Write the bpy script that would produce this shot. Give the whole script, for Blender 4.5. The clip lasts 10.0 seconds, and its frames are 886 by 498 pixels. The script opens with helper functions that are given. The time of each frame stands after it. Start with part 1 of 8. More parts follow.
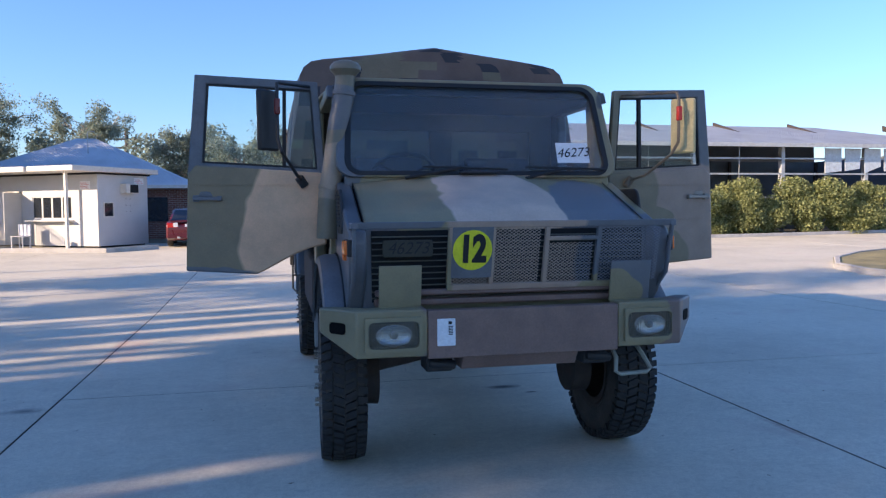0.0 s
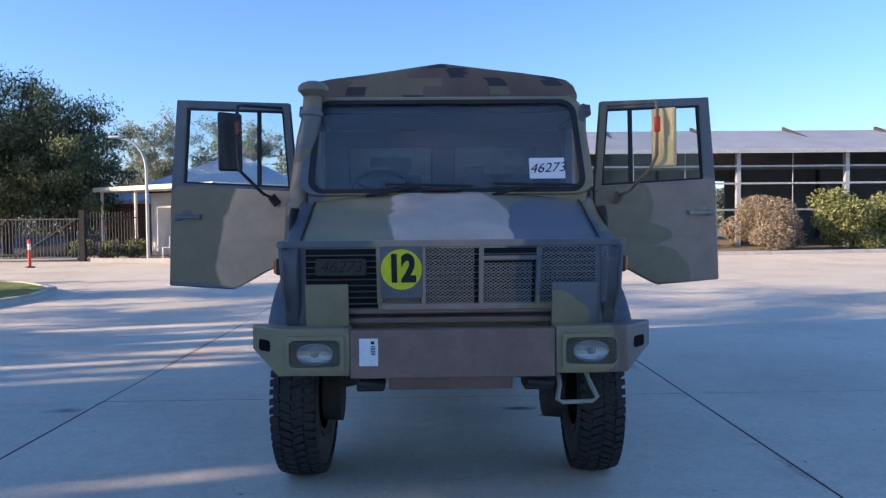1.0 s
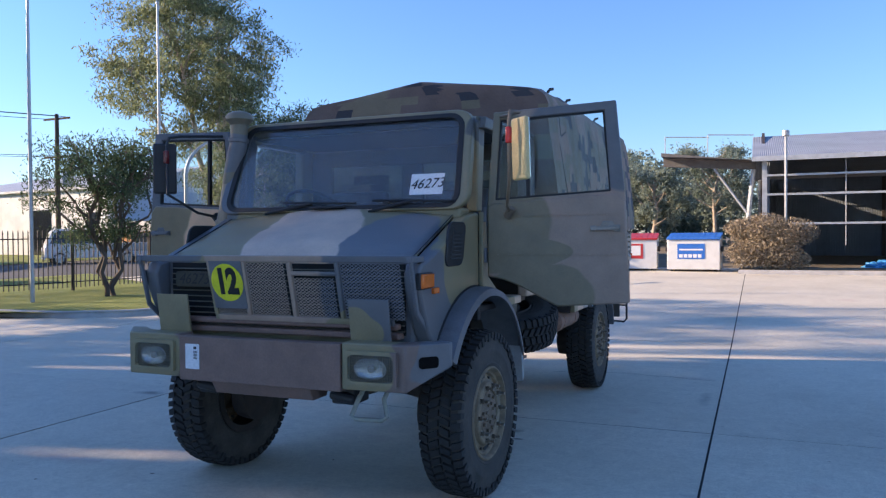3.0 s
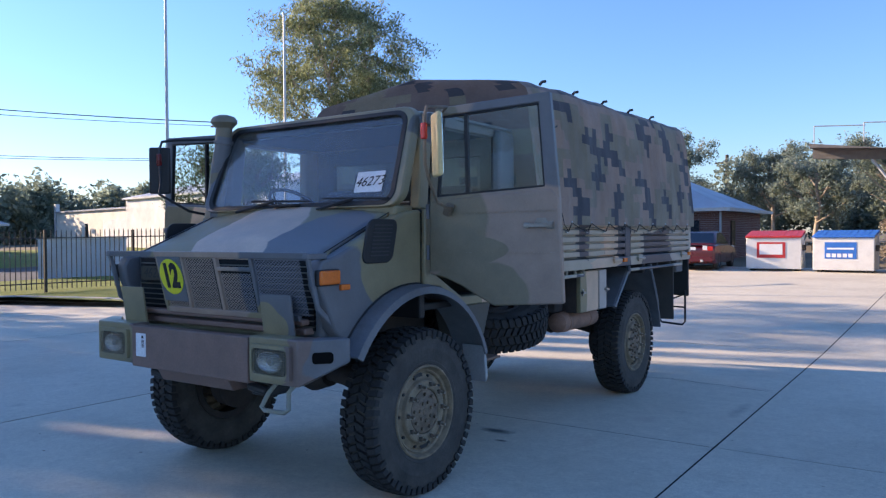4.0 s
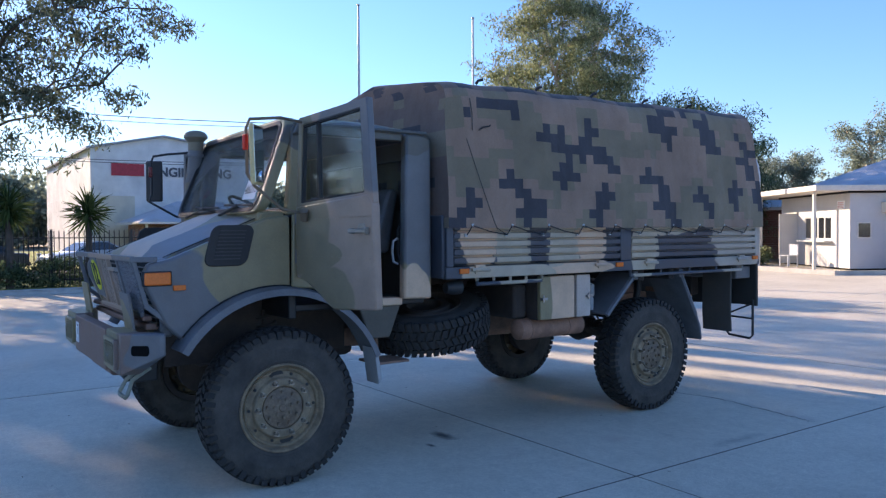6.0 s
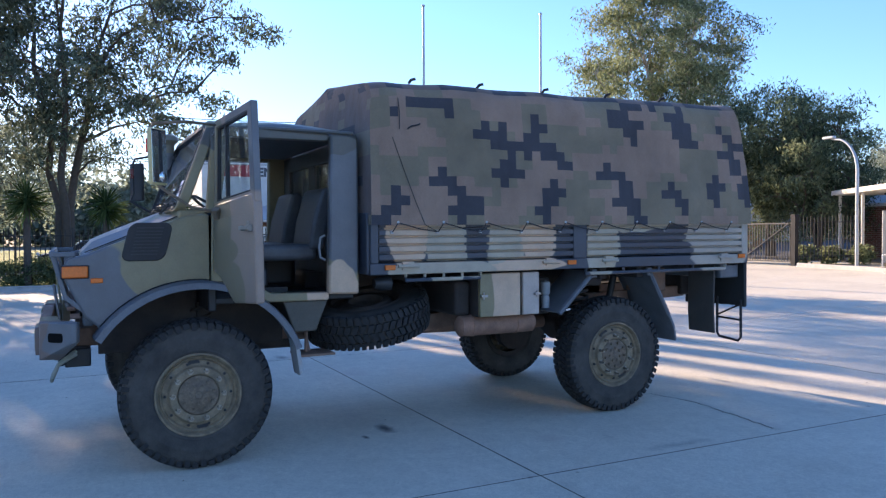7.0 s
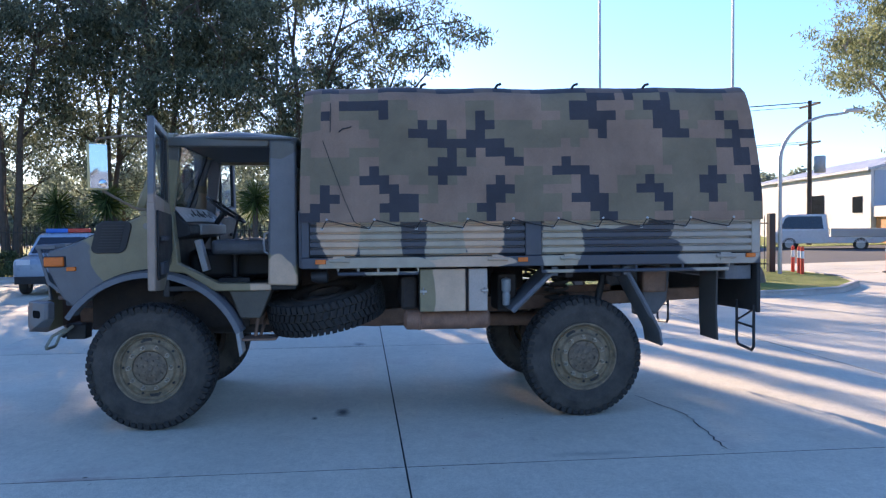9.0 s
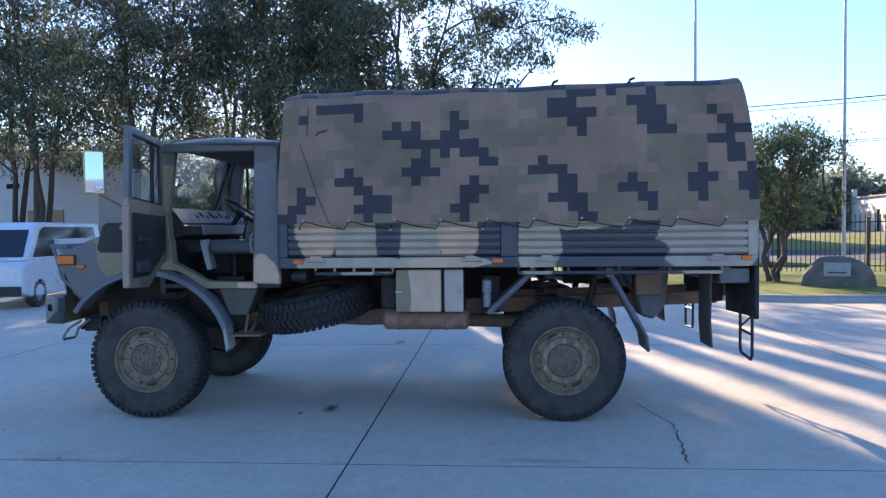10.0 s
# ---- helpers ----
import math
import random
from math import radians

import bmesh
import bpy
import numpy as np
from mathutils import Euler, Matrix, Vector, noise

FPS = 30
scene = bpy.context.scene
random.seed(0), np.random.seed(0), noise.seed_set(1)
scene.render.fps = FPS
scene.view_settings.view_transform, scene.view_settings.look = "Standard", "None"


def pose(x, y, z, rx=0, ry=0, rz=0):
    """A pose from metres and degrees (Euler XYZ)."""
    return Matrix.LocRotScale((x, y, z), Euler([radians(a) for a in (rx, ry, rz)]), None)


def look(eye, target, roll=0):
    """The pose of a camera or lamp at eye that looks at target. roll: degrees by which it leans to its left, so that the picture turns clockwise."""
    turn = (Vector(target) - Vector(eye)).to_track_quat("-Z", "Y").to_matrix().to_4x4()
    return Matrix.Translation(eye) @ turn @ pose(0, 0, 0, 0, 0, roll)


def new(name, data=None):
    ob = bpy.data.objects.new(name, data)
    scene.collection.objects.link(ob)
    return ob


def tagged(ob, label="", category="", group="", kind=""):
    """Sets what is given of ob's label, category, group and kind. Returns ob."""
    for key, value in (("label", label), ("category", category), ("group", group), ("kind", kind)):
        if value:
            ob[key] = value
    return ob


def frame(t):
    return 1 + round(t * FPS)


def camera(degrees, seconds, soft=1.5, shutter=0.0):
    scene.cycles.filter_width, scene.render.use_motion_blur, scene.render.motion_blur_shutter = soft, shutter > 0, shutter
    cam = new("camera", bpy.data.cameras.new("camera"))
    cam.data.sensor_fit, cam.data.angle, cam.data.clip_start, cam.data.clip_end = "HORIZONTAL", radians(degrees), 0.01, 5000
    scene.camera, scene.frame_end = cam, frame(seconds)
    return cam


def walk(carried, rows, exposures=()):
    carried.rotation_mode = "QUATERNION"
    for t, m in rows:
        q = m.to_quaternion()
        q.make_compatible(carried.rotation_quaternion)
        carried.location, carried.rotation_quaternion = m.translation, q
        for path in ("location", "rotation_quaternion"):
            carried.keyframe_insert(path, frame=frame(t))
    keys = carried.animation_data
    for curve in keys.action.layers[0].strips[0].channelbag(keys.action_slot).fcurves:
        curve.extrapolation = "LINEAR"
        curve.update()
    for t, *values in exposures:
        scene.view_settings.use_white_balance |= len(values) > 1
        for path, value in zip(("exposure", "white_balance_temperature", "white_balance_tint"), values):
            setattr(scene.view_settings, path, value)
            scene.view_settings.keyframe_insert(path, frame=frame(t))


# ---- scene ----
cam = camera(60.5, 10.0, soft=1.3)
METRES, EYE, TILT, LEAN, TURN = 14.4, 1.70, 0.0, 0.0, -12.6
ROWS = [
    (0.0, 0.0, 0.0, 0.0, -0.02, -3.07, 0.44),
    (0.5, 0.0438, 0.0039, 0.0007, 5.66, -2.62, 0.49),
    (1.0, 0.0881, 0.0138, 0.0021, 11.42, -2.09, 0.54),
    (1.5, 0.1376, 0.0241, 0.0023, 17.46, -1.52, 0.56),
    (2.0, 0.1851, 0.042, 0.0024, 23.44, -1.17, 0.54),
    (2.5, 0.2325, 0.0633, 0.0027, 29.08, -1.01, 0.5),
    (4.0, 0.3546, 0.1599, 0.0016, 47.15, -1.09, 0.4),
    (4.5, 0.387, 0.1976, 0.0026, 52.84, -1.15, 0.36),
    (5.0, 0.417, 0.2365, 0.0036, 57.97, -1.19, 0.36),
    (6.5, 0.4807, 0.3727, 0.0046, 72.23, -1.3, 0.39),
    (7.0, 0.4999, 0.4218, 0.0034, 76.33, -1.36, 0.39),
    (7.5, 0.5123, 0.4706, 0.0032, 80.75, -1.42, 0.37),
    (8.0, 0.5242, 0.52, 0.0036, 85.9, -1.52, 0.37),
    (8.5, 0.5264, 0.5691, 0.0027, 91.32, -1.59, 0.4),
    (9.0, 0.5254, 0.619, 0.0035, 96.49, -1.65, 0.47),
    (9.5, 0.5179, 0.6683, 0.0032, 101.41, -1.69, 0.51),
    (10.0, 0.5064, 0.7156, 0.0042, 106.59, -1.69, 0.53),
]
walk(cam, [(t, pose(0, 0, EYE, TILT, LEAN, TURN) @ pose(METRES * x, METRES * y, METRES * z, 90 + pitch, roll, yaw)) for t, x, y, z, yaw, pitch, roll in ROWS],
     exposures=[(0.0, 1.43, 6050, 24), (5.0, 1.5, 6150, 25), (6.5, 1.65, 6150, 25), (7.0, 1.75, 6150, 25), (7.5, 1.68, 6150, 25), (8.0, 1.7, 6150, 25), (10.0, 1.82, 6150, 25)])

# ---- light ----
SUN_AZ, SUN_EL = 104.0, 20.0          # degrees; azimuth from +y towards -x
sun_dir = Vector((-math.sin(radians(SUN_AZ)) * math.cos(radians(SUN_EL)), math.cos(radians(SUN_AZ)) * math.cos(radians(SUN_EL)), math.sin(radians(SUN_EL))))
sun = new("sun", bpy.data.lights.new("sun", "SUN"))
sun.data.energy, sun.data.angle, sun.data.color = 3.8, radians(0.55), (1.0, 0.79, 0.5)
sun.matrix_world = look((0, 0, 60), Vector((0, 0, 60)) - sun_dir)
world = bpy.data.worlds.new("sky")
world.use_nodes = True
scene.world = world
wn = world.node_tree
sky = wn.nodes.new("ShaderNodeTexSky")
sky.sky_type, sky.sun_disc = "NISHITA", False
sky.sun_elevation, sky.sun_rotation = radians(SUN_EL), radians(-SUN_AZ)
sky.air_density, sky.dust_density, sky.ozone_density = 1.25, 0.2, 7.0
wn.nodes["Background"].inputs[1].default_value = 0.09
wn.links.new(sky.outputs[0], wn.nodes["Background"].inputs[0])


# ---- materials ----
def nodes_of(name):
    m = bpy.data.materials.new(name)
    m.use_nodes = True
    return m, m.node_tree.nodes, m.node_tree.links, m.node_tree.nodes["Principled BSDF"]


def noise_node(n, l, scale, detail=4.0, rough=0.6, vec=None, coord="pos"):
    tex = n.new("ShaderNodeTexNoise")
    tex.inputs["Scale"].default_value, tex.inputs["Detail"].default_value, tex.inputs["Roughness"].default_value = scale, detail, rough
    if vec is None:
        if coord == "pos":
            vec = n.new("ShaderNodeNewGeometry").outputs["Position"]
        else:
            vec = n.new("ShaderNodeTexCoord").outputs["Object"]
    l.new(vec, tex.inputs["Vector"])
    return tex.outputs["Fac"]


def ramp(n, l, fac, stops):
    r = n.new("ShaderNodeValToRGB")
    while len(r.color_ramp.elements) < len(stops):
        r.color_ramp.elements.new(0.5)
    for e, (p, c) in zip(r.color_ramp.elements, stops):
        e.position = p
        e.color = (*c, 1) if len(c) == 3 else c
    l.new(fac, r.inputs[0])
    return r.outputs[0]


def mixc(n, l, fac, a, b, mode="MIX"):
    m = n.new("ShaderNodeMix")
    m.data_type, m.blend_type = "RGBA", mode
    for sock, v in ((m.inputs[0], fac), (m.inputs[6], a), (m.inputs[7], b)):
        if isinstance(v, (int, float)):
            sock.default_value = v
        elif isinstance(v, tuple):
            sock.default_value = (*v, 1)
        else:
            l.new(v, sock)
    return m.outputs[2]


def mathn(n, l, op, a, b=0.0, clamp=False):
    m = n.new("ShaderNodeMath")
    m.operation, m.use_clamp = op, clamp
    for sock, v in zip(m.inputs, (a, b)):
        if isinstance(v, (int, float)):
            sock.default_value = v
        else:
            l.new(v, sock)
    return m.outputs[0]


def bump(n, l, height, strength, dist, bsdf):
    b = n.new("ShaderNodeBump")
    b.inputs["Strength"].default_value, b.inputs["Distance"].default_value = strength, dist
    l.new(height, b.inputs["Height"])
    l.new(b.outputs[0], bsdf.inputs["Normal"])


def plain(name, col, rough=0.6, metal=0.0, var=0.18, scale=6.0, fine=80.0, bumps=0.15, spec=0.5, coord="pos"):
    """A surface of one paint or stuff, with stains at two scales and a fine relief."""
    m, n, l, b = nodes_of(name)
    f1, f2 = noise_node(n, l, scale, 5, coord=coord), noise_node(n, l, fine, 3, coord=coord)
    lo, hi = tuple(c * (1 - var) for c in col), tuple(min(1, c * (1 + var)) for c in col)
    c1 = ramp(n, l, f1, ((0.3, lo), (0.7, hi)))
    c2 = mixc(n, l, 0.35, c1, ramp(n, l, f2, ((0.35, (0.6, 0.6, 0.6)), (0.65, (1.0, 1.0, 1.0)))), "MULTIPLY")
    l.new(c2, b.inputs["Base Color"])
    l.new(ramp(n, l, f1, ((0.3, (rough * 0.85,) * 3), (0.7, (min(1, rough * 1.15),) * 3))), b.inputs["Roughness"])
    b.inputs["Metallic"].default_value = metal
    b.inputs["Specular IOR Level"].default_value = spec
    if bumps:
        bump(n, l, f2, bumps, 0.01, b)
    return m


def glass(name, tint=(0.9, 0.94, 0.93), rough=0.0, dirt_sheen=0.0):
    m, n, l, b = nodes_of(name)
    b.inputs["Base Color"].default_value = (*tint, 1)
    b.inputs["Roughness"].default_value, b.inputs["IOR"].default_value = rough, 1.45
    b.inputs["Transmission Weight"].default_value = 1.0
    # pale bluish diffuse film: dirt, and sky reflection painted in with it
    if dirt_sheen:
        out = n["Material Output"]
        mx, d = n.new("ShaderNodeMixShader"), n.new("ShaderNodeBsdfDiffuse")
        d.inputs[0].default_value = (0.42, 0.45, 0.47, 1)
        l.new(ramp(n, l, noise_node(n, l, 3.0, 6), ((0.3, (dirt_sheen * 0.5,) * 3), (0.75, (dirt_sheen * 1.5,) * 3))), mx.inputs[0])
        l.new(b.outputs[0], mx.inputs[1]), l.new(d.outputs[0], mx.inputs[2])
        l.new(mx.outputs[0], out.inputs[0])
    return m


def camo(name, base, blobs, rough=0.42, wobble=0.16):
    """Soft-edged brushed camouflage: a base paint with patches at given places (centre, radii, paint)."""
    m, n, l, b = nodes_of(name)
    pos = n.new("ShaderNodeNewGeometry").outputs["Position"]
    warp = n.new("ShaderNodeTexNoise")
    warp.inputs["Scale"].default_value, warp.inputs["Detail"].default_value = 2.6, 2.0
    l.new(pos, warp.inputs["Vector"])
    off = n.new("ShaderNodeVectorMath")
    off.operation = "SUBTRACT"
    l.new(warp.outputs["Color"], off.inputs[0])
    off.inputs[1].default_value = (0.5, 0.5, 0.5)
    sc = n.new("ShaderNodeVectorMath")
    sc.operation = "MULTIPLY_ADD"
    l.new(off.outputs[0], sc.inputs[0])
    sc.inputs[1].default_value = (wobble * 2,) * 3
    l.new(pos, sc.inputs[2])
    col = mixc(n, l, 0.0, base, base)
    for (cx, cy, cz), (rx, ry, rz), paint in blobs:
        sub = n.new("ShaderNodeVectorMath")
        sub.operation = "SUBTRACT"
        l.new(sc.outputs[0], sub.inputs[0])
        sub.inputs[1].default_value = (cx, cy, cz)
        div = n.new("ShaderNodeVectorMath")
        div.operation = "DIVIDE"
        l.new(sub.outputs[0], div.inputs[0])
        div.inputs[1].default_value = (rx, ry, rz)
        ln = n.new("ShaderNodeVectorMath")
        ln.operation = "LENGTH"
        l.new(div.outputs[0], ln.inputs[0])
        fac = mathn(n, l, "MULTIPLY", mathn(n, l, "SUBTRACT", 1.0, ln.outputs["Value"]), 18.0, True)
        col = mixc(n, l, fac, col, paint)
    f1, f2 = noise_node(n, l, 5.0, 6), noise_node(n, l, 90.0, 3)
    dust = ramp(n, l, f1, ((0.3, (0.82, 0.82, 0.82)), (0.7, (1.12, 1.1, 1.06))))
    col = mixc(n, l, 1.0, col, dust, "MULTIPLY")
    col = mixc(n, l, 0.25, col, ramp(n, l, f2, ((0.35, (0.7, 0.7, 0.7)), (0.65, (1.0, 1.0, 1.0)))), "MULTIPLY")
    l.new(col, b.inputs["Base Color"])
    l.new(ramp(n, l, f1, ((0.3, (rough * 0.8,) * 3), (0.7, (min(1, rough * 1.25),) * 3))), b.inputs["Roughness"])
    bump(n, l, f2, 0.06, 0.005, b)
    return m


GREEN, TAN, BLUE = (0.27, 0.227, 0.13), (0.62, 0.435, 0.3), (0.145, 0.15, 0.16)
# the tan paint darkened for the near door, which faces away from the sun
TAN_UNLIT = (0.33, 0.24, 0.185)
DOOR_OLIVE = (0.215, 0.18, 0.115)
X0 = 1.42                      # the truck's middle line
body_paint = camo("camouflage_paint", GREEN, [
    ((X0 + 0.28, 4.75, 1.7), (0.42, 0.62, 0.4), TAN), ((X0 + 0.62, 4.55, 1.62), (0.36, 0.5, 0.3), BLUE),
    ((X0 + 1.0, 4.45, 1.25), (0.35, 0.62, 0.5), BLUE), ((X0 + 1.0, 4.95, 1.55), (0.25, 0.3, 0.3), GREEN),
    ((X0 - 1.0, 4.6, 1.5), (0.3, 0.7, 0.5), BLUE), ((X0 - 0.98, 5.15, 2.2), (0.2, 0.35, 0.6), BLUE),
    ((X0 + 0.98, 5.5, 2.6), (0.5, 0.4, 0.12), GREEN), ((X0 + 1.05, 6.38, 2.0), (0.3, 0.35, 0.62), BLUE),
    ((X0 + 1.05, 6.3, 1.25), (0.25, 0.26, 0.24), TAN), ((X0 - 0.1, 6.2, 2.65), (0.6, 0.5, 0.2), BLUE), ((X0 + 1.02, 5.9, 2.5), (0.16, 0.75, 0.14), (0.11, 0.105, 0.09))])
door_paint_l = camo("camouflage_door_paint", TAN_UNLIT, [((X0 + 1.1, 5.45, 1.8), (0.42, 0.5, 0.34), DOOR_OLIVE), ((X0 + 1.4, 5.45, 1.63), (0.26, 0.5, 0.09), DOOR_OLIVE), ((X0 + 1.4, 5.45, 1.33), (0.38, 0.5, 0.24), DOOR_OLIVE), ((X0 + 1.0, 5.45, 2.3), (0.3, 0.5, 0.6), DOOR_OLIVE), ((X0 + 2.0, 5.45, 2.42), (0.72, 0.4, 0.4), BLUE)], wobble=0.06)
# the far door's tan is made warmer, for the warm light falling on it
door_paint_r = camo("camouflage_door_paint_far", (0.25, 0.19, 0.11), [((X0 - 1.25, 5.45, 1.55), (0.4, 0.5, 0.55), (0.74, 0.45, 0.27)), ((X0 - 1.95, 5.45, 1.2), (0.5, 0.4, 0.14), BLUE), ((X0 - 1.95, 5.45, 2.4), (0.8, 0.4, 0.4), BLUE)], wobble=0.1)
# bonnet colours lifted from the body's to stand for the sky's sheen
bonnet_paint = camo("sky_sheen_bonnet_paint", (0.28, 0.245, 0.155), [((X0 + 0.0, 4.7, 1.7), (0.38, 0.8, 0.5), (0.6, 0.46, 0.365)), ((X0 + 0.62, 4.5, 1.66), (0.3, 0.8, 0.4), (0.17, 0.18, 0.195))], rough=0.5)
PALE = (0.45, 0.38, 0.285)
NAVY = (0.06, 0.068, 0.086)
tray_paint = camo("camouflage_tray_paint", NAVY, [
    ((X0 + 1.22, 6.86, 1.72), (0.3, 0.2, 0.3), TAN), ((X0 + 1.22, 7.22, 1.6), (0.3, 0.19, 0.4), PALE), ((X0 + 1.22, 6.95, 1.43), (0.3, 0.3, 0.07), PALE), ((X0 + 1.22, 7.5, 1.66), (0.3, 0.13, 0.4), NAVY),
    ((X0 + 1.22, 7.78, 1.62), (0.3, 0.18, 0.4), PALE), ((X0 + 1.22, 8.12, 1.7), (0.3, 0.2, 0.32), TAN), ((X0 + 1.22, 8.0, 1.44), (0.3, 0.42, 0.07), TAN), ((X0 + 1.22, 7.45, 1.43), (0.3, 0.25, 0.07), PALE),
    ((X0 + 1.22, 8.83, 1.66), (0.3, 0.2, 0.4), PALE), ((X0 + 1.22, 9.3, 1.85), (0.3, 0.5, 0.13), PALE), ((X0 + 1.22, 10.32, 1.66), (0.3, 0.47, 0.4), (0.42, 0.37, 0.31)), ((X0 + 1.22, 9.78, 1.8), (0.3, 0.13, 0.3), NAVY), ((X0 + 1.22, 9.7, 1.52), (0.3, 0.3, 0.12), NAVY)], wobble=0.07)
front_paint = camo("camouflage_guard_paint", (0.4, 0.29, 0.22), [((X0 + 0.87, 4.3, 1.5), (0.55, 0.5, 0.42), BLUE), ((X0 - 0.75, 4.3, 1.4), (0.35, 0.4, 0.5), GREEN), ((X0 + 0.6, 4.25, 1.2), (0.2, 0.3, 0.16), GREEN), ((X0 - 0.95, 4.3, 1.65), (0.5, 0.4, 0.12), BLUE)])
bumper_paint = camo("camouflage_bumper_paint", (0.19, 0.135, 0.115), [((X0 - 0.95, 4.3, 1.0), (0.4, 0.8, 0.3), GREEN), ((X0 + 0.72, 4.2, 1.0), (0.22, 0.3, 0.3), GREEN), ((X0 + 1.16, 4.4, 1.0), (0.18, 0.3, 0.3), BLUE)])
fender_paint = plain("blue_black_fender", BLUE, 0.5, var=0.2)
brown_paint = plain("brown_bumper_paint", (0.22, 0.135, 0.105), 0.55, var=0.16)
green_paint = plain("olive_paint", GREEN, 0.55)
tan_paint = plain("tan_paint", (0.52, 0.43, 0.36), 0.6, var=0.12)
tread_rubber = plain("black_tread_rubber", (0.024, 0.023, 0.022), 0.8, var=0.4, scale=12, fine=60, bumps=0.3, coord="obj")
rubber = plain("dusty_tyre_rubber", (0.058, 0.051, 0.043), 0.8, var=0.6, scale=6, fine=60, bumps=0.3, coord="obj")
rim_paint = plain("dusty_wheel_paint", (0.235, 0.175, 0.108), 0.7, var=0.4, scale=14, coord="obj")
black = plain("black_plastic", (0.02, 0.02, 0.021), 0.55)
seal = plain("black_rubber_seal", (0.012, 0.012, 0.013), 0.6)
chassis_paint = plain("dirty_chassis", (0.05, 0.038, 0.032), 0.8, var=0.5)
rust = plain("rusty_brown_steel", (0.26, 0.15, 0.1), 0.75, var=0.35)
steel = plain("worn_steel", (0.4, 0.4, 0.4), 0.4, 0.9, var=0.2)
galv = plain("galvanised_steel", (0.45, 0.47, 0.48), 0.5, 0.6, var=0.12)
orange = plain("orange_lens", (0.8, 0.17, 0.02), 0.25, var=0.08, bumps=0)
dark_red_lens = plain("dark_red_lens", (0.16, 0.012, 0.012), 0.3, var=0.08, bumps=0)
red_lens = plain("red_lens", (0.6, 0.03, 0.02), 0.25, var=0.08, bumps=0)
paper = plain("white_paper", (0.8, 0.8, 0.8), 0.7, var=0.04, bumps=0)
ink = plain("black_ink", (0.01, 0.01, 0.012), 0.6, bumps=0)
yellow = plain("yellow_sign_paint", (0.75, 0.72, 0.02), 0.5, var=0.08)
clear = glass("window_glass", (0.82, 0.88, 0.88), dirt_sheen=0.012)
clear.node_tree.nodes["Principled BSDF"].inputs["IOR"].default_value = 1.3
# a stronger film here, to imitate the sky mirrored in the screen
screen = glass("windscreen_glass", (0.76, 0.85, 0.9), dirt_sheen=0.075)
mirror_face = plain("mirror_glass", (0.9, 0.92, 0.93), 0.03, 1.0, var=0.0, bumps=0)
lens = glass("lamp_lens", (0.9, 0.92, 0.92), 0.03)
seat_cloth = plain("grey_seat_cover", (0.06, 0.06, 0.062), 0.8)
seat_vinyl = plain("worn_seat_vinyl", (0.095, 0.095, 0.098), 0.5, var=0.3, scale=7)
light_grey = plain("grey_metal_panel", (0.35, 0.36, 0.36), 0.5, var=0.1)


# ---- mesh helpers ----
def link(name, mesh, parent=None, m=None):
    ob = new(name, mesh)
    if m is not None:
        ob.matrix_basis = m
    if parent is not None:
        ob.parent = parent
        ob.matrix_parent_inverse = world_of(parent).inverted()
    return ob


def world_of(ob):
    m = ob.matrix_basis.copy()
    while ob.parent is not None:
        m = world_of(ob.parent) @ ob.matrix_parent_inverse @ m
        return m
    return m


def finish(bm, mats, smooth=True, angle=40):
    me = bpy.data.meshes.new("shape")
    bmesh.ops.recalc_face_normals(bm, faces=bm.faces)
    bm.to_mesh(me)
    bm.free()
    for mt in mats if isinstance(mats, (list, tuple)) else [mats]:
        me.materials.append(mt)
    if smooth:
        me.polygons.foreach_set("use_smooth", [True] * len(me.polygons))
        me.set_sharp_from_angle(angle=radians(angle))
    return me


def part(name, bm, mat, parent=None, label="", bevel=0.0, smooth=True, m=None, seg=2):
    ob = link(name, finish(bm, mat, smooth), parent, m)
    if bevel:
        bv = ob.modifiers.new("bevel", "BEVEL")
        bv.width, bv.segments, bv.limit_method, bv.angle_limit = bevel, seg, "ANGLE", radians(35)
    if label:
        tagged(ob, label)
    return ob


def box(bm, x0, x1, y0, y1, z0, z1):
    v = [bm.verts.new((x, y, z)) for x in (x0, x1) for y in (y0, y1) for z in (z0, z1)]
    for f in ((0, 1, 3, 2), (4, 6, 7, 5), (0, 4, 5, 1), (2, 3, 7, 6), (0, 2, 6, 4), (1, 5, 7, 3)):
        bm.faces.new([v[i] for i in f])
    return v


def prism(bm, poly, a, b, axis="x"):
    """A flat outline swept from a to b along an axis; the outline is in the two other axes, in order."""
    def at(p, s):
        return {"x": (s, p[0], p[1]), "y": (p[0], s, p[1]), "z": (p[0], p[1], s)}[axis]
    lo, hi = [bm.verts.new(at(p, a)) for p in poly], [bm.verts.new(at(p, b)) for p in poly]
    k = len(poly)
    bm.faces.new(lo[::-1]), bm.faces.new(hi)
    for i in range(k):
        bm.faces.new((lo[i], lo[(i + 1) % k], hi[(i + 1) % k], hi[i]))
    return lo + hi


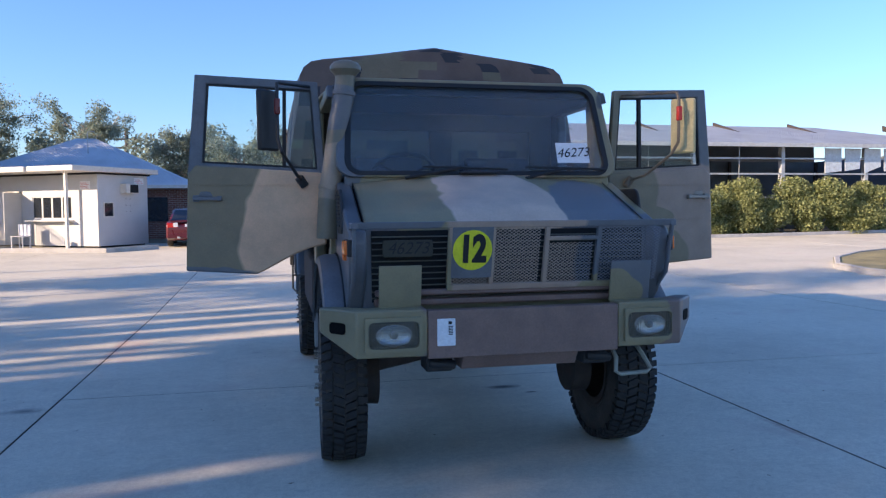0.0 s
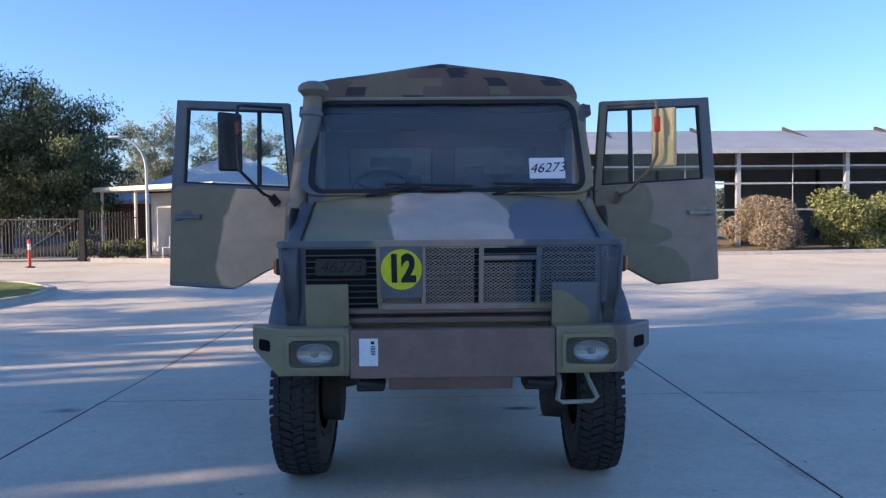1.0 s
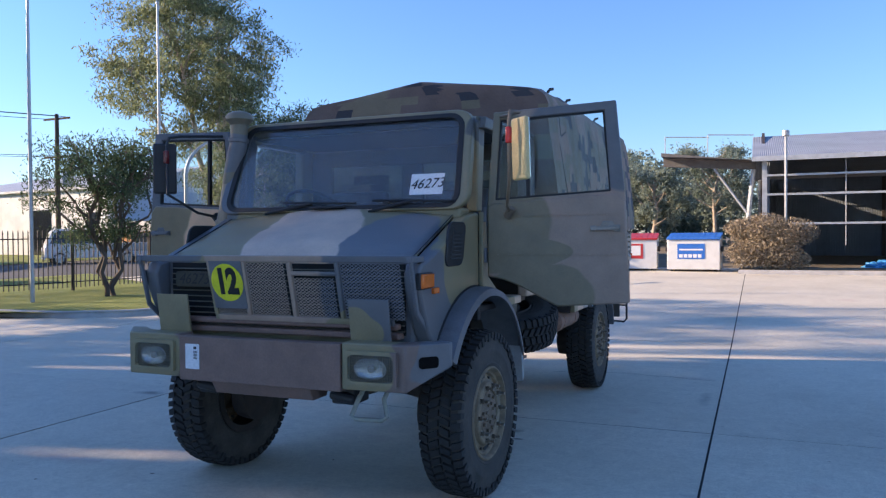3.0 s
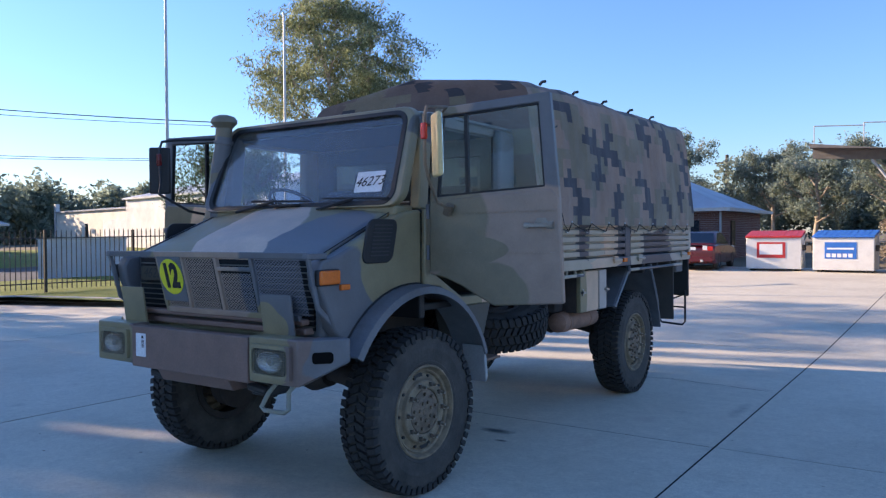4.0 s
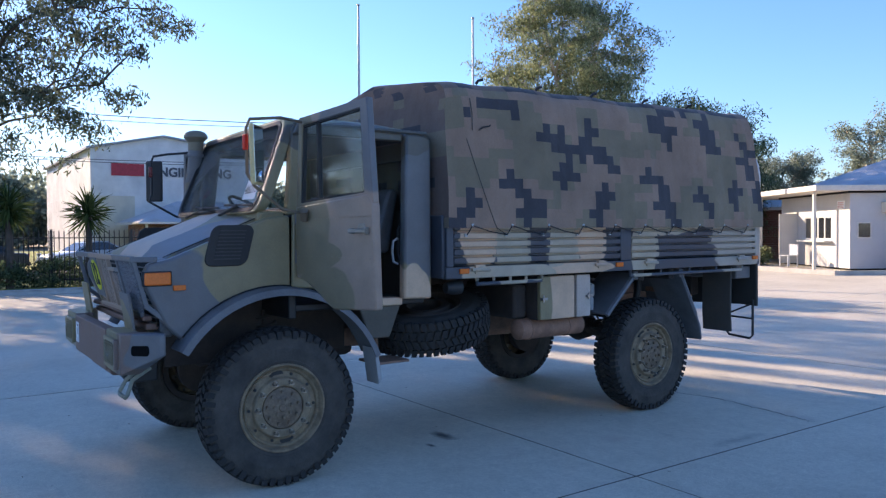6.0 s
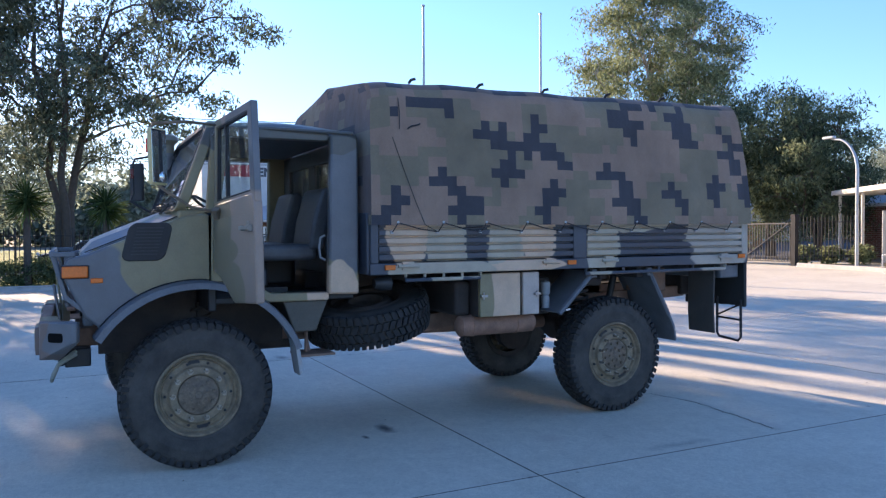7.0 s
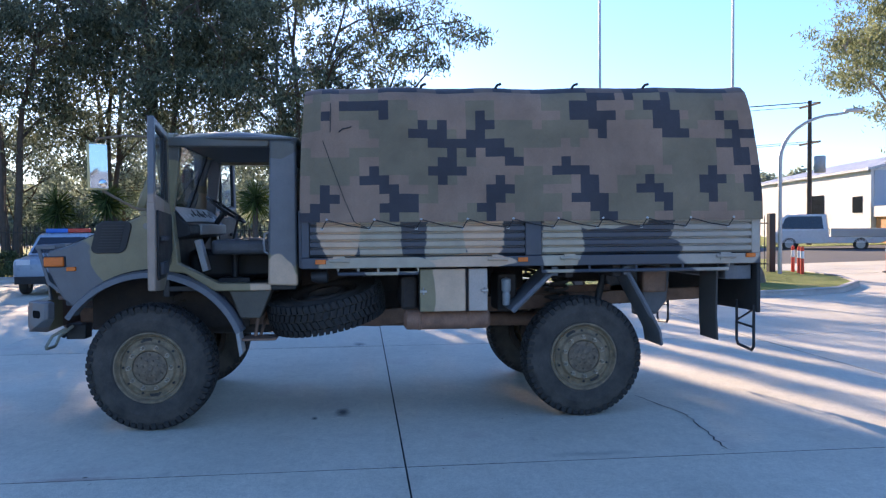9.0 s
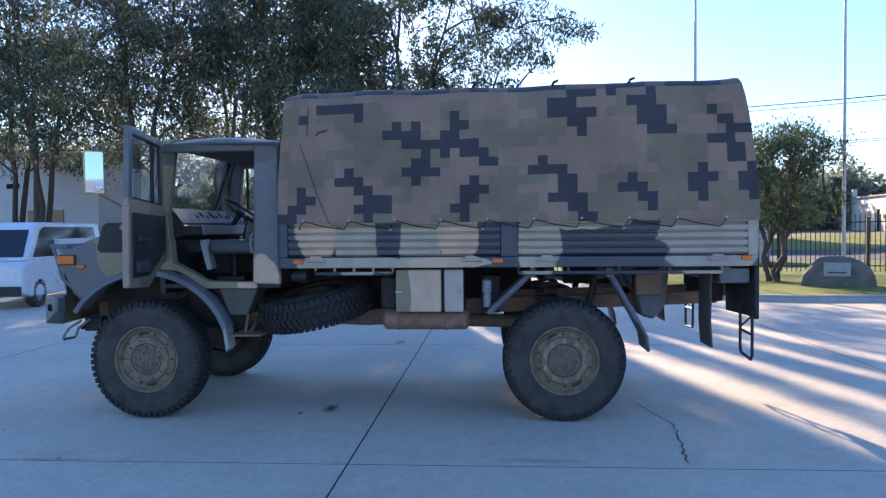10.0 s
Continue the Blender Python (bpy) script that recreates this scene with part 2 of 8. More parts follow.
def tube(bm, pts, r, seg=8, r2=None, caps=True):
    """A round bar along a line of points, tapering from r to r2."""
    pts = [Vector(p) for p in pts]
    rings = []
    side = None
    for i, p in enumerate(pts):
        d = (pts[min(i + 1, len(pts) - 1)] - pts[max(i - 1, 0)]).normalized()
        if side is None:
            side = d.orthogonal().normalized()
        side = (side - d * side.dot(d)).normalized()
        up = d.cross(side)
        rr = r + ((r2 if r2 is not None else r) - r) * i / max(1, len(pts) - 1)
        rings.append([bm.verts.new(p + (side * math.cos(a) + up * math.sin(a)) * rr) for a in [2 * math.pi * k / seg for k in range(seg)]])
    for a, b in zip(rings, rings[1:]):
        for k in range(seg):
            bm.faces.new((a[k], a[(k + 1) % seg], b[(k + 1) % seg], b[k]))
    if caps:
        bm.faces.new(rings[0][::-1]), bm.faces.new(rings[-1])


def lathe(bm, profile, seg=48, axis="x", c=(0, 0, 0)):
    """profile: (along the axis, radius) pairs, swept round the axis."""
    rings = []
    for s, r in profile:
        ring = []
        for k in range(seg):
            a = 2 * math.pi * k / seg
            u, v = r * math.cos(a), r * math.sin(a)
            p = {"x": (s, u, v), "y": (u, s, v), "z": (u, v, s)}[axis]
            ring.append(bm.verts.new((p[0] + c[0], p[1] + c[1], p[2] + c[2])))
        rings.append(ring)
    for a, b in zip(rings, rings[1:]):
        for k in range(seg):
            bm.faces.new((a[k], a[(k + 1) % seg], b[(k + 1) % seg], b[k]))
    return rings


def round_rect(w, h, r, k=5, cx=0, cy=0):
    pts = []
    for sx, sy, a0 in ((1, 1, 0), (-1, 1, 90), (-1, -1, 180), (1, -1, 270)):
        for i in range(k + 1):
            a = radians(a0 + 90 * i / k)
            pts.append((cx + sx * (w / 2 - r) + r * math.cos(a), cy + sy * (h / 2 - r) + r * math.sin(a)))
    return pts


def ring_prism(bm, outer, inner, a, b, axis="y"):
    """A frame between two outlines with the same number of points."""
    def at(p, s):
        return {"x": (s, p[0], p[1]), "y": (p[0], s, p[1]), "z": (p[0], p[1], s)}[axis]
    vs = [[bm.verts.new(at(p, s)) for p in o] for o in (outer, inner) for s in (a, b)]
    k = len(outer)
    for i in range(k):
        j = (i + 1) % k
        bm.faces.new((vs[0][i], vs[0][j], vs[1][j], vs[1][i]))
        bm.faces.new((vs[2][i], vs[3][i], vs[3][j], vs[2][j]))
        bm.faces.new((vs[0][i], vs[2][i], vs[2][j], vs[0][j]))
        bm.faces.new((vs[1][i], vs[1][j], vs[3][j], vs[3][i]))
    return [v for g in vs for v in g]


def warp(verts, m):
    for v in verts:
        v.co = m @ v.co


def letters(name, text, size, mat, parent, m, depth=0.002, label="", bold=0.0, slant=0.0):
    cu = bpy.data.curves.new(name, "FONT")
    cu.body, cu.size, cu.extrude, cu.align_x, cu.align_y = text, size, depth, "CENTER", "CENTER"
    cu.offset, cu.shear = bold, slant
    tmp = bpy.data.objects.new(name, cu)
    me = bpy.data.meshes.new_from_object(tmp)
    bpy.data.objects.remove(tmp)
    me.materials.clear()
    me.materials.append(mat)
    ob = link(name, me, parent, m)
    if label:
        tagged(ob, label)
    return ob


def empty(name, at, label="", category="", group=""):
    ob = new(name)
    ob.empty_display_size = 0.2
    ob.matrix_basis = Matrix.Translation(at)
    return tagged(ob, label, category, group)


# ---- ground height ----
def gz(y):
    return 0.018 * max(0.0, y - 13.05)


# ---- the truck ----
FY, RY, HUB = 5.21, 9.07, 0.548
truck = empty("army_truck", (X0, 7.2, 0), "camouflaged army utility truck, doors open, canvas over its tray", "truck")


def tp(name, bm, mat, label="", bevel=0.0, parent=None, smooth=True, seg=2):
    """A part of the truck, drawn with x measured from the truck's middle line."""
    bmesh.ops.translate(bm, vec=(X0, 0, 0), verts=bm.verts)
    return part(name, bm, mat, parent or truck, label, bevel, smooth, seg=seg)


# wheels: drawn round the origin, outer face at +x
def tyre_mesh():
    bm = bmesh.new()
    R, W = 0.532, 0.134
    half = [(0.74, 0.296), (0.9, 0.306), (0.985, 0.325), (1.0, 0.334), (0.985, 0.338), (1.02, 0.37), (1.035, 0.41), (1.045, 0.418), (1.03, 0.426), (1.005, 0.462), (0.99, 0.478), (0.93, 0.506), (0.86, R - 0.006), (0.4, R)]
    prof = [(-W * a, r) for a, r in half] + [(0, R + 0.002)] + [(W * a, r) for a, r in half[::-1]]
    lathe(bm, prof, 72)
    return finish(bm, rubber, angle=24)


def tread_mesh():
    """Open off-road tread: two staggered rows of slanted centre blocks and heavy shoulder lugs that reach down the sidewall."""
    bm = bmesh.new()
    R = 0.532
    rnd = random.Random(5)
    k = 56
    for i in range(k):
        for row, (xa, xb, shift, skew) in enumerate(((-0.141, -0.08, 0.0, 0.3), (-0.069, -0.005, 0.5, -0.62), (0.005, 0.069, 0.1, 0.62), (0.08, 0.141, 0.55, -0.3))):
            a = 2 * math.pi * (i + shift) / k
            shoulder = row in (0, 3)
            da = 2 * math.pi / k * (0.3 + 0.03 * rnd.random() + (0.03 if shoulder and i % 2 else 0.0))
            top, low = (R + 0.02, R - 0.032) if shoulder else (R + 0.023, R - 0.014)
            q = []
            for rr in (low, top):
                for x, sk in ((xa, -skew), (xb, skew)):
                    for e in (-1, 1):
                        t = a + e * da + sk * da
                        rx = rr
                        if shoulder and abs(x) > 0.11:
                            rx = rr - 0.014 if rr == top else rr - (0.0 if i % 2 else 0.018)
                        q.append(bm.verts.new((x, rx * math.cos(t), rx * math.sin(t))))
            for f in ((0, 2, 3, 1), (4, 5, 7, 6), (0, 1, 5, 4), (2, 6, 7, 3), (0, 4, 6, 2), (1, 3, 7, 5)):
                bm.faces.new([q[j] for j in f])
    return finish(bm, tread_rubber, angle=30)


def rim_mesh():
    bm = bmesh.new()
    lathe(bm, [(-0.12, 0.25), (-0.13, 0.3), (0.108, 0.302), (0.126, 0.312), (0.134, 0.306), (0.134, 0.298), (0.122, 0.29), (0.1, 0.284), (0.094, 0.276), (0.104, 0.27), (0.1, 0.262), (0.082, 0.254), (0.084, 0.238), (0.096, 0.218), (0.118, 0.208), (0.124, 0.2), (0.125, 0.158), (0.12, 0.15), (0.07, 0.146)], 56)
    bm.normal_update()
    for f in bm.faces:
        f.material_index = 1 if f.calc_center_median().x < 0.06 else 0
    return finish(bm, [rim_paint, chassis_paint], angle=28)


hub_grease = plain("greasy_hub_paint", (0.17, 0.122, 0.08), 0.6, var=0.5, scale=20, coord="obj")
nut_steel = plain("worn_nut_steel", (0.33, 0.29, 0.24), 0.3, 0.8, var=0.4, scale=40, coord="obj")


def hub_mesh():
    bm = bmesh.new()
    lathe(bm, [(0.07, 0.148), (0.113, 0.147), (0.119, 0.142), (0.121, 0.09), (0.125, 0.084), (0.126, 0.03), (0.13, 0.026), (0.13, 0.001)], 36)
    return finish(bm, hub_grease)


def bolt_mesh():
    bm = bmesh.new()
    tube(bm, [(0.115, 0, 0), (0.138, 0, 0)], 0.0125, 6)
    return finish(bm, hub_grease, False)


def nut_mesh():
    bm = bmesh.new()
    tube(bm, [(0.122, 0, 0), (0.127, 0, 0)], 0.021, 12)
    tube(bm, [(0.127, 0, 0), (0.15, 0, 0)], 0.0165, 6)
    tube(bm, [(0.15, 0, 0), (0.178, 0, 0)], 0.0095, 8)
    return finish(bm, nut_steel, False)


def slot_mesh():
    bm = bmesh.new()
    prism(bm, round_rect(0.085, 0.04, 0.019, 4), 0.07, 0.0885, "x")
    return finish(bm, black)


def vent_mesh():
    bm = bmesh.new()
    tube(bm, [(0.07, 0, 0), (0.097, 0, 0)], 0.0105, 10)
    return finish(bm, black)


TYRE, TREAD, RIM, HUBM, BOLT, NUT, SLOT, VENT = tyre_mesh(), tread_mesh(), rim_mesh(), hub_mesh(), bolt_mesh(), nut_mesh(), slot_mesh(), vent_mesh()


RIM_DARK = RIM.copy()
RIM_DARK.materials[0] = chassis_paint


def wheel(name, m, label, nuts=True):
    w = link(name, RIM if nuts else RIM_DARK, truck, m)
    tagged(w, label)
    tagged(link("tyre", TYRE, w, m), "dusty black off-road tyre")
    tagged(link("tread", TREAD, w, m), "chunky rubber tread blocks", kind="stuff")
    if nuts:
        link("hub", HUBM, w, m)
        for n, r in ((9, 0.115), (7, 0.062)):
            for i in range(n):
                a = 2 * math.pi * (i + 0.3) / n
                link("hub_bolt", BOLT, w, m @ Matrix.Translation((0, r * math.cos(a), r * math.sin(a))))
        for i in range(10):
            a = 2 * math.pi * i / 10
            link("wheel_nut", NUT, w, m @ Matrix.Translation((0, 0.182 * math.cos(a), 0.182 * math.sin(a))))
        for i in range(10):
            a = 2 * math.pi * (i + 0.5) / 10
            link("vent_hole", VENT, w, m @ Matrix.Rotation(a, 4, "X") @ Matrix.Translation((0, 0, 0.236)))
        for i in range(2):
            a = math.pi * i + 0.12
            link("hand_hole", SLOT, w, m @ Matrix.Rotation(a, 4, "X") @ Matrix.Translation((0, 0, 0.236)))
    return w


wheel("front_wheel", pose(X0 + 0.985, FY, HUB, 0, 0, -2), "dusty olive steel wheel with ten nuts")
wheel("front_wheel", pose(X0 - 0.985, FY, HUB, 35, 0, 178), "dusty olive steel wheel with ten nuts")
wheel("rear_wheel", pose(X0 + 0.99, RY, HUB, 20, 0, 0), "dusty olive steel wheel with ten nuts")
wheel("rear_wheel", pose(X0 - 0.99, RY, HUB, 50, 0, 180), "dusty olive steel wheel with ten nuts")
wheel("spare_wheel", Matrix.Translation((X0 + 0.64, 6.71, 1.03)) @ Matrix.Rotation(radians(10), 4, "X") @ Matrix.Rotation(radians(-81), 4, "Y"), "spare off-road wheel lying flat under the tray", False)

# chassis, axles, tanks
for s in (-1, 1):
    bm = bmesh.new()
    prism(bm, [(4.4, 0.88), (4.4, 1.02), (6.2, 0.98), (7.2, 0.94), (8.2, 1.05), (10.6, 1.12), (10.6, 1.0), (8.2, 0.9), (7.2, 0.78), (6.2, 0.82)], s * 0.36, s * 0.44, "x")
    tp("chassis_rail", bm, rust, bevel=0.008)
for y in (FY, RY):
    bm = bmesh.new()
    tube(bm, [(-0.8, y, HUB + 0.1), (-0.4, y, HUB + 0.18), (-0.1, y, HUB + 0.2), (0.3, y, HUB + 0.2), (0.55, y, HUB + 0.16), (0.8, y, HUB + 0.1)], 0.085, 12)
    lathe(bm, [(-0.16, 0.02), (-0.15, 0.12), (0, 0.17), (0.15, 0.12), (0.16, 0.02)], 20, "x", (0.12, y, HUB + 0.2))
    for s in (-1, 1):
        lathe(bm, [(-0.1, 0.01), (-0.1, 0.19), (0.02, 0.2), (0.02, 0.01)], 20, "x", (s * 0.76, y, HUB))
    tp("axle", bm, chassis_paint, "dirty portal axle")
for s in (-1, 1):
    for y in (FY + 0.1, RY - 0.15):
        bm = bmesh.new()
        pts = [(s * 0.55 + 0.07 * math.cos(a), y + 0.07 * math.sin(a), 0.72 + 0.42 * a / (2 * math.pi * 6)) for a in [2 * math.pi * 6 * i / 96 for i in range(97)]]
        tube(bm, pts, 0.012, 6)
        tp("coil_spring", bm, chassis_paint)
bm = bmesh.new()
tube(bm, [(0.1, 5.4, 0.85), (0.1, 8.9, 0.78)], 0.07, 12)
tp("drive_tube", bm, rust, "rusty torque tube")
bm = bmesh.new()
box(bm, -0.3, 0.3, 5.2, 6.2, 0.72, 1.2)
tp("gearbox", bm, chassis_paint, bevel=0.06)
bm = bmesh.new()
lathe(bm, [(7.42, 0.001), (7.425, 0.06), (7.45, 0.09), (7.55, 0.092), (7.555, 0.098), (7.575, 0.098), (7.58, 0.092), (8.0, 0.092), (8.005, 0.098), (8.025, 0.098), (8.03, 0.092), (8.19, 0.09), (8.215, 0.06), (8.22, 0.001)], 28, "y", (0.98, 0, 0.905))
tp("air_tank", bm, plain("rust_red_tank_paint", (0.27, 0.145, 0.095), 0.7, var=0.4, scale=7), "rust-brown cylindrical air tank with straps")
bm = bmesh.new()
box(bm, -1.1, -0.5, 6.6, 8.3, 0.75, 1.3)
tp("fuel_tank", bm, chassis_paint, bevel=0.05)
bm = bmesh.new()
box(bm, 0.55, 1.12, 7.56, 8.17, 0.99, 1.38)
tp("locker_body", bm, chassis_paint, bevel=0.01)
for ya, yb, nm in ((7.56, 7.97, 0), (8.0, 8.17, 1)):
    bm = bmesh.new()
    box(bm, 1.12, 1.165, ya, yb, 0.995, 1.375)
    d = tp("locker_door", bm, tan_paint if nm else camo("locker_camouflage", TAN, [((X0 + 1.15, 7.56, 1.2), (0.3, 0.14, 0.5), GREEN)], wobble=0.05), "tan locker door", 0.008)
    bm = bmesh.new()
    yc = ya + 0.03 if nm == 0 else yb - 0.03
    box(bm, 1.165, 1.195, yc - 0.03, yc + 0.03, 1.17, 1.19)
    tube(bm, [(1.175, yc, 1.15), (1.175, yc, 1.21)], 0.008, 6)
    tp("latch", bm, steel, parent=d)
bm = bmesh.new()
lathe(bm, [(1.02, 0.001), (1.02, 0.035), (1.12, 0.04), (1.14, 0.03), (1.16, 0.045), (1.26, 0.045), (1.28, 0.001)], 16, "z", (0.95, 8.38, 0))
tp("filter_bowl", bm, light_grey)
bm = bmesh.new()
box(bm, 0.45, 0.85, 8.32, 8.5, 0.95, 1.3)
tp("bracket", bm, chassis_paint, bevel=0.02)
bm = bmesh.new()
box(bm, 0.45, 0.8, 9.75, 10.0, 1.1, 1.35)
tp("bracket", bm, rust, bevel=0.02)
for ya in (8.9, 9.35):
    bm = bmesh.new()
    box(bm, -1.1, 1.1, ya, ya + 0.08, 1.28, 1.4)
    tp("cross_member", bm, chassis_paint, bevel=0.01)

# tray: floor, edge rails, drop sides, headboard, tailgate
bm = bmesh.new()
box(bm, -1.2, 1.2, 6.54, 10.7, 1.4, 1.47)
tp("tray_floor", bm, tray_paint, bevel=0.01)
for s in (-1, 1):
    bm = bmesh.new()
    box(bm, s * 1.16, s * 1.225, 6.52, 10.72, 1.395, 1.49)
    tp("edge_rail", bm, tray_paint, "camouflage-painted steel edge rail", 0.008)
    for ya, yb in ((6.6, 8.5), (8.66, 10.63)):
        bm = bmesh.new()
        h, zb = 0.33, 1.5
        prof = [(1.18, zb), (1.21, zb)]
        for k in range(5):
            z = zb + 0.012 + k * h / 5
            prof += [(1.19, z), (1.226, z + 0.006), (1.228, z + h / 5 - 0.02), (1.19, z + h / 5 - 0.013)]
        prof += [(1.21, zb + h), (1.18, zb + h)]
        prism(bm, [(s * a, b) for a, b in prof], ya, yb, "y")
        d = tp("drop_side", bm, tray_paint, "ribbed camouflage-painted drop side")
        for yc in (ya + 0.25, yb - 0.25):
            bm = bmesh.new()
            box(bm, s * 1.215, s * 1.24, yc - 0.05, yc + 0.05, 1.43, 1.5)
            tube(bm, [(s * 1.245, yc - 0.09, 1.465), (s * 1.25, yc + 0.09, 1.46)], 0.014, 8)
            tp("latch", bm, tray_paint, parent=d)
    for yc, w in ((6.56, 0.035), (8.58, 0.075), (10.675, 0.042)):
        bm = bmesh.new()
        box(bm, s * 1.165, s * 1.228, yc - w, yc + w, 1.49, 1.835)
        tp("post", bm, tray_paint, bevel=0.008)
    for ya, yb in ((6.84, 7.54), (8.66, 10.42)):
        bm = bmesh.new()
        tube(bm, [(s * 1.2, ya, 1.4), (s * 1.2, ya, 1.345), (s * 1.2, yb, 1.345), (s * 1.2, yb, 1.4)], 0.016, 8)
        for k in range(1, 4):
            y = ya + (yb - ya) * k / 4
            tube(bm, [(s * 1.2, y, 1.345), (s * 1.2, y, 1.4)], 0.012, 6)
        tp("lashing_rail", bm, tray_paint)
    for y, z in ((6.69, 1.455), (8.48, 1.455), (10.62, 1.47)):
        bm = bmesh.new()
        box(bm, s * 1.225, s * 1.245, y - 0.045, y + 0.045, z - 0.02, z + 0.02)
        tp("side_marker", bm, orange, "orange side reflector", 0.004)
bm = bmesh.new()
box(bm, -1.2, 1.2, 6.5, 6.54, 1.4, 1.9)
tp("headboard", bm, tray_paint, bevel=0.01)
bm = bmesh.new()
box(bm, -1.2, 1.2, 10.7, 10.735, 1.47, 1.83)
tp("tailgate", bm, tray_paint, bevel=0.01)
bm = bmesh.new()
box(bm, -0.1, 1.0, 7.4, 7.55, 1.0, 1.3)
tp("air_filter_box", bm, chassis_paint, bevel=0.03)
bm = bmesh.new()
box(bm, -0.6, -0.5, 8.25, 8.85, 1.05, 1.4)
tp("spare_can_rack", bm, chassis_paint, bevel=0.02)
bm = bmesh.new()
box(bm, -0.6, -0.5, 9.2, 10.3, 1.12, 1.4)
tp("tool_tray", bm, chassis_paint, bevel=0.02)
bm = bmesh.new()
box(bm, -0.5, 0.5, 10.5, 10.64, 1.02, 1.36)
box(bm, -0.14, 0.14, 10.64, 10.82, 1.04, 1.2)
tp("tow_frame", bm, chassis_paint, bevel=0.02)
bm = bmesh.new()
box(bm, -1.14, 1.14, 10.42, 10.68, 1.24, 1.4)
tp("rear_beam", bm, fender_paint, bevel=0.015)
for s in (-1, 1):
    bm = bmesh.new()
    prism(bm, [(9.62, 1.39), (10.1, 1.39), (10.06, 1.0), (9.95, 0.86), (9.82, 0.9), (9.78, 1.1)], s * 0.36, s * 0.66, "x")
    tp("rear_tank", bm, fender_paint, "blue-black bracket and tank before the tail", 0.03)
    bm = bmesh.new()
    tube(bm, [(s * 0.7 + 0.085 * math.cos(a), RY - 0.12 + 0.085 * math.sin(a), 0.86 + 0.07 * a / 6.283) for a in [6.283 * i / 12 for i in range(85)]], 0.016, 6)
    tp("coil_spring", bm, chassis_paint, "dirty dark coil spring over the axle")
    bm = bmesh.new()
    tube(bm, [(s * 0.68, 9.42, 1.36), (s * 0.68, 9.24, 0.62)], 0.035, 10)
    tp("shock_absorber", bm, black)
bm = bmesh.new()
box(bm, 1.02, 1.14, 10.5, 10.68, 1.36, 1.47)
tp("tail_lamp_box", bm, black, bevel=0.01)
bm = bmesh.new()
box(bm, -0.45, 0.2, 6.35, 8.4, 0.86, 1.39)
tp("transfer_case", bm, chassis_paint, bevel=0.06)
for s in (-1, 1):
    bm = bmesh.new()
    box(bm, s * 0.52, s * 0.55, 4.55, 5.28, 0.82, 1.5)
    box(bm, s * 0.52, s * 0.55, 5.28, 5.98, 0.82, 1.19)
    tp("wheel_well", bm, chassis_paint, bevel=0.01)

# mudguards and flaps at the back, steps
for s in (-1, 1):
    for pts, w0 in (([(8.79, 1.35), (8.4, 0.98)], 0), ([(9.46, 1.35), (9.71, 0.9), (9.78, 0.76), (9.8, 0.63)], 1)):
        bm = bmesh.new()
        th = 0.016
        up = [(y, z) for y, z in pts]
        dn = [(y + (0.02 if w0 else -0.02), z + th) for y, z in pts][::-1]
        prism(bm, up + dn, s * 0.72, s * 1.15, "x")
        box(bm, s * 1.13, s * 1.165, pts[0][0] - 0.03, pts[0][0] + 0.03, 1.3, 1.38)
        tp("rear_mudguard", bm, fender_paint, "blue-black flat mudguard plate", 0.006)
        bm = bmesh.new()
        a, b = pts[0], pts[1]
        tube(bm, [(s * 1.15, a[0], a[1]), (s * 1.15, b[0], b[1])], 0.022, 6)
        tp("mudguard_stay", bm, fender_paint)
    bm = bmesh.new()
    prism(bm, [(10.34, 1.38), (10.33, 0.9), (10.345, 0.67), (10.367, 0.67), (10.352, 0.9), (10.362, 1.38)], s * 0.77, s * 1.13, "x")
    tp("mud_flap", bm, plain("mud_flap_rubber", (0.085, 0.075, 0.065), 0.85), bevel=0.008)
    bm = bmesh.new()
    prism(bm, [(s * 0.35, 1.46), (s * 1.2, 1.46), (s * 1.2, 0.93), (s * 1.0, 0.94), (s * 0.35, 0.92)], 10.7, 10.74, "y")
    tp("tail_panel", bm, plain("dark_tail_panel", (0.03, 0.03, 0.028), 0.8), "dark rubber panel under the tail", 0.01)
    bm = bmesh.new()
    y = 10.69
    tube(bm, [(s * 0.84, y, 1.02), (s * 0.84, y, 0.63), (s * 0.87, y, 0.59), (s * 1.13, y, 0.57), (s * 1.165, y, 0.61), (s * 1.165, y, 1.0)], 0.014, 8)
    tube(bm, [(s * 0.84, y, 0.8), (s * 1.165, y, 0.79)], 0.012, 6)
    tube(bm, [(s * 0.84, y, 0.82), (s * 1.165, y, 0.96)], 0.01, 6)
    tp("folding_step", bm, black, "black steel loop step")

# canvas canopy: cloth over bows, printed in square cells
DARK_RUNS = ["0-1 9 19 31-32", "1-2 8-11 18-19 30-31 38", "2-3 9-11 19-20 28-31 37-38 43 48", "2 8-9 19-21 29-30 35-37 42-43 47-48", "6-8 14 20 29-30 36 42-44 47-48",
             "7 13-16 26-29 43 48", "14-15 21-22 27 46-47", "15 17 19-21 46-47", "13-20 44-46", "11-14 17-18 31 38-40 46-48", "12 14 18-19 30-31 37-39 45-46",
             "2 8 18 28-32 37-39 44", "4-8 28-30 36-38", "30-32 34 38", ""]
dark_cells = set()
for r, runs in enumerate(DARK_RUNS):
    for run in runs.split():
        a, *b = run.split("-")
        dark_cells |= {(c, r) for c in range(int(a), int(b[0] if b else a) + 1)}


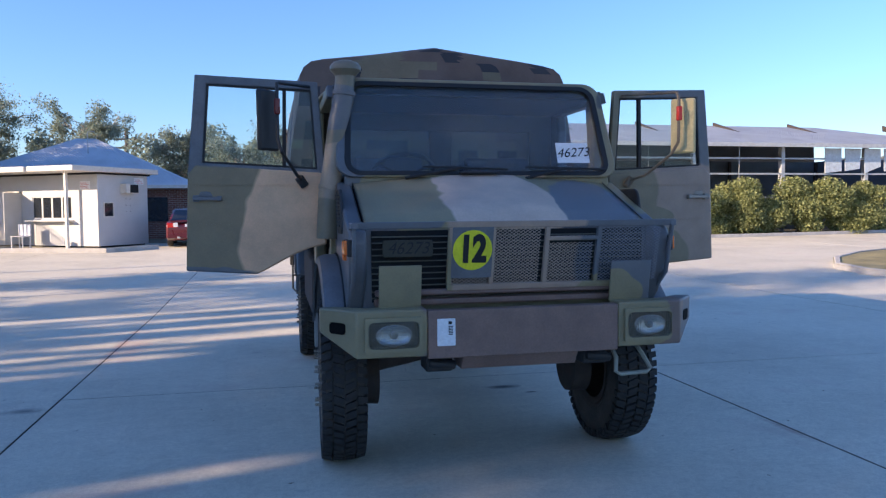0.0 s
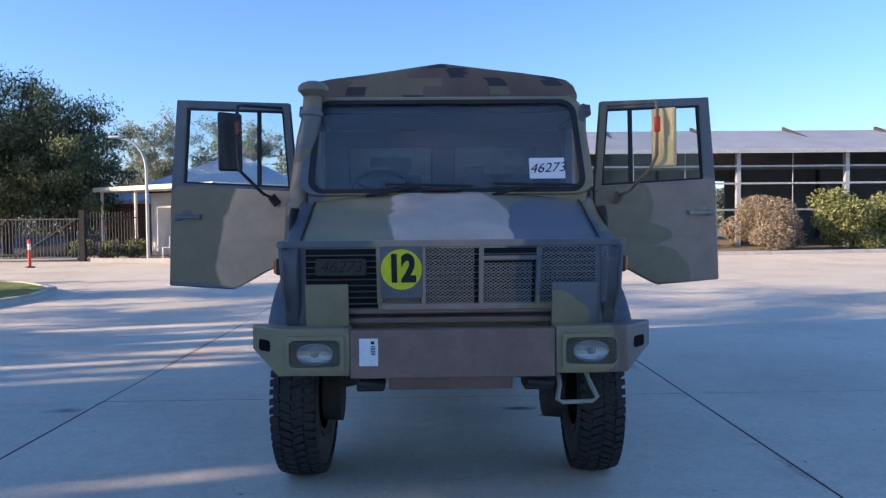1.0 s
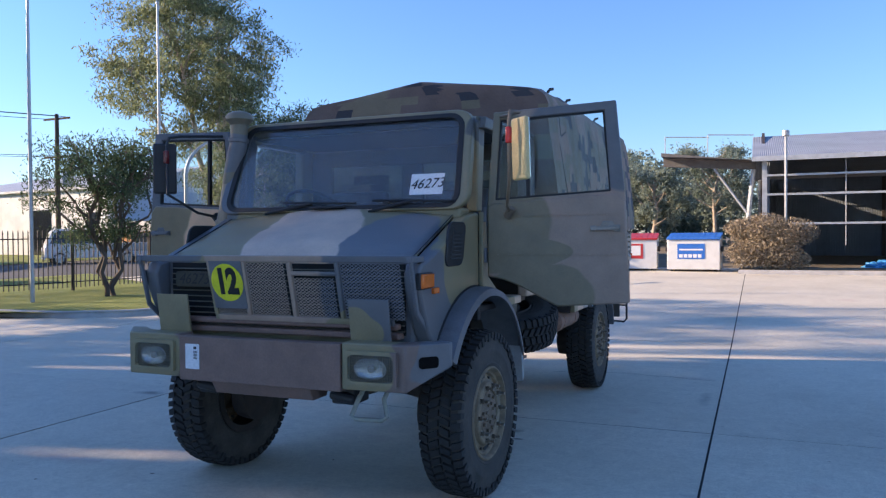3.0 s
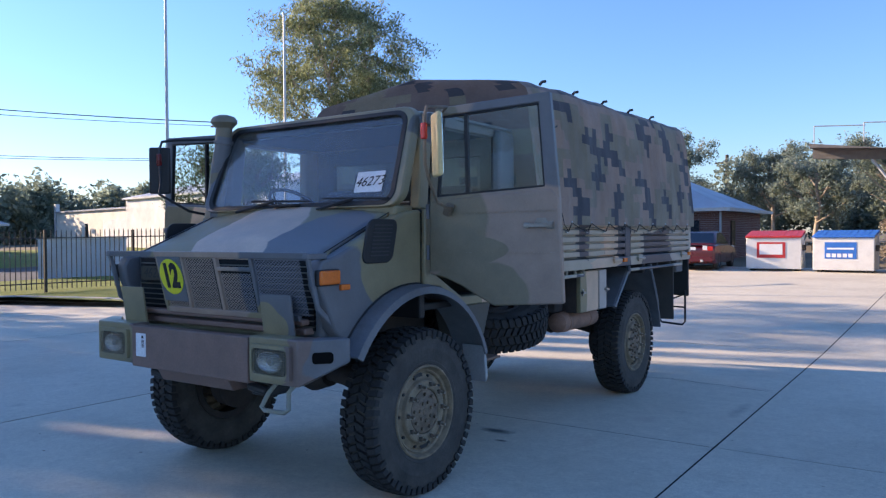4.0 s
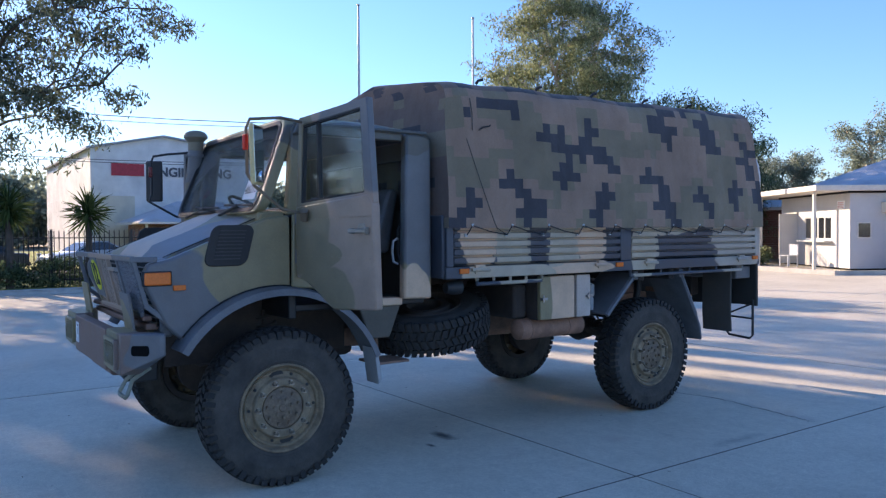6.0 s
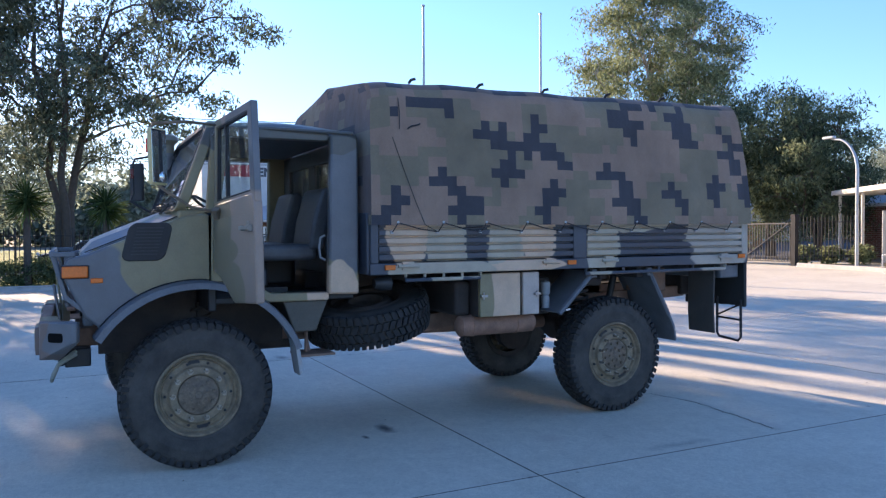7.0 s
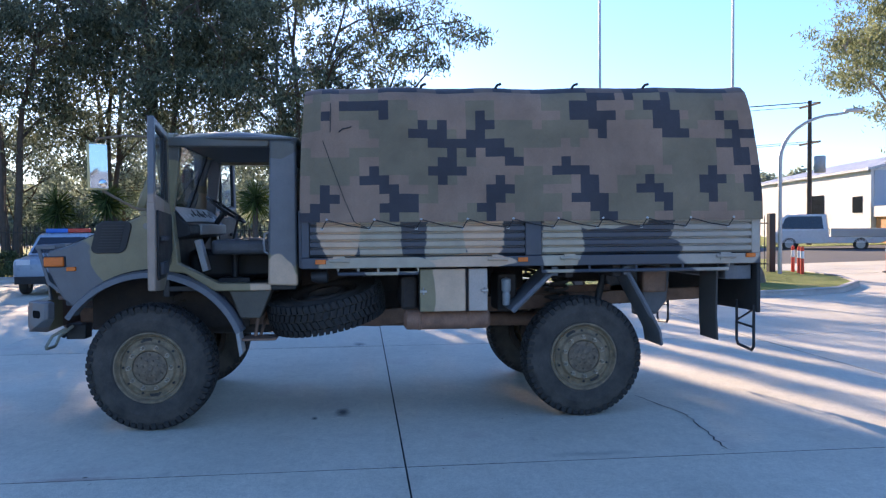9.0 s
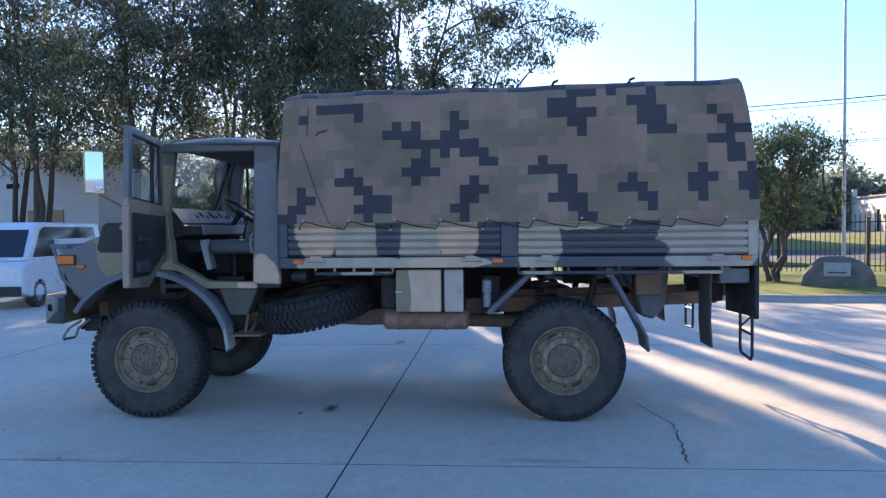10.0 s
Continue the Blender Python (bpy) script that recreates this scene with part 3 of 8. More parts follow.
def canopy():
    bm = bmesh.new()
    NY, Y0, Y1 = 49, 6.52, 10.72
    half = [(1.245, 1.80 + 0.0805 * k) for k in range(12)]
    half = [(1.262 - 0.06 * max(0, (z - 2.0)) / 0.75, z) for _, z in half]
    half += [(1.195, 2.77), (1.178, 2.86), (1.145, 2.935), (1.08, 2.985), (0.97, 3.008)] + [(0.97 - 0.097 * k, 3.008 + 0.0125 * k) for k in range(1, 11)]
    prof = half + [(-x, z) for x, z in half[-2::-1]]
    rnd = random.Random(3)
    grid = []
    for j in range(NY + 1):
        f = j / NY
        row = []
        for i, (x, z) in enumerate(prof):
            t = max(0.0, (z - 1.8) / 1.2)
            y = Y0 + (Y1 - Y0) * f
            if j > NY - 4:
                y -= 0.13 * t * t * (j - NY + 4) / 4
            if j < 4:
                y += 0.05 * t * t * (4 - j) / 4
            sag = 0.012 * math.sin(f * math.pi * 5) ** 2 * (1 if z > 2.9 else 0.3)
            drop = 0.035 * max(0, 1 - j / 3.0) ** 1.6 * (1 if z > 2.6 else 0)
            lift = 0.05 * f * t
            wave = (0.016 * noise.noise((y * 1.7, x * 1.5, z * 1.2 + y * 0.6)) + 0.008 * noise.noise((y * 6 + z * 4, x, z * 2.5))) * min(1.0, 0.12 + max(0, z - 1.85) * 2.5)
            pull = 0.005 * math.sin(y * math.pi / 0.205) * max(0, 1 - (z - 1.8) / 0.4) if z < 2.2 else 0
            if z < 2.8:
                pull += 0.026 * math.sin((y - 6.52) * 2 * math.pi / 0.3 + 1.3 * z) * max(0.0, 1 - (y - 6.52) / 0.85) * min(1.0, 0.3 + (z - 1.8))
            row.append(bm.verts.new((x * (1 + wave * 0.9) + (pull if x > 0 else -pull), y, z - sag - drop + lift + wave * 0.5)))
        grid.append(row)
    def cell(i, j):
        n1 = noise.noise((j * 0.19 + 3.1, i * 0.26, 1.7)) + 0.45 * noise.noise((j * 0.5, i * 0.5, 8.0))
        return 1 if n1 > 0.02 else 0
    for j in range(NY):
        for i in range(len(prof) - 1):
            fc = bm.faces.new((grid[j][i], grid[j + 1][i], grid[j + 1][i + 1], grid[j][i + 1]))
            k = i if i < len(prof) // 2 else len(prof) - 2 - i
            dark = (j, k) in dark_cells if k < 14 else noise.noise(((j // 2) * 0.55, (i // 2) * 0.6, 21.0)) > 0.08
            fc.material_index = 2 if dark else (cell(i, j) if k < 14 else 3)
    # front and back cloths, with the rounded outline of the bows
    for j in (0, NY):
        edge = grid[j]
        n = len(edge)
        rows = [edge[i] for i in range(n // 2 + 1)]
        other = [edge[n - 1 - i] for i in range(n // 2 + 1)]
        prev = None
        for a, b in zip(rows, other):
            if a is b:
                cur = [a]
            else:
                m = 28
                cur = [a] + [bm.verts.new(a.co.lerp(b.co, q / m) + Vector((0, (-1 if j == 0 else 1) * 0.02 * math.sin(math.pi * q / m), 0))) for q in range(1, m)] + [b]
            if prev:
                for q in range(len(prev) - 1):
                    if len(cur) == 1:
                        f = bm.faces.new((prev[q], prev[q + 1], cur[0]))
                    else:
                        f = bm.faces.new((prev[q], prev[q + 1], cur[q + 1], cur[q]))
                    ct = f.calc_center_median()
                    u, r = int((ct.x + 2) / 0.17), int(ct.z / 0.085)
                    f.material_index = 2 if noise.noise((u * 0.5, r * 0.55, 33.0)) > 0.24 else (3 if noise.noise((u * 0.3, r * 0.4, 5.0)) > -0.1 else 0)
            prev = cur
    return bm


def cloth(name, col):
    m, n, l, b = nodes_of(name)
    f1, f2 = noise_node(n, l, 2.5, 6), noise_node(n, l, 160, 2)
    c = ramp(n, l, f1, ((0.3, tuple(v * 0.8 for v in col)), (0.7, tuple(v * 1.2 for v in col))))
    c = mixc(n, l, 0.4, c, ramp(n, l, f2, ((0.35, (0.6, 0.6, 0.6)), (0.65, (1.05, 1.05, 1.05)))), "MULTIPLY")
    l.new(c, b.inputs["Base Color"])
    b.inputs["Roughness"].default_value = 0.9
    b.inputs["Sheen Weight"].default_value = 0.15
    # long folds hanging down the cloth
    mp = n.new("ShaderNodeMapping")
    mp.inputs["Scale"].default_value, mp.inputs["Rotation"].default_value = (2.0, 3.2, 0.9), (0.3, 0.0, 0.0)
    l.new(n.new("ShaderNodeNewGeometry").outputs["Position"], mp.inputs["Vector"])
    fold = noise_node(n, l, 1.0, 1.5, 0.5, mp.outputs[0])
    bump(n, l, mathn(n, l, "ADD", mathn(n, l, "MULTIPLY", f1, 0.35), fold), 0.75, 0.09, b)
    return m


cloth_green, cloth_brown, cloth_dark = cloth("canvas_olive", (0.222, 0.178, 0.115)), cloth("canvas_brown", (0.3, 0.2, 0.142)), cloth("canvas_black", (0.052, 0.05, 0.057))
bm = canopy()
cover = tp("canvas_cover", bm, [cloth_green, cloth_brown, cloth_dark, cloth("canvas_weathered_brown", (0.175, 0.12, 0.095))], "olive, brown and black pixel-camouflage canvas cover")
for k, y in enumerate((6.95, 7.6, 8.28, 8.99, 9.66)):
    bm = bmesh.new()
    z = 3.0 + 0.05 * (y - 6.52) / 4.2
    tube(bm, [(1.075, y - 0.015, z - 0.02), (1.092, y, z + 0.008), (1.112, y + 0.032, z + 0.016)], 0.013, 6)
    tp("bow_peg", bm, black, parent=cover)
for s in (-1, 1):
    eyes = [6.75 + 0.41 * k for k in range(10)]
    for k, y in enumerate(eyes):
        bm = bmesh.new()
        x = s * 1.268
        hook = y - 0.045
        tube(bm, [(x, y, 1.818), (s * 1.255, hook, 1.742)], 0.005, 5)
        if k:
            tube(bm, [(s * 1.255, hook, 1.742), (s * 1.258, y - 0.22, 1.768), (x, y - 0.41, 1.818)], 0.005, 5)
        tp("lacing_rope", bm, black, parent=cover)
        bm = bmesh.new()
        box(bm, s * 1.22, s * 1.245, hook - 0.012, hook + 0.012, 1.73, 1.752)
        tp("rope_hook", bm, galv, parent=cover)
        bm = bmesh.new()
        tube(bm, [(s * 1.25, y, 1.822), (s * 1.272, y, 1.822)], 0.011, 8)
        tp("eyelet", bm, galv, parent=cover)
# a loose cord and a tie tab near the front of the cover
bm = bmesh.new()
tube(bm, [(1.232, 6.72, 2.51), (1.25, 6.8, 2.28), (1.272, 6.9, 2.0), (1.28, 6.985, 1.8), (1.262, 7.1, 1.745)], 0.0032, 5)
tp("loose_cord", bm, black, "thin dark cord hanging loose", parent=cover)
bm = bmesh.new()
tube(bm, [(1.215, 6.86, 2.585), (1.228, 6.89, 2.61), (1.228, 6.95, 2.622), (1.222, 6.97, 2.634)], 0.006, 6)
tp("tie_tab", bm, black, parent=cover)
bm = bmesh.new()
tube(bm, [(1.185, 6.79, 2.84), (1.212, 6.792, 2.72), (1.224, 6.785, 2.58)], 0.0035, 5)
tp("seam_cord", bm, black, parent=cover)

# bonnet, nose, wings
def surface(name, fn, us, vs, thick, mat, label=""):
    bm = bmesh.new()
    g = [[bm.verts.new(fn(u, v)) for u in us] for v in vs]
    for a, b in zip(g, g[1:]):
        for i in range(len(us) - 1):
            bm.faces.new((a[i], a[i + 1], b[i + 1], b[i]))
    ob = tp(name, bm, mat, label)
    so = ob.modifiers.new("thickness", "SOLIDIFY")
    so.thickness, so.offset = thick, -1
    return ob


def bonnet_pt(u, v):
    x = u * 0.895
    z = 1.60 + 0.285 * v + 0.055 * (1 - u * u) - 0.05 * max(0, 0.12 - v) / 0.12
    z += 0.018 * (1 - min(1, abs(u) / 0.45) ** 4) * min(1, v * 4)
    return (x, 4.44 + 0.70 * v, z)


us = [-1 + 2 * i / 24 for i in range(25)]
surface("bonnet", bonnet_pt, us, [0, 0.02, 0.06, 0.12] + [0.2 + 0.1 * i for i in range(9)], 0.02, bonnet_paint, "green, tan and blue-black painted sloping bonnet")
for s in (-1, 1):
    bm = bmesh.new()
    tube(bm, [(s * 0.897, 4.46, 1.612), (s * 0.897, 4.8, 1.752), (s * 0.897, 5.13, 1.886)], 0.0035, 6)
    tp("bonnet_seal", bm, seal)
bm = bmesh.new()
box(bm, -0.95, 0.95, 5.1, 5.3, 1.84, 1.925)
tp("cowl", bm, body_paint, bevel=0.02)
bm = bmesh.new()
box(bm, -0.17, 0.1, 5.02, 5.14, 1.935, 1.95)
tp("cowl_vent", bm, black, bevel=0.006)
for s in (-1, 1):
    bm = bmesh.new()
    arch = [(FY + 0.82 * math.cos(radians(a)), HUB + 0.82 * math.sin(radians(a))) for a in range(78, 143, 8)]
    prism(bm, [(4.45, 1.16), (4.33, 1.42), (4.315, 1.51), (4.35, 1.575), (4.48, 1.602), (5.14, 1.875), (5.36, 1.9), (5.40, 1.38)] + arch, s * 0.9, s * 1.0, "x")
    w = tp("wing", bm, body_paint, "blue-black and olive front wing", 0.03, seg=3)
    bm = bmesh.new()
    prism(bm, round_rect(0.3, 0.28, 0.06, 5, 4.875, 1.685), s * 0.995, s * 1.012, "x")
    for v in bm.verts:
        v.co.y += (v.co.z - 1.685) * 0.25
    vent = tp("side_vent", bm, black, "black louvred air intake", 0.006, parent=w)
    for k in range(9):
        bm = bmesh.new()
        z = 1.59 + 0.024 * k
        box(bm, s * 1.01, s * 1.02, 4.785 + (z - 1.685) * 0.25, 4.965 + (z - 1.685) * 0.25, z, z + 0.008)
        tp("louvre", bm, seat_cloth, parent=vent)
    # round wing flare over the wheel
    bm = bmesh.new()
    A = [147 - i * 6 for i in range(22)]
    rings = []
    for a in A:
        c, q = math.cos(radians(a)), math.sin(radians(a))
        rr = 0.845
        rings.append([bm.verts.new((s * x, FY + r * c, HUB + r * q)) for x, r in ((0.84, rr - 0.03), (0.9, rr), (1.08, rr), (1.125, rr - 0.015), (1.135, rr - 0.06), (1.12, rr - 0.06), (1.1, rr - 0.03), (0.9, rr - 0.025))])
    for a, b in zip(rings, rings[1:]):
        for i in range(8):
            bm.faces.new((a[i], a[(i + 1) % 8], b[(i + 1) % 8], b[i]))
    bm.faces.new(rings[0]), bm.faces.new(rings[-1][::-1])
    flare = tp("wheel_flare", bm, fender_paint, "blue-black rounded wheel arch flare")
    bm = bmesh.new()
    tube(bm, [(s * 1.003, FY + 0.848 * math.cos(radians(a)), HUB + 0.848 * math.sin(radians(a))) for a in A[1:14]], 0.008, 6)
    tp("flare_seal", bm, seal, parent=flare)
    bm = bmesh.new()
    prism(bm, [(5.93, 0.9), (5.965, 0.88), (6.0, 0.66), (5.97, 0.62)], s * 0.93, s * 1.12, "x")
    tp("front_mud_flap", bm, light_grey, "grey front mud flap", 0.006)
    # indicators
    bm = bmesh.new()
    box(bm, s * 0.98, s * 1.014, 4.305, 4.488, 1.428, 1.525)
    bezel = tp("indicator", bm, black, "orange corner indicator lamp in a black bezel", 0.008)
    bm = bmesh.new()
    box(bm, s * 1.0, s * 1.03, 4.313, 4.48, 1.435, 1.518)
    tp("indicator_lens", bm, orange, "ribbed orange lens", 0.01, parent=bezel)
    bm = bmesh.new()
    box(bm, s * 0.99, s * 1.02, 4.495, 4.575, 1.395, 1.43)
    tp("side_repeater", bm, orange, "small orange side repeater", 0.005)
bm = bmesh.new()
box(bm, -0.91, 0.91, 4.44, 4.52, 1.08, 1.6)
nose = tp("nose_panel", bm, body_paint, bevel=0.02)
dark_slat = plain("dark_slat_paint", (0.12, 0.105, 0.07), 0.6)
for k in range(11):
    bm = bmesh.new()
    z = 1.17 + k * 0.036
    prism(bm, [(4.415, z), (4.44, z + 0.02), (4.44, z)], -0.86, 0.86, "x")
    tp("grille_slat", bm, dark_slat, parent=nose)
# near-black sheet on the solid nose, painting the shade between the slats
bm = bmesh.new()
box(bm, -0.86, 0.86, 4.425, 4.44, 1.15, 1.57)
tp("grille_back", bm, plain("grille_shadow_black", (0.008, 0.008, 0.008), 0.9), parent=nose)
bm = bmesh.new()
prism(bm, round_rect(0.3, 0.1, 0.015, 3, -0.65, 1.465), 4.385, 4.4, "y")
plate = tp("blank_plate", bm, plain("dark_olive_plate", (0.06, 0.056, 0.04), 0.85), "dark olive plate with faint handwritten figures", 0.003)
letters("lot_number", "46273", 0.1, ink, plate, pose(X0 - 0.65, 4.3845, 1.465, 90, 0, 0), 0.0006, slant=0.3)
bm = bmesh.new()
box(bm, -0.85, 0.85, 4.36, 4.44, 1.13, 1.17)
box(bm, -0.85, 0.85, 4.34, 4.4, 1.19, 1.225)
tp("lower_rail", bm, brown_paint, bevel=0.01)

# brush guard with expanded metal
def guard_y(z):
    return 4.235 + (1.62 - z) * 0.24


guard = None
bars = [(-0.99, 0.99, 1.585, 1.625), (-0.43, 0.83, 1.215, 1.25), (0.18, 0.5, 1.505, 1.53)] + [(x - 0.014, x + 0.014, 1.25, 1.586) for x in (-0.42, -0.165, 0.17, 0.5)]
for xa, xb, za, zb in bars:
    bm = bmesh.new()
    for q in box(bm, xa, xb, 0, 0.03, za, zb):
        q.co.y += guard_y(q.co.z)
    if guard is None:
        guard = tp("brush_guard", bm, front_paint, "tan and blue-black steel brush guard", 0.006)
    else:
        tp("guard_bar", bm, front_paint, bevel=0.005, parent=guard)
for s in (-1, 1):
    bm = bmesh.new()
    prism(bm, [(4.235, 1.62), (4.265, 1.62), (4.345, 1.31), (4.56, 1.13), (4.56, 1.1), (4.54, 1.1), (4.32, 1.29)], s * 0.968, s * 0.988, "x")
    box(bm, s * 0.955, s * 0.995, 4.235, 4.40, 1.585, 1.62)
    tp("side_frame", bm, fender_paint, "blue-black guard side frame", 0.005, parent=guard)
    bm = bmesh.new()
    xa, xb = (-0.84, -0.595) if s < 0 else (0.575, 0.835)
    prism(bm, [(4.25, 1.375), (4.265, 1.375), (4.30, 1.13), (4.285, 1.13)], xa, xb, "x")
    tp("guard_plate", bm, front_paint, "olive flat plate on the guard", 0.003, parent=guard)


mesh_paint = camo("camouflage_mesh_paint", (0.4, 0.3, 0.235), [((X0 + 0.87, 4.3, 1.42), (0.53, 0.5, 0.5), (0.2, 0.205, 0.23))], wobble=0.05)


def mesh_panel(x0, x1, z0, z1):
    bm = bmesh.new()
    cw, ch, t = 0.056, 0.0185, 0.0018
    nx, nz = int((x1 - x0) / cw), int((z1 - z0) / ch)
    def bar(p, q):
        d = Vector((q[0] - p[0], 0, q[1] - p[1])).normalized()
        sd = Vector((-d.z, 0, d.x)) * t
        ya, yb = guard_y(p[1]) + 0.014, guard_y(q[1]) + 0.014
        a = [bm.verts.new(Vector((p[0], ya, p[1])) + sd * e + Vector((0, f, 0))) for e, f in ((-1, 0), (1, 0), (1, 0.0015), (-1, 0.0015))]
        b = [bm.verts.new(Vector((q[0], yb, q[1])) + sd * e + Vector((0, f, 0))) for e, f in ((-1, 0), (1, 0), (1, 0.0015), (-1, 0.0015))]
        for i in range(4):
            bm.faces.new((a[i], a[(i + 1) % 4], b[(i + 1) % 4], b[i]))
    for j in range(nz):
        for i in range(nx):
            xa, za = x0 + i * cw, z0 + j * ch
            bar((xa, za), (xa + cw / 2, za + ch)), bar((xa + cw / 2, za + ch), (xa + cw, za))
            bar((xa, za + ch * 2 - ch), (xa + cw / 2, za)), bar((xa + cw / 2, za), (xa + cw, za + ch))
    return bm


for x0, x1, z1 in ((-0.41, -0.18, 1.585), (-0.15, 0.155, 1.585), (0.185, 0.485, 1.505), (0.515, 0.955, 1.585)):
    tp("mesh_panel", mesh_panel(x0, x1, 1.25, z1), mesh_paint, "expanded metal mesh", parent=guard, smooth=False)
bm = bmesh.new()
prism(bm, round_rect(0.245, 0.3, 0.004, 1, -0.29, 1.44), 0, 0.004, "y")
for v in bm.verts:
    v.co.y += guard_y(v.co.z) - 0.004
sign = tp("load_sign", bm, fender_paint, "round yellow load class disc with black 12", parent=guard)
bm = bmesh.new()
prism(bm, [(-0.29 + 0.118 * math.cos(2 * math.pi * k / 40), 1.455 + 0.118 * math.sin(2 * math.pi * k / 40)) for k in range(40)], 0, 0.004, "y")
for v in bm.verts:
    v.co.y += guard_y(v.co.z) - 0.009
tp("yellow_disc", bm, yellow, parent=sign)
letters("number", "12", 0.2, ink, sign, Matrix.Translation((X0 - 0.29, guard_y(1.455) - 0.011, 1.455)) @ pose(0, 0, 0, 90 + 13.5, 0, 0) @ Matrix.Diagonal((0.82, 1.1, 1, 1)), 0.001, bold=0.01)

slot_black = plain("recess_shade_black", (0.006, 0.006, 0.006), 0.95, spec=0.1)

# bumper: brown middle plate and two boxed corner units with lamps
bm = bmesh.new()
box(bm, -0.58, 0.575, 4.16, 4.24, 0.85, 1.125)
bump_mid = tp("bumper_plate", bm, brown_paint, "plain brown steel bumper plate", 0.006)
bm = bmesh.new()
prism(bm, [(4.2, 0.85), (4.45, 0.85), (4.4, 0.765), (4.25, 0.765)], -0.37, 0.34, "x")
tp("bumper_skirt", bm, brown_paint, bevel=0.006)
bm = bmesh.new()
prism(bm, round_rect(0.105, 0.155, 0.003, 1, -0.475, 1.0), 4.155, 4.159, "y")
tag = tp("paper_label", bm, paper, "white paper label with a bar code", parent=bump_mid)
bm = bmesh.new()
for k in range(6):
    box(bm, -0.463, -0.437, 4.1535, 4.1548, 0.985 + 0.009 * k, 0.99 + 0.009 * k)
box(bm, -0.463, -0.443, 4.1535, 4.1548, 1.045, 1.062)
tp("bar_code", bm, ink, parent=tag)
for s in (-1, 1):
    bm = bmesh.new()
    prism(bm, [(s * 0.58, 4.165), (s * 0.985, 4.165), (s * 1.17, 4.37), (s * 1.17, 4.40), (s * 1.08, 4.42), (s * 0.92, 4.3), (s * 0.58, 4.3)], 0.865, 1.135, "z")
    for v in bm.verts:
        if abs(v.co.x) > 1.0 and v.co.z < 1.0:
            v.co.z += 0.13
    unit = tp("bumper_corner", bm, bumper_paint, "olive and blue-black boxed bumper corner", 0.01)
    cx = s * 0.775
    bm = bmesh.new()
    ring_prism(bm, round_rect(0.325, 0.196, 0.012, 5, cx, 0.997), round_rect(0.286, 0.15, 0.032, 5, cx, 0.997), 4.14, 4.168, "y")
    tp("lamp_frame", bm, bumper_paint, parent=unit)
    bm = bmesh.new()
    prism(bm, round_rect(0.286, 0.15, 0.032, 5, cx, 0.997), 4.141, 4.145, "y")
    tp("lamp_lens", bm, lens, parent=unit).visible_shadow = False
    bm = bmesh.new()
    prism(bm, round_rect(0.285, 0.149, 0.032, 5, cx, 0.997), 4.1605, 4.1645, "y")
    tp("lamp_backing", bm, black, parent=unit)
    bm = bmesh.new()
    lathe(bm, [(4.1605, 0.059), (4.143, 0.058), (4.1425, 0.055), (4.152, 0.049), (4.158, 0.03), (4.16, 0.001)], 40, "y", (0, 0, 0.995))
    for v in bm.verts:
        v.co.x = cx + math.copysign(abs(v.co.x / 0.059) ** 0.75, v.co.x) * 0.102
    tp("reflector", bm, plain("lamp_reflector", (0.62, 0.63, 0.64), 0.1, 1.0, var=0.1, scale=14, fine=160, bumps=0.3), "bright oval headlamp reflector", parent=unit)
    bm = bmesh.new()
    lathe(bm, [(4.16, 0.02), (4.15, 0.021), (4.146, 0.015), (4.1455, 0.0005)], 20, "y", (cx, 0, 0.995))
    tp("bulb_cap", bm, steel, parent=unit)
    bm = bmesh.new()
    for k in range(9):
        z = 0.935 + k * 0.0155
        tube(bm, [(cx - 0.14, 4.136, z), (cx + 0.14, 4.136, z)], 0.001, 4)
    for k in range(20):
        x = cx - 0.14 + k * 0.01475
        tube(bm, [(x, 4.136, 0.925), (x, 4.136, 1.07)], 0.001, 4)
    tp("lamp_grille", bm, green_paint, parent=unit, smooth=False)
    # flat near-black plate in place of a recess; its shade is the colour
    bm = bmesh.new()
    prism(bm, round_rect(0.12, 0.065, 0.02, 4), -0.004, 0.004, "y")
    ang = math.atan2(0.205, 0.185)
    warp(bm.verts, Matrix.Translation((s * 1.0775, 4.2675, 1.03)) @ Matrix.Rotation(s * ang, 4, "Z"))
    tp("tie_slot", bm, slot_black, parent=unit)
bm = bmesh.new()
tube(bm, [(0.62, 4.4, 0.87), (0.62, 4.28, 0.78), (0.6, 4.24, 0.70), (0.63, 4.235, 0.685), (0.8, 4.235, 0.69), (0.83, 4.24, 0.71), (0.79, 4.28, 0.8), (0.78, 4.4, 0.87)], 0.014, 8)
tp("tow_loop", bm, plain("pale_loop_paint", (0.3, 0.3, 0.24), 0.6), "pale steel step loop")
for x in (-0.48, 0.5):
    bm = bmesh.new()
    box(bm, x - 0.08, x + 0.08, 4.32, 4.5, 0.74, 0.88)
    tube(bm, [(x - 0.07, 4.3, 0.8), (x + 0.09, 4.3, 0.78)], 0.03, 8)
    tp("tow_bracket", bm, black, bevel=0.015)

# cab shell
dark_olive = plain("dark_olive_paint", (0.1, 0.09, 0.07), 0.6)
roof_lining = plain("dark_roof_lining", (0.1, 0.1, 0.1), 0.8)
def ws(x, f):
    """A point of the windscreen's plane: x from the middle, f from sill (0) to head (1)."""
    return (x, 5.105 + 0.25 * f, 1.925 + 0.665 * f)


def tilt(bm):
    """Leans a frame that was drawn upright in x, z (0 to 1) into the windscreen's plane."""
    for v in bm.verts:
        p = ws(v.co.x, v.co.z)
        v.co = Vector((p[0], p[1] + v.co.y, p[2]))


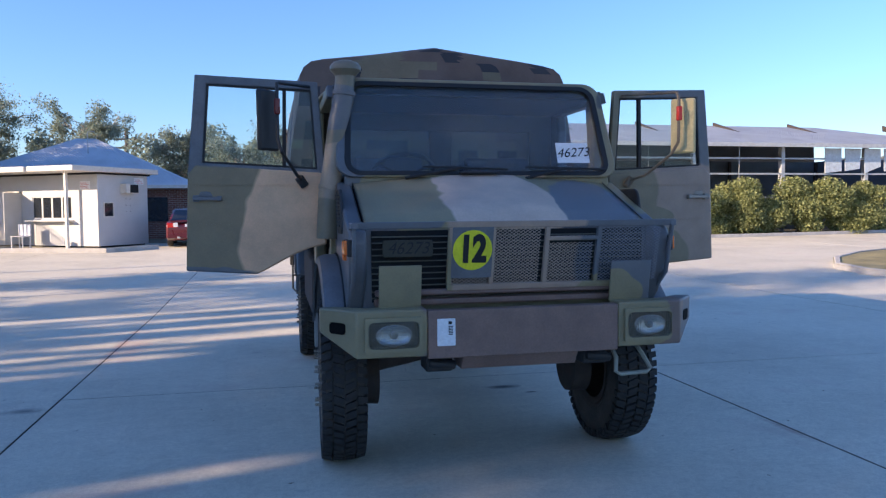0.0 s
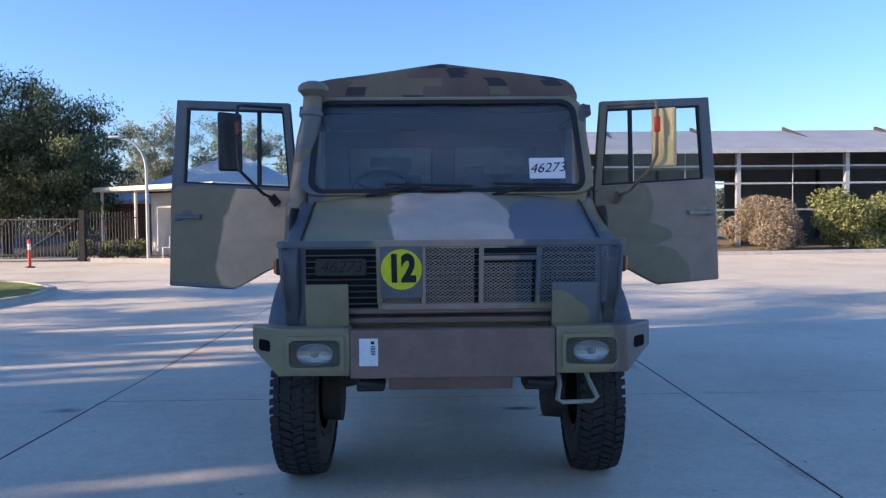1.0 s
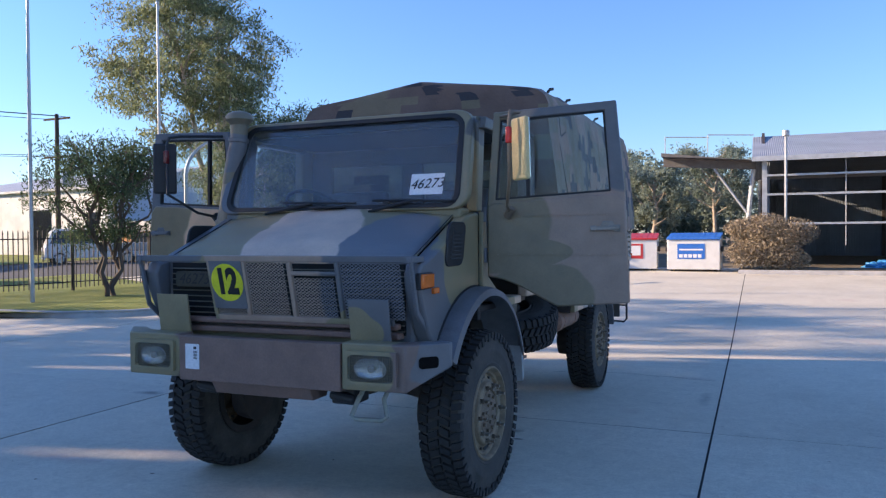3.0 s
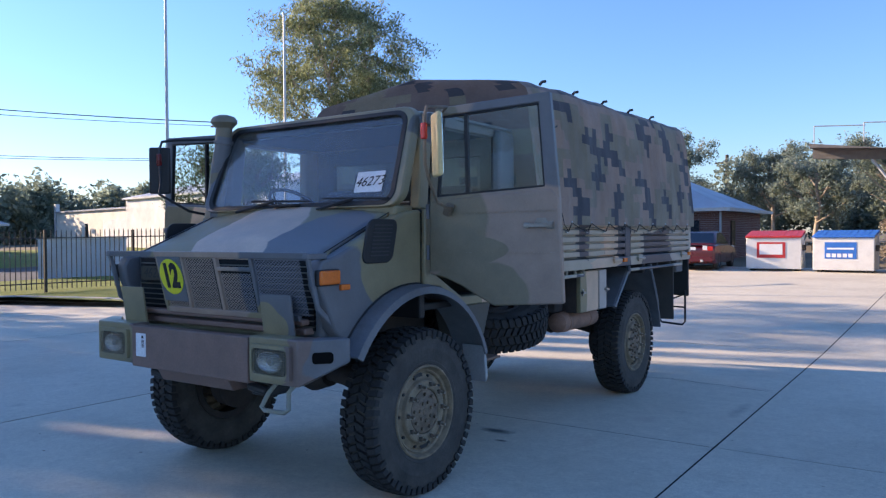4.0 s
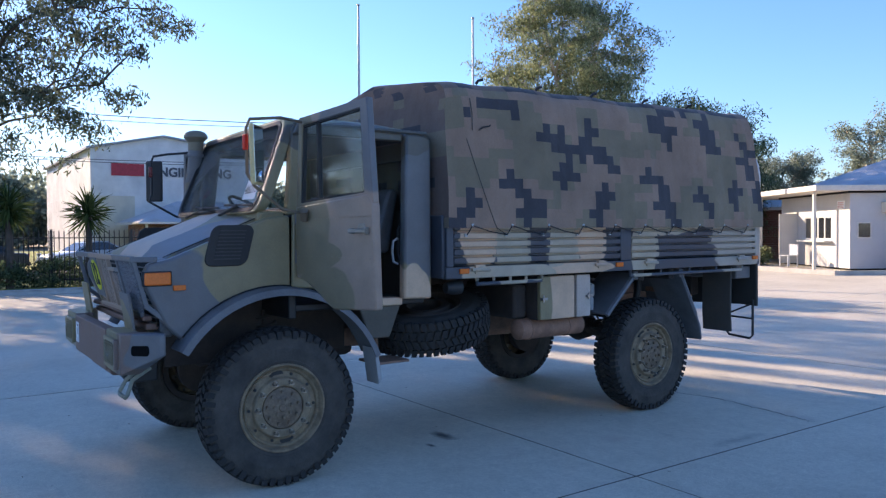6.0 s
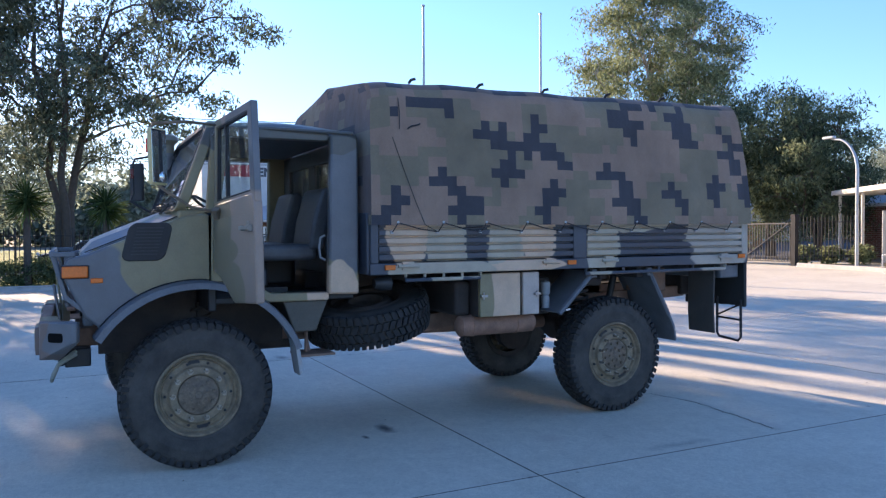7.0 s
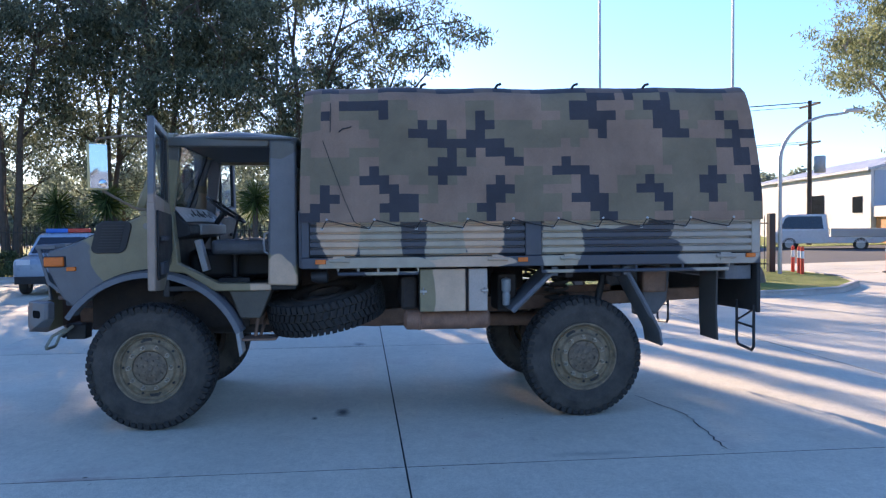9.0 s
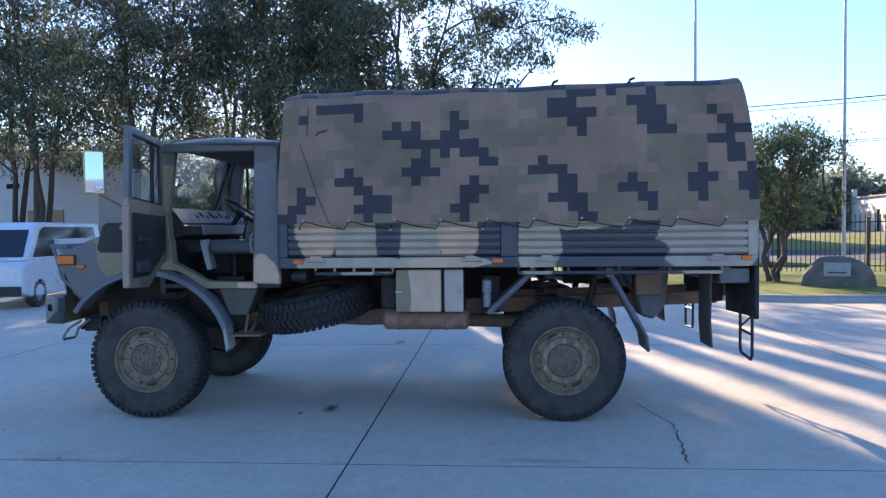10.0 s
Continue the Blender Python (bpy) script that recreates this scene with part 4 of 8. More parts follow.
bm = bmesh.new()
k = 6
def ws_outline(w0, w1, f0, f1, r):
    pts = []
    for sx, sf, a0 in ((1, 1, 0), (-1, 1, 90), (-1, -1, 180), (1, -1, 270)):
        for i in range(k + 1):
            a = radians(a0 + 90 * i / k)
            f = (f1 - r / 0.7 if sf > 0 else f0 + r / 0.7) + r / 0.7 * math.sin(a)
            w = w0 + (w1 - w0) * f
            pts.append((sx * (w - r) + r * math.cos(a), f))
    return pts


ring_prism(bm, ws_outline(1.01, 0.965, -0.02, 1.035, 0.12), ws_outline(0.935, 0.895, 0.02, 0.98, 0.1), -0.03, 0.05, "y")
tilt(bm)
tp("windscreen_frame", bm, body_paint, "olive windscreen surround", 0.012)
bm = bmesh.new()
ring_prism(bm, ws_outline(0.953, 0.912, 0.0, 1.0, 0.11), ws_outline(0.912, 0.872, 0.045, 0.95, 0.08), -0.036, 0.0, "y")
tilt(bm)
tp("windscreen_seal", bm, seal, "black rubber windscreen seal", 0.004)
bm = bmesh.new()
prism(bm, ws_outline(0.925, 0.885, 0.03, 0.97, 0.09), -0.012, -0.006, "y")
tilt(bm)
tp("windscreen", bm, screen, "large flat windscreen").visible_shadow = False


def roof_pt(u, v):
    y = 5.37 + 1.11 * v
    z = 2.545 + (0.035 + 0.06 * math.sin(math.pi * (0.08 + 0.84 * v)) ** 0.7) * (1 - abs(u) ** 10) + 0.03 * math.sin(math.pi * min(1, v * 1.1)) * (1 - u * u) - 0.02 * v - 0.02 * max(0, abs(u) - 0.95) * 20
    return (u * (0.97 + 0.09 * v), y, z)


surface("cab_roof", roof_pt, [-1, -0.98, -0.95, -0.9] + [-0.8 + 0.1 * i for i in range(17)] + [0.9, 0.95, 0.98, 1], [i / 12 for i in range(13)], 0.04, body_paint, "low-domed cab roof")
for s in (-1, 1):
    bm = bmesh.new()
    prism(bm, [(6.22, 1.25), (6.48, 1.24), (6.48, 2.50), (6.40, 2.53), (6.25, 2.53)], s * 1.0, s * 1.085, "x")
    tp("rear_pillar", bm, body_paint, "blue-black pillar with a tan foot", 0.02)
    bm = bmesh.new()
    prism(bm, [(5.34, 2.475), (6.24, 2.475), (6.24, 2.54), (5.38, 2.56)], s * 0.96, s * 1.04, "x")
    tp("door_header", bm, body_paint, bevel=0.01)
    bm = bmesh.new()
    tube(bm, [(s * 0.985, 5.36, 2.548), (s * 1.04, 5.8, 2.552), (s * 1.075, 6.44, 2.542)], 0.016, 6)
    tp("drip_rail", bm, body_paint)
    bm = bmesh.new()
    tube(bm, [(s * 0.985, 6.225, 1.52), (s * 0.985, 6.185, 1.54), (s * 0.985, 6.175, 1.62), (s * 0.985, 6.185, 1.7), (s * 0.985, 6.225, 1.72)], 0.01, 6)
    tp("grab_handle", bm, light_grey)
    bm = bmesh.new()
    prism(bm, [(5.3, 1.9), (5.40, 1.9), (5.47, 2.47), (5.40, 2.56), (5.34, 2.52)], s * 0.92, s * 1.0, "x")
    tp("front_pillar", bm, body_paint, bevel=0.012)
    bm = bmesh.new()
    prism(bm, [(5.32, 1.38), (5.5, 1.36), (5.75, 1.2), (6.24, 1.2), (6.24, 1.26), (5.78, 1.27), (5.44, 1.45), (5.4, 1.9), (5.33, 1.9)], s * 0.9, s * 1.03, "x")
    tp("door_sill", bm, body_paint, bevel=0.01)
    bm = bmesh.new()
    prism(bm, [(5.87, 1.2), (6.24, 1.2), (6.14, 0.95), (5.96, 0.95)], s * 0.7, s * 1.0, "x")
    tp("step_box", bm, dark_olive, "dark olive step housing", 0.012)
    bm = bmesh.new()
    box(bm, s * 0.78, s * 1.06, 5.98, 6.28, 0.755, 0.775)
    tube(bm, [(s * 0.85, 6.1, 0.95), (s * 0.9, 6.08, 0.765)], 0.016, 6)
    tube(bm, [(s * 0.6, 6.15, 0.95), (s * 0.85, 6.12, 0.77)], 0.016, 6)
    tp("foot_step", bm, rust, bevel=0.004)
bm = bmesh.new()
box(bm, -1.0, 1.0, 5.35, 6.46, 1.2, 1.25)
box(bm, -1.0, 1.0, 5.3, 5.36, 1.15, 1.9)
tp("cab_floor", bm, black, bevel=0.01)
bm = bmesh.new()
ring_prism(bm, [(-1.04, 1.24), (1.04, 1.24), (1.04, 2.5), (-1.04, 2.5)], [(-0.8, 1.95), (0.8, 1.95), (0.8, 2.36), (-0.8, 2.36)], 6.41, 6.46, "y")
box(bm, -0.1, 0.1, 6.41, 6.46, 1.95, 2.36)
rear = tp("cab_rear_wall", bm, dark_olive, "olive cab rear wall with two windows", 0.01)
for xa in (-0.8, 0.1):
    bm = bmesh.new()
    box(bm, xa, xa + 0.7, 6.43, 6.436, 1.95, 2.36)
    tp("rear_window", bm, clear, parent=rear).visible_shadow = False
bm = bmesh.new()
box(bm, -0.95, 0.95, 5.45, 6.4, 2.505, 2.52)
tp("headlining", bm, roof_lining, bevel=0.01)

# interior
bm = bmesh.new()
prism(bm, [(5.3, 1.9), (5.36, 1.955), (5.48, 1.81), (5.52, 1.79), (5.53, 1.7), (5.4, 1.66), (5.3, 1.68)], -0.93, 0.93, "x")
dash = tp("dashboard", bm, black, "black dashboard with gauges", 0.012)
DN, DD = Vector((0, 0.77, 0.638)), Vector((0, 0.638, -0.77))


def on_dash(xa, xb, fa, fb, lift, thick, name, mat, label=""):
    """A flat plate on the sloping face of the dashboard; f runs from its top edge down, in metres."""
    bm = bmesh.new()
    o = Vector((0, 5.363, 1.956))
    p = [o + DD * f + DN * (lift + e) for f, e in ((fa, 0), (fb, 0), (fb, thick), (fa, thick))]
    prism(bm, [(q.y, q.z) for q in p], xa, xb, "x")
    tp(name, bm, mat, label, 0.002, parent=dash)


on_dash(-0.62, 0.86, 0.004, 0.18, 0.001, 0.008, "gauge_panel", plain("pale_gauge_panel", (0.55, 0.56, 0.55), 0.5, var=0.12), "pale grey gauge panel")
bm = bmesh.new()
prism(bm, [(5.5, 1.8), (5.545, 1.795), (5.545, 1.7), (5.52, 1.695)], -0.78, 0.5, "x")
tp("dash_fascia", bm, light_grey, "pale grey lower fascia", 0.006, parent=dash)
for k in range(7):
    bm = bmesh.new()
    c = Vector((-0.55 + 0.135 * k, 5.363, 1.956)) + DD * (0.07 + 0.03 * (k % 2)) + DN * 0.009
    tube(bm, [c - DN * 0.004, c + DN * 0.005], 0.04 if k % 2 == 0 else 0.026, 16)
    tp("gauge", bm, black, parent=dash)
bm = bmesh.new()
box(bm, -0.22, 0.22, 5.35, 6.2, 1.25, 1.55)
tp("engine_tunnel", bm, black, bevel=0.06)
bm = bmesh.new()
box(bm, 0.2, 0.3, 6.25, 7.5, 1.12, 1.39)
tp("brake_panel", bm, chassis_paint, bevel=0.01)
bm = bmesh.new()
lathe(bm, [(6.6, 0.001), (6.6, 0.04), (6.66, 0.06), (6.74, 0.06), (6.76, 0.001)], 16, "y", (1.1, 0, 1.32))
tp("horn", bm, black)
rd = random.Random(12)
for k in range(9):
    x, w, f = -0.5 + 0.15 * k, rd.uniform(0.03, 0.055), rd.uniform(0.02, 0.11)
    on_dash(x - w, x + w, f, f + rd.uniform(0.03, 0.06), 0.01, 0.002, "dash_placard", paper if k % 3 else ink)
bm = bmesh.new()
box(bm, 0.24, 0.38, 5.5, 5.56, 1.35, 1.66)
warp(bm.verts, Matrix.Translation((0.31, 5.56, 1.41)) @ Matrix.Rotation(radians(14), 4, "X") @ Matrix.Translation((-0.31, -5.56, -1.41)))
tp("control_box", bm, paper, "white metal box under the dashboard", 0.008)
# steering wheel on the truck's right
sw = Matrix.Translation((-0.47, 5.6, 1.955)) @ Matrix.Rotation(radians(-35), 4, "X")
bm = bmesh.new()
tube(bm, [sw @ Vector((0.235 * math.cos(a), 0.235 * math.sin(a), 0)) for a in [2 * math.pi * i / 36 for i in range(37)]], 0.014, 8)
for a in (90, 210, 330):
    tube(bm, [sw @ Vector((0.02 * math.cos(radians(a)), 0.02 * math.sin(radians(a)), -0.03)), sw @ Vector((0.23 * math.cos(radians(a)), 0.23 * math.sin(radians(a)), 0))], 0.012, 6)
tube(bm, [sw @ Vector((0, 0, 0)), sw @ Vector((0, 0, -0.06))], 0.045, 14)
tube(bm, [sw @ Vector((0, 0, -0.05)), sw @ Vector((0, 0, -0.45))], 0.03, 10)
tp("steering_wheel", bm, black, "black three-spoke steering wheel")
for x in (-0.47, 0.47):
    bm = bmesh.new()
    box(bm, x - 0.26, x + 0.26, 5.66, 6.24, 1.51, 1.65)
    st = tp("seat", bm, seat_vinyl, "worn grey vinyl cab seat", 0.045, seg=3)
    bm = bmesh.new()
    prism(bm, [(6.16, 1.6), (6.29, 1.6), (6.38, 2.09), (6.34, 2.13), (6.28, 2.11), (6.2, 1.85)], x - 0.28, x + 0.28, "x")
    tp("backrest", bm, seat_vinyl, bevel=0.035, parent=st, seg=3)
    bm = bmesh.new()
    tube(bm, [(x, 5.84, 1.25), (x, 5.84, 1.52)], 0.035, 10)
    box(bm, x - 0.18, x + 0.18, 5.72, 6.0, 1.24, 1.29)
    tp("seat_base", bm, black, parent=st)
bm = bmesh.new()
tube(bm, [(-0.1, 5.7, 1.5), (-0.12, 5.78, 1.85)], 0.012, 8)
lathe(bm, [(-0.03, 0.001), (-0.02, 0.025), (0.015, 0.028), (0.03, 0.001)], 12, "z", (-0.12, 5.78, 1.87))
tp("gear_lever", bm, black)
bm = bmesh.new()
box(bm, 0.3, 0.34, 6.36, 6.4, 1.75, 2.1)
tube(bm, [(0.98, 6.25, 1.55), (0.95, 6.25, 1.6), (0.95, 6.25, 1.78), (0.98, 6.25, 1.82)], 0.012, 8)
tp("grab_handle", bm, black)
bm = bmesh.new()
prism(bm, round_rect(0.245, 0.145, 0.003, 1, 0.69, 0), 0, 0.002, "y")
for v in bm.verts:
    p = ws(v.co.x, (2.09 + v.co.z - 1.925) / 0.665)
    v.co = Vector((p[0], p[1] - 0.016 + v.co.y, p[2]))
card = tp("paper_card", bm, paper, "white paper card with handwritten lot number on the windscreen")
letters("lot_number", "46273", 0.1, ink, card, pose(X0 + 0.69, ws(0, 0.248)[1] - 0.0185, 2.09, 90 - 20.6, 0, 0) @ pose(0, 0, 0, 0, 0, 3), 0.0006, slant=0.35)

# wipers, snorkel
for x0, z0, x1, z1 in ((-0.55, 0.0, 0.12, 0.075), (0.3, 0.0, 0.85, 0.06)):
    bm = bmesh.new()
    a, b = Vector(ws(x0, -0.03)) + Vector((0, -0.06, 0)), Vector(ws((x0 * 0.45 + x1 * 0.55), 0.075)) + Vector((0, -0.05, 0))
    tube(bm, [a, b], 0.011, 6)
    c, d = Vector(ws(x1 - 0.54, 0.09)) + Vector((0, -0.045, 0)), Vector(ws(x1 + 0.06, 0.065)) + Vector((0, -0.045, 0))
    tube(bm, [c, d], 0.009, 6)
    tp("wiper", bm, black, "black windscreen wiper")
bm = bmesh.new()
tube(bm, [(-1.06, 5.2, 1.5), (-1.045, 5.2, 1.8), (-1.02, 5.22, 1.95), (-0.97, 5.235, 2.3), (-0.935, 5.24, 2.45), (-0.92, 5.24, 2.62)], 0.075, 20, 0.066)
snorkel_paint = camo("camouflage_snorkel_paint", (0.2, 0.17, 0.115), [((X0 - 1.0, 5.22, 1.95), (0.3, 0.3, 0.2), (0.36, 0.27, 0.19)), ((X0 - 0.95, 5.24, 2.38), (0.3, 0.3, 0.16), BLUE)], wobble=0.05)
snork = tp("snorkel", bm, snorkel_paint, "olive and blue-black air intake snorkel with a mushroom cap")
for za, zb, xa, xb in ((2.47, 2.5, -0.932, -0.929), (1.83, 1.86, -1.041, -1.036)):
    bm = bmesh.new()
    tube(bm, [(xa, 5.24 if za > 2 else 5.205, za), (xb, 5.24 if za > 2 else 5.207, zb)], 0.078, 20)
    tp("collar", bm, snorkel_paint, bevel=0.004, parent=snork)
bm = bmesh.new()
lathe(bm, [(2.6, 0.069), (2.62, 0.085), (2.64, 0.105), (2.665, 0.105), (2.69, 0.085), (2.705, 0.045), (2.71, 0.001)], 24, "z", (-0.92, 5.24, 0))
tp("cap", bm, snorkel_paint, parent=snork)

# doors, swung open
def door(s, paint):
    hinge = Matrix.Translation((s * 1.055, 5.36, 0)) @ Matrix.Rotation(s * radians(6.5), 4, "Z") if s > 0 else Matrix.Translation((-1.055, 5.36, 0)) @ Matrix.Rotation(radians(180 - 5), 4, "Z") @ Matrix.Diagonal((1, -1, 1, 1))
    def place(bm):
        warp(bm.verts, hinge)
        return bm
    bm = bmesh.new()
    arch = [(0.0, 1.455), (0.12, 1.43), (0.24, 1.38), (0.34, 1.325), (0.43, 1.277), (0.48, 1.255)]
    prism(bm, arch + [(0.95, 1.285), (0.925, 1.95), (0.87, 2.01), (0.03, 1.955), (0.0, 1.93)], -0.025, 0.035, "y")
    body = tp("door", place(bm), paint, "open cab door, olive and tan below, dark frame above", 0.012)
    bm = bmesh.new()
    ring_prism(bm, [(0.0, 1.93), (0.925, 1.95), (0.865, 2.615), (0.05, 2.575)], [(0.055, 1.975), (0.83, 2.02), (0.79, 2.555), (0.095, 2.52)], -0.02, 0.03, "y")
    tp("window_frame", place(bm), fender_paint if s < 0 else paint, "dark door window frame", 0.008, parent=body)
    bm = bmesh.new()
    ring_prism(bm, [(0.055, 1.975), (0.83, 2.02), (0.79, 2.555), (0.095, 2.52)], [(0.07, 1.99), (0.818, 2.033), (0.778, 2.543), (0.107, 2.508)], -0.01, 0.02, "y")
    prism(bm, [(0.27, 1.99), (0.295, 1.99), (0.285, 2.535), (0.262, 2.535)], -0.01, 0.02, "y")
    tp("window_seal", place(bm), seal, parent=body)
    bm = bmesh.new()
    prism(bm, [(0.06, 1.98), (0.825, 2.025), (0.785, 2.55), (0.1, 2.515)], 0.002, 0.006, "y")
    tp("door_glass", place(bm), clear, parent=body).visible_shadow = False
    bm = bmesh.new()
    box(bm, 0.70, 0.89, -0.06, -0.045, 1.765, 1.79)
    box(bm, 0.70, 0.73, -0.05, -0.02, 1.76, 1.795)
    box(bm, 0.85, 0.89, -0.05, -0.02, 1.755, 1.80)
    prism(bm, [(0.76, 1.79), (0.86, 1.79), (0.84, 1.825), (0.78, 1.825)], -0.03, -0.023, "y")
    tp("door_handle", place(bm), plain("worn_handle_paint", (0.3, 0.27, 0.23), 0.4, 0.3, var=0.3) if s > 0 else fender_paint, "worn steel door handle" if s > 0 else "dark door handle", 0.004, parent=body)
    bm = bmesh.new()
    prism(bm, [(0.06, 1.56), (0.5, 1.36), (0.88, 1.36), (0.87, 1.9), (0.06, 1.88)], 0.035, 0.05, "y")
    trim = tp("inner_trim", place(bm), black, "black inner door trim", 0.008, parent=body)
    bm = bmesh.new()
    box(bm, 0.5, 0.8, 0.05, 0.085, 1.66, 1.7)
    tp("door_pull", place(bm), seat_cloth, bevel=0.01, parent=trim)
    bm = bmesh.new()
    box(bm, 0.55, 0.85, 0.05, 0.08, 1.4, 1.5)
    tp("map_pocket", place(bm), seat_cloth, bevel=0.01, parent=trim)
    for z in (1.6, 1.88):
        bm = bmesh.new()
        tube(bm, [(-0.02, 0.0, z - 0.05), (-0.02, 0.0, z + 0.05)], 0.018, 8)
        tp("hinge", place(bm), fender_paint, parent=body)
    bm = bmesh.new()
    prism(bm, [(0.03, 1.6), (0.9, 1.6), (0.9, 1.606), (0.03, 1.606)], -0.03, -0.024, "y")
    prism(bm, [(0.03, 1.86), (0.92, 1.87), (0.92, 1.876), (0.03, 1.866)], -0.03, -0.024, "y")
    tp("pressed_line", place(bm), paint, parent=body)


door(1, door_paint_l)
door(-1, door_paint_r)

for s, mat in ((1, plain("pale_mirror_back", (0.66, 0.52, 0.25), 0.6)), (-1, black)):
    mxp, my = (1.425, 4.91) if s > 0 else (-1.44, 5.0)
    turn = Matrix.Translation((s * abs(mxp), my, 2.27)) @ Matrix.Rotation(-s * radians(42), 4, "Z") @ Matrix.Rotation(radians(1.5 if s > 0 else 0), 4, "X") @ Matrix.Translation((0, 0, -2.27))
    bm = bmesh.new()
    box(bm, -0.085, 0.085, -0.018, 0.016, 2.075, 2.46)
    warp(bm.verts, turn)
    mir = tp("wing_mirror", bm, mat, "tall mirror with a pale back on a tube arm" if s > 0 else "tall mirror with a dark back on a tube arm", 0.015)
    bm = bmesh.new()
    box(bm, -0.077, 0.077, 0.0165, 0.019, 2.09, 2.45)
    warp(bm.verts, turn)
    tp("mirror_glass", bm, mirror_face, parent=mir)
    bm = bmesh.new()
    lathe(bm, [(0.02, 0.036), (0.028, 0.03), (0.032, 0.001)], 20, "y", (-0.03 * s, 0, 2.13))
    warp(bm.verts, turn)
    tp("spot_mirror", bm, mirror_face, parent=mir)
    bm = bmesh.new()
    x = s * (abs(mxp) - 0.06)
    tube(bm, [(s * 1.22, 5.33, 1.90), (s * 1.26, 5.15, 1.93), (x - s * 0.02, 4.93, 2.07), (x, my - 0.04, 2.15), (x, my - 0.045, 2.44), (x, my - 0.02, 2.5), (x, 5.1, 2.525), (s * 1.16, 5.34, 2.54)], 0.011, 8)
    tube(bm, [(s * 1.2, 5.34, 1.86), (s * 1.24, 5.32, 1.92)], 0.03, 8)
    tp("mirror_arm", bm, plain("worn_arm_paint", (0.2, 0.15, 0.1), 0.6, var=0.4) if s > 0 else black, parent=mir)
    bm = bmesh.new()
    box(bm, x - 0.018, x + 0.018, my - 0.066, my - 0.034, 2.3, 2.4)
    tp("clearance_lamp", bm, red_lens if s > 0 else dark_red_lens, "red clearance lamp", 0.008, parent=mir)

# ---- surfaces of the yard and of the houses ----
def concrete_mat():
    m, n, l, b = nodes_of("yard_concrete")
    f1, f2, f3 = noise_node(n, l, 0.45, 6, 0.65), noise_node(n, l, 7.0, 6, 0.7), noise_node(n, l, 120.0, 3)
    f4 = noise_node(n, l, 26.0, 4, 0.7)
    info = n.new("ShaderNodeObjectInfo")
    c = ramp(n, l, f1, ((0.3, (0.58, 0.53, 0.42)), (0.52, (0.7, 0.645, 0.515)), (0.72, (0.76, 0.7, 0.565))))
    c = mixc(n, l, 0.45, c, ramp(n, l, f2, ((0.3, (0.7, 0.69, 0.68)), (0.62, (1.03, 1.03, 1.03)))), "MULTIPLY")
    c = mixc(n, l, 0.4, c, ramp(n, l, f4, ((0.36, (0.72, 0.72, 0.72)), (0.6, (1.05, 1.05, 1.05)))), "MULTIPLY")
    c = mixc(n, l, 0.6, c, ramp(n, l, f3, ((0.34, (0.66, 0.66, 0.66)), (0.58, (1.06, 1.06, 1.06)))), "MULTIPLY")
    c = mixc(n, l, 0.35, c, ramp(n, l, info.outputs["Random"], ((0.0, (0.78, 0.78, 0.79)), (1.0, (1.06, 1.04, 1.0)))), "MULTIPLY")
    # faint red clay stains and dark oil drips
    st = noise_node(n, l, 0.9, 3, 0.5)
    c = mixc(n, l, ramp(n, l, st, ((0.62, (0, 0, 0)), (0.74, (0.35, 0.35, 0.35)))), c, (0.42, 0.28, 0.24))
    oil = noise_node(n, l, 1.7, 5, 0.6)
    c = mixc(n, l, ramp(n, l, oil, ((0.66, (0, 0, 0)), (0.76, (0.5, 0.5, 0.5)))), c, (0.2, 0.19, 0.18))
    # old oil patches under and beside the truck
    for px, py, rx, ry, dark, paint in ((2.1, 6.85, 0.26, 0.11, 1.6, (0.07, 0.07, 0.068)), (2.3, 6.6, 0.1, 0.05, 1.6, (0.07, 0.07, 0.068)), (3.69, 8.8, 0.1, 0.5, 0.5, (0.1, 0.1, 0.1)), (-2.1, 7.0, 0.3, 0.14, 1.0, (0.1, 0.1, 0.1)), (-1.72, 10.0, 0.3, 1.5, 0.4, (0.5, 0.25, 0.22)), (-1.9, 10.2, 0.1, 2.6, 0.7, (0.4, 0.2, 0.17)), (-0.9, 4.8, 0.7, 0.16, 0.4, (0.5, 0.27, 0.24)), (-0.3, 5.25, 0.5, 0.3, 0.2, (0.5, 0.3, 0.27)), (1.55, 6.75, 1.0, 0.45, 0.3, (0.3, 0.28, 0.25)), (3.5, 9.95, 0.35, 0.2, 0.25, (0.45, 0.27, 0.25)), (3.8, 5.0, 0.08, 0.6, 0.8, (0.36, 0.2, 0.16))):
        sub = n.new("ShaderNodeVectorMath")
        sub.operation = "SUBTRACT"
        l.new(n.new("ShaderNodeNewGeometry").outputs["Position"], sub.inputs[0])
        sub.inputs[1].default_value = (px, py, 0)
        div = n.new("ShaderNodeVectorMath")
        div.operation = "DIVIDE"
        l.new(sub.outputs[0], div.inputs[0])
        div.inputs[1].default_value = (rx, ry, 1)
        ln = n.new("ShaderNodeVectorMath")
        ln.operation = "LENGTH"
        l.new(div.outputs[0], ln.inputs[0])
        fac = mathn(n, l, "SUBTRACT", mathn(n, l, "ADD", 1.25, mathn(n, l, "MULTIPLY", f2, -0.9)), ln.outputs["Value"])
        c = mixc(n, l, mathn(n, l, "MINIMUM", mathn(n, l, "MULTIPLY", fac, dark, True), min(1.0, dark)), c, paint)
    l.new(c, b.inputs["Base Color"])
    l.new(ramp(n, l, f2, ((0.3, (0.6,) * 3), (0.7, (0.82,) * 3))), b.inputs["Roughness"])
    b.inputs["Specular IOR Level"].default_value = 0.25
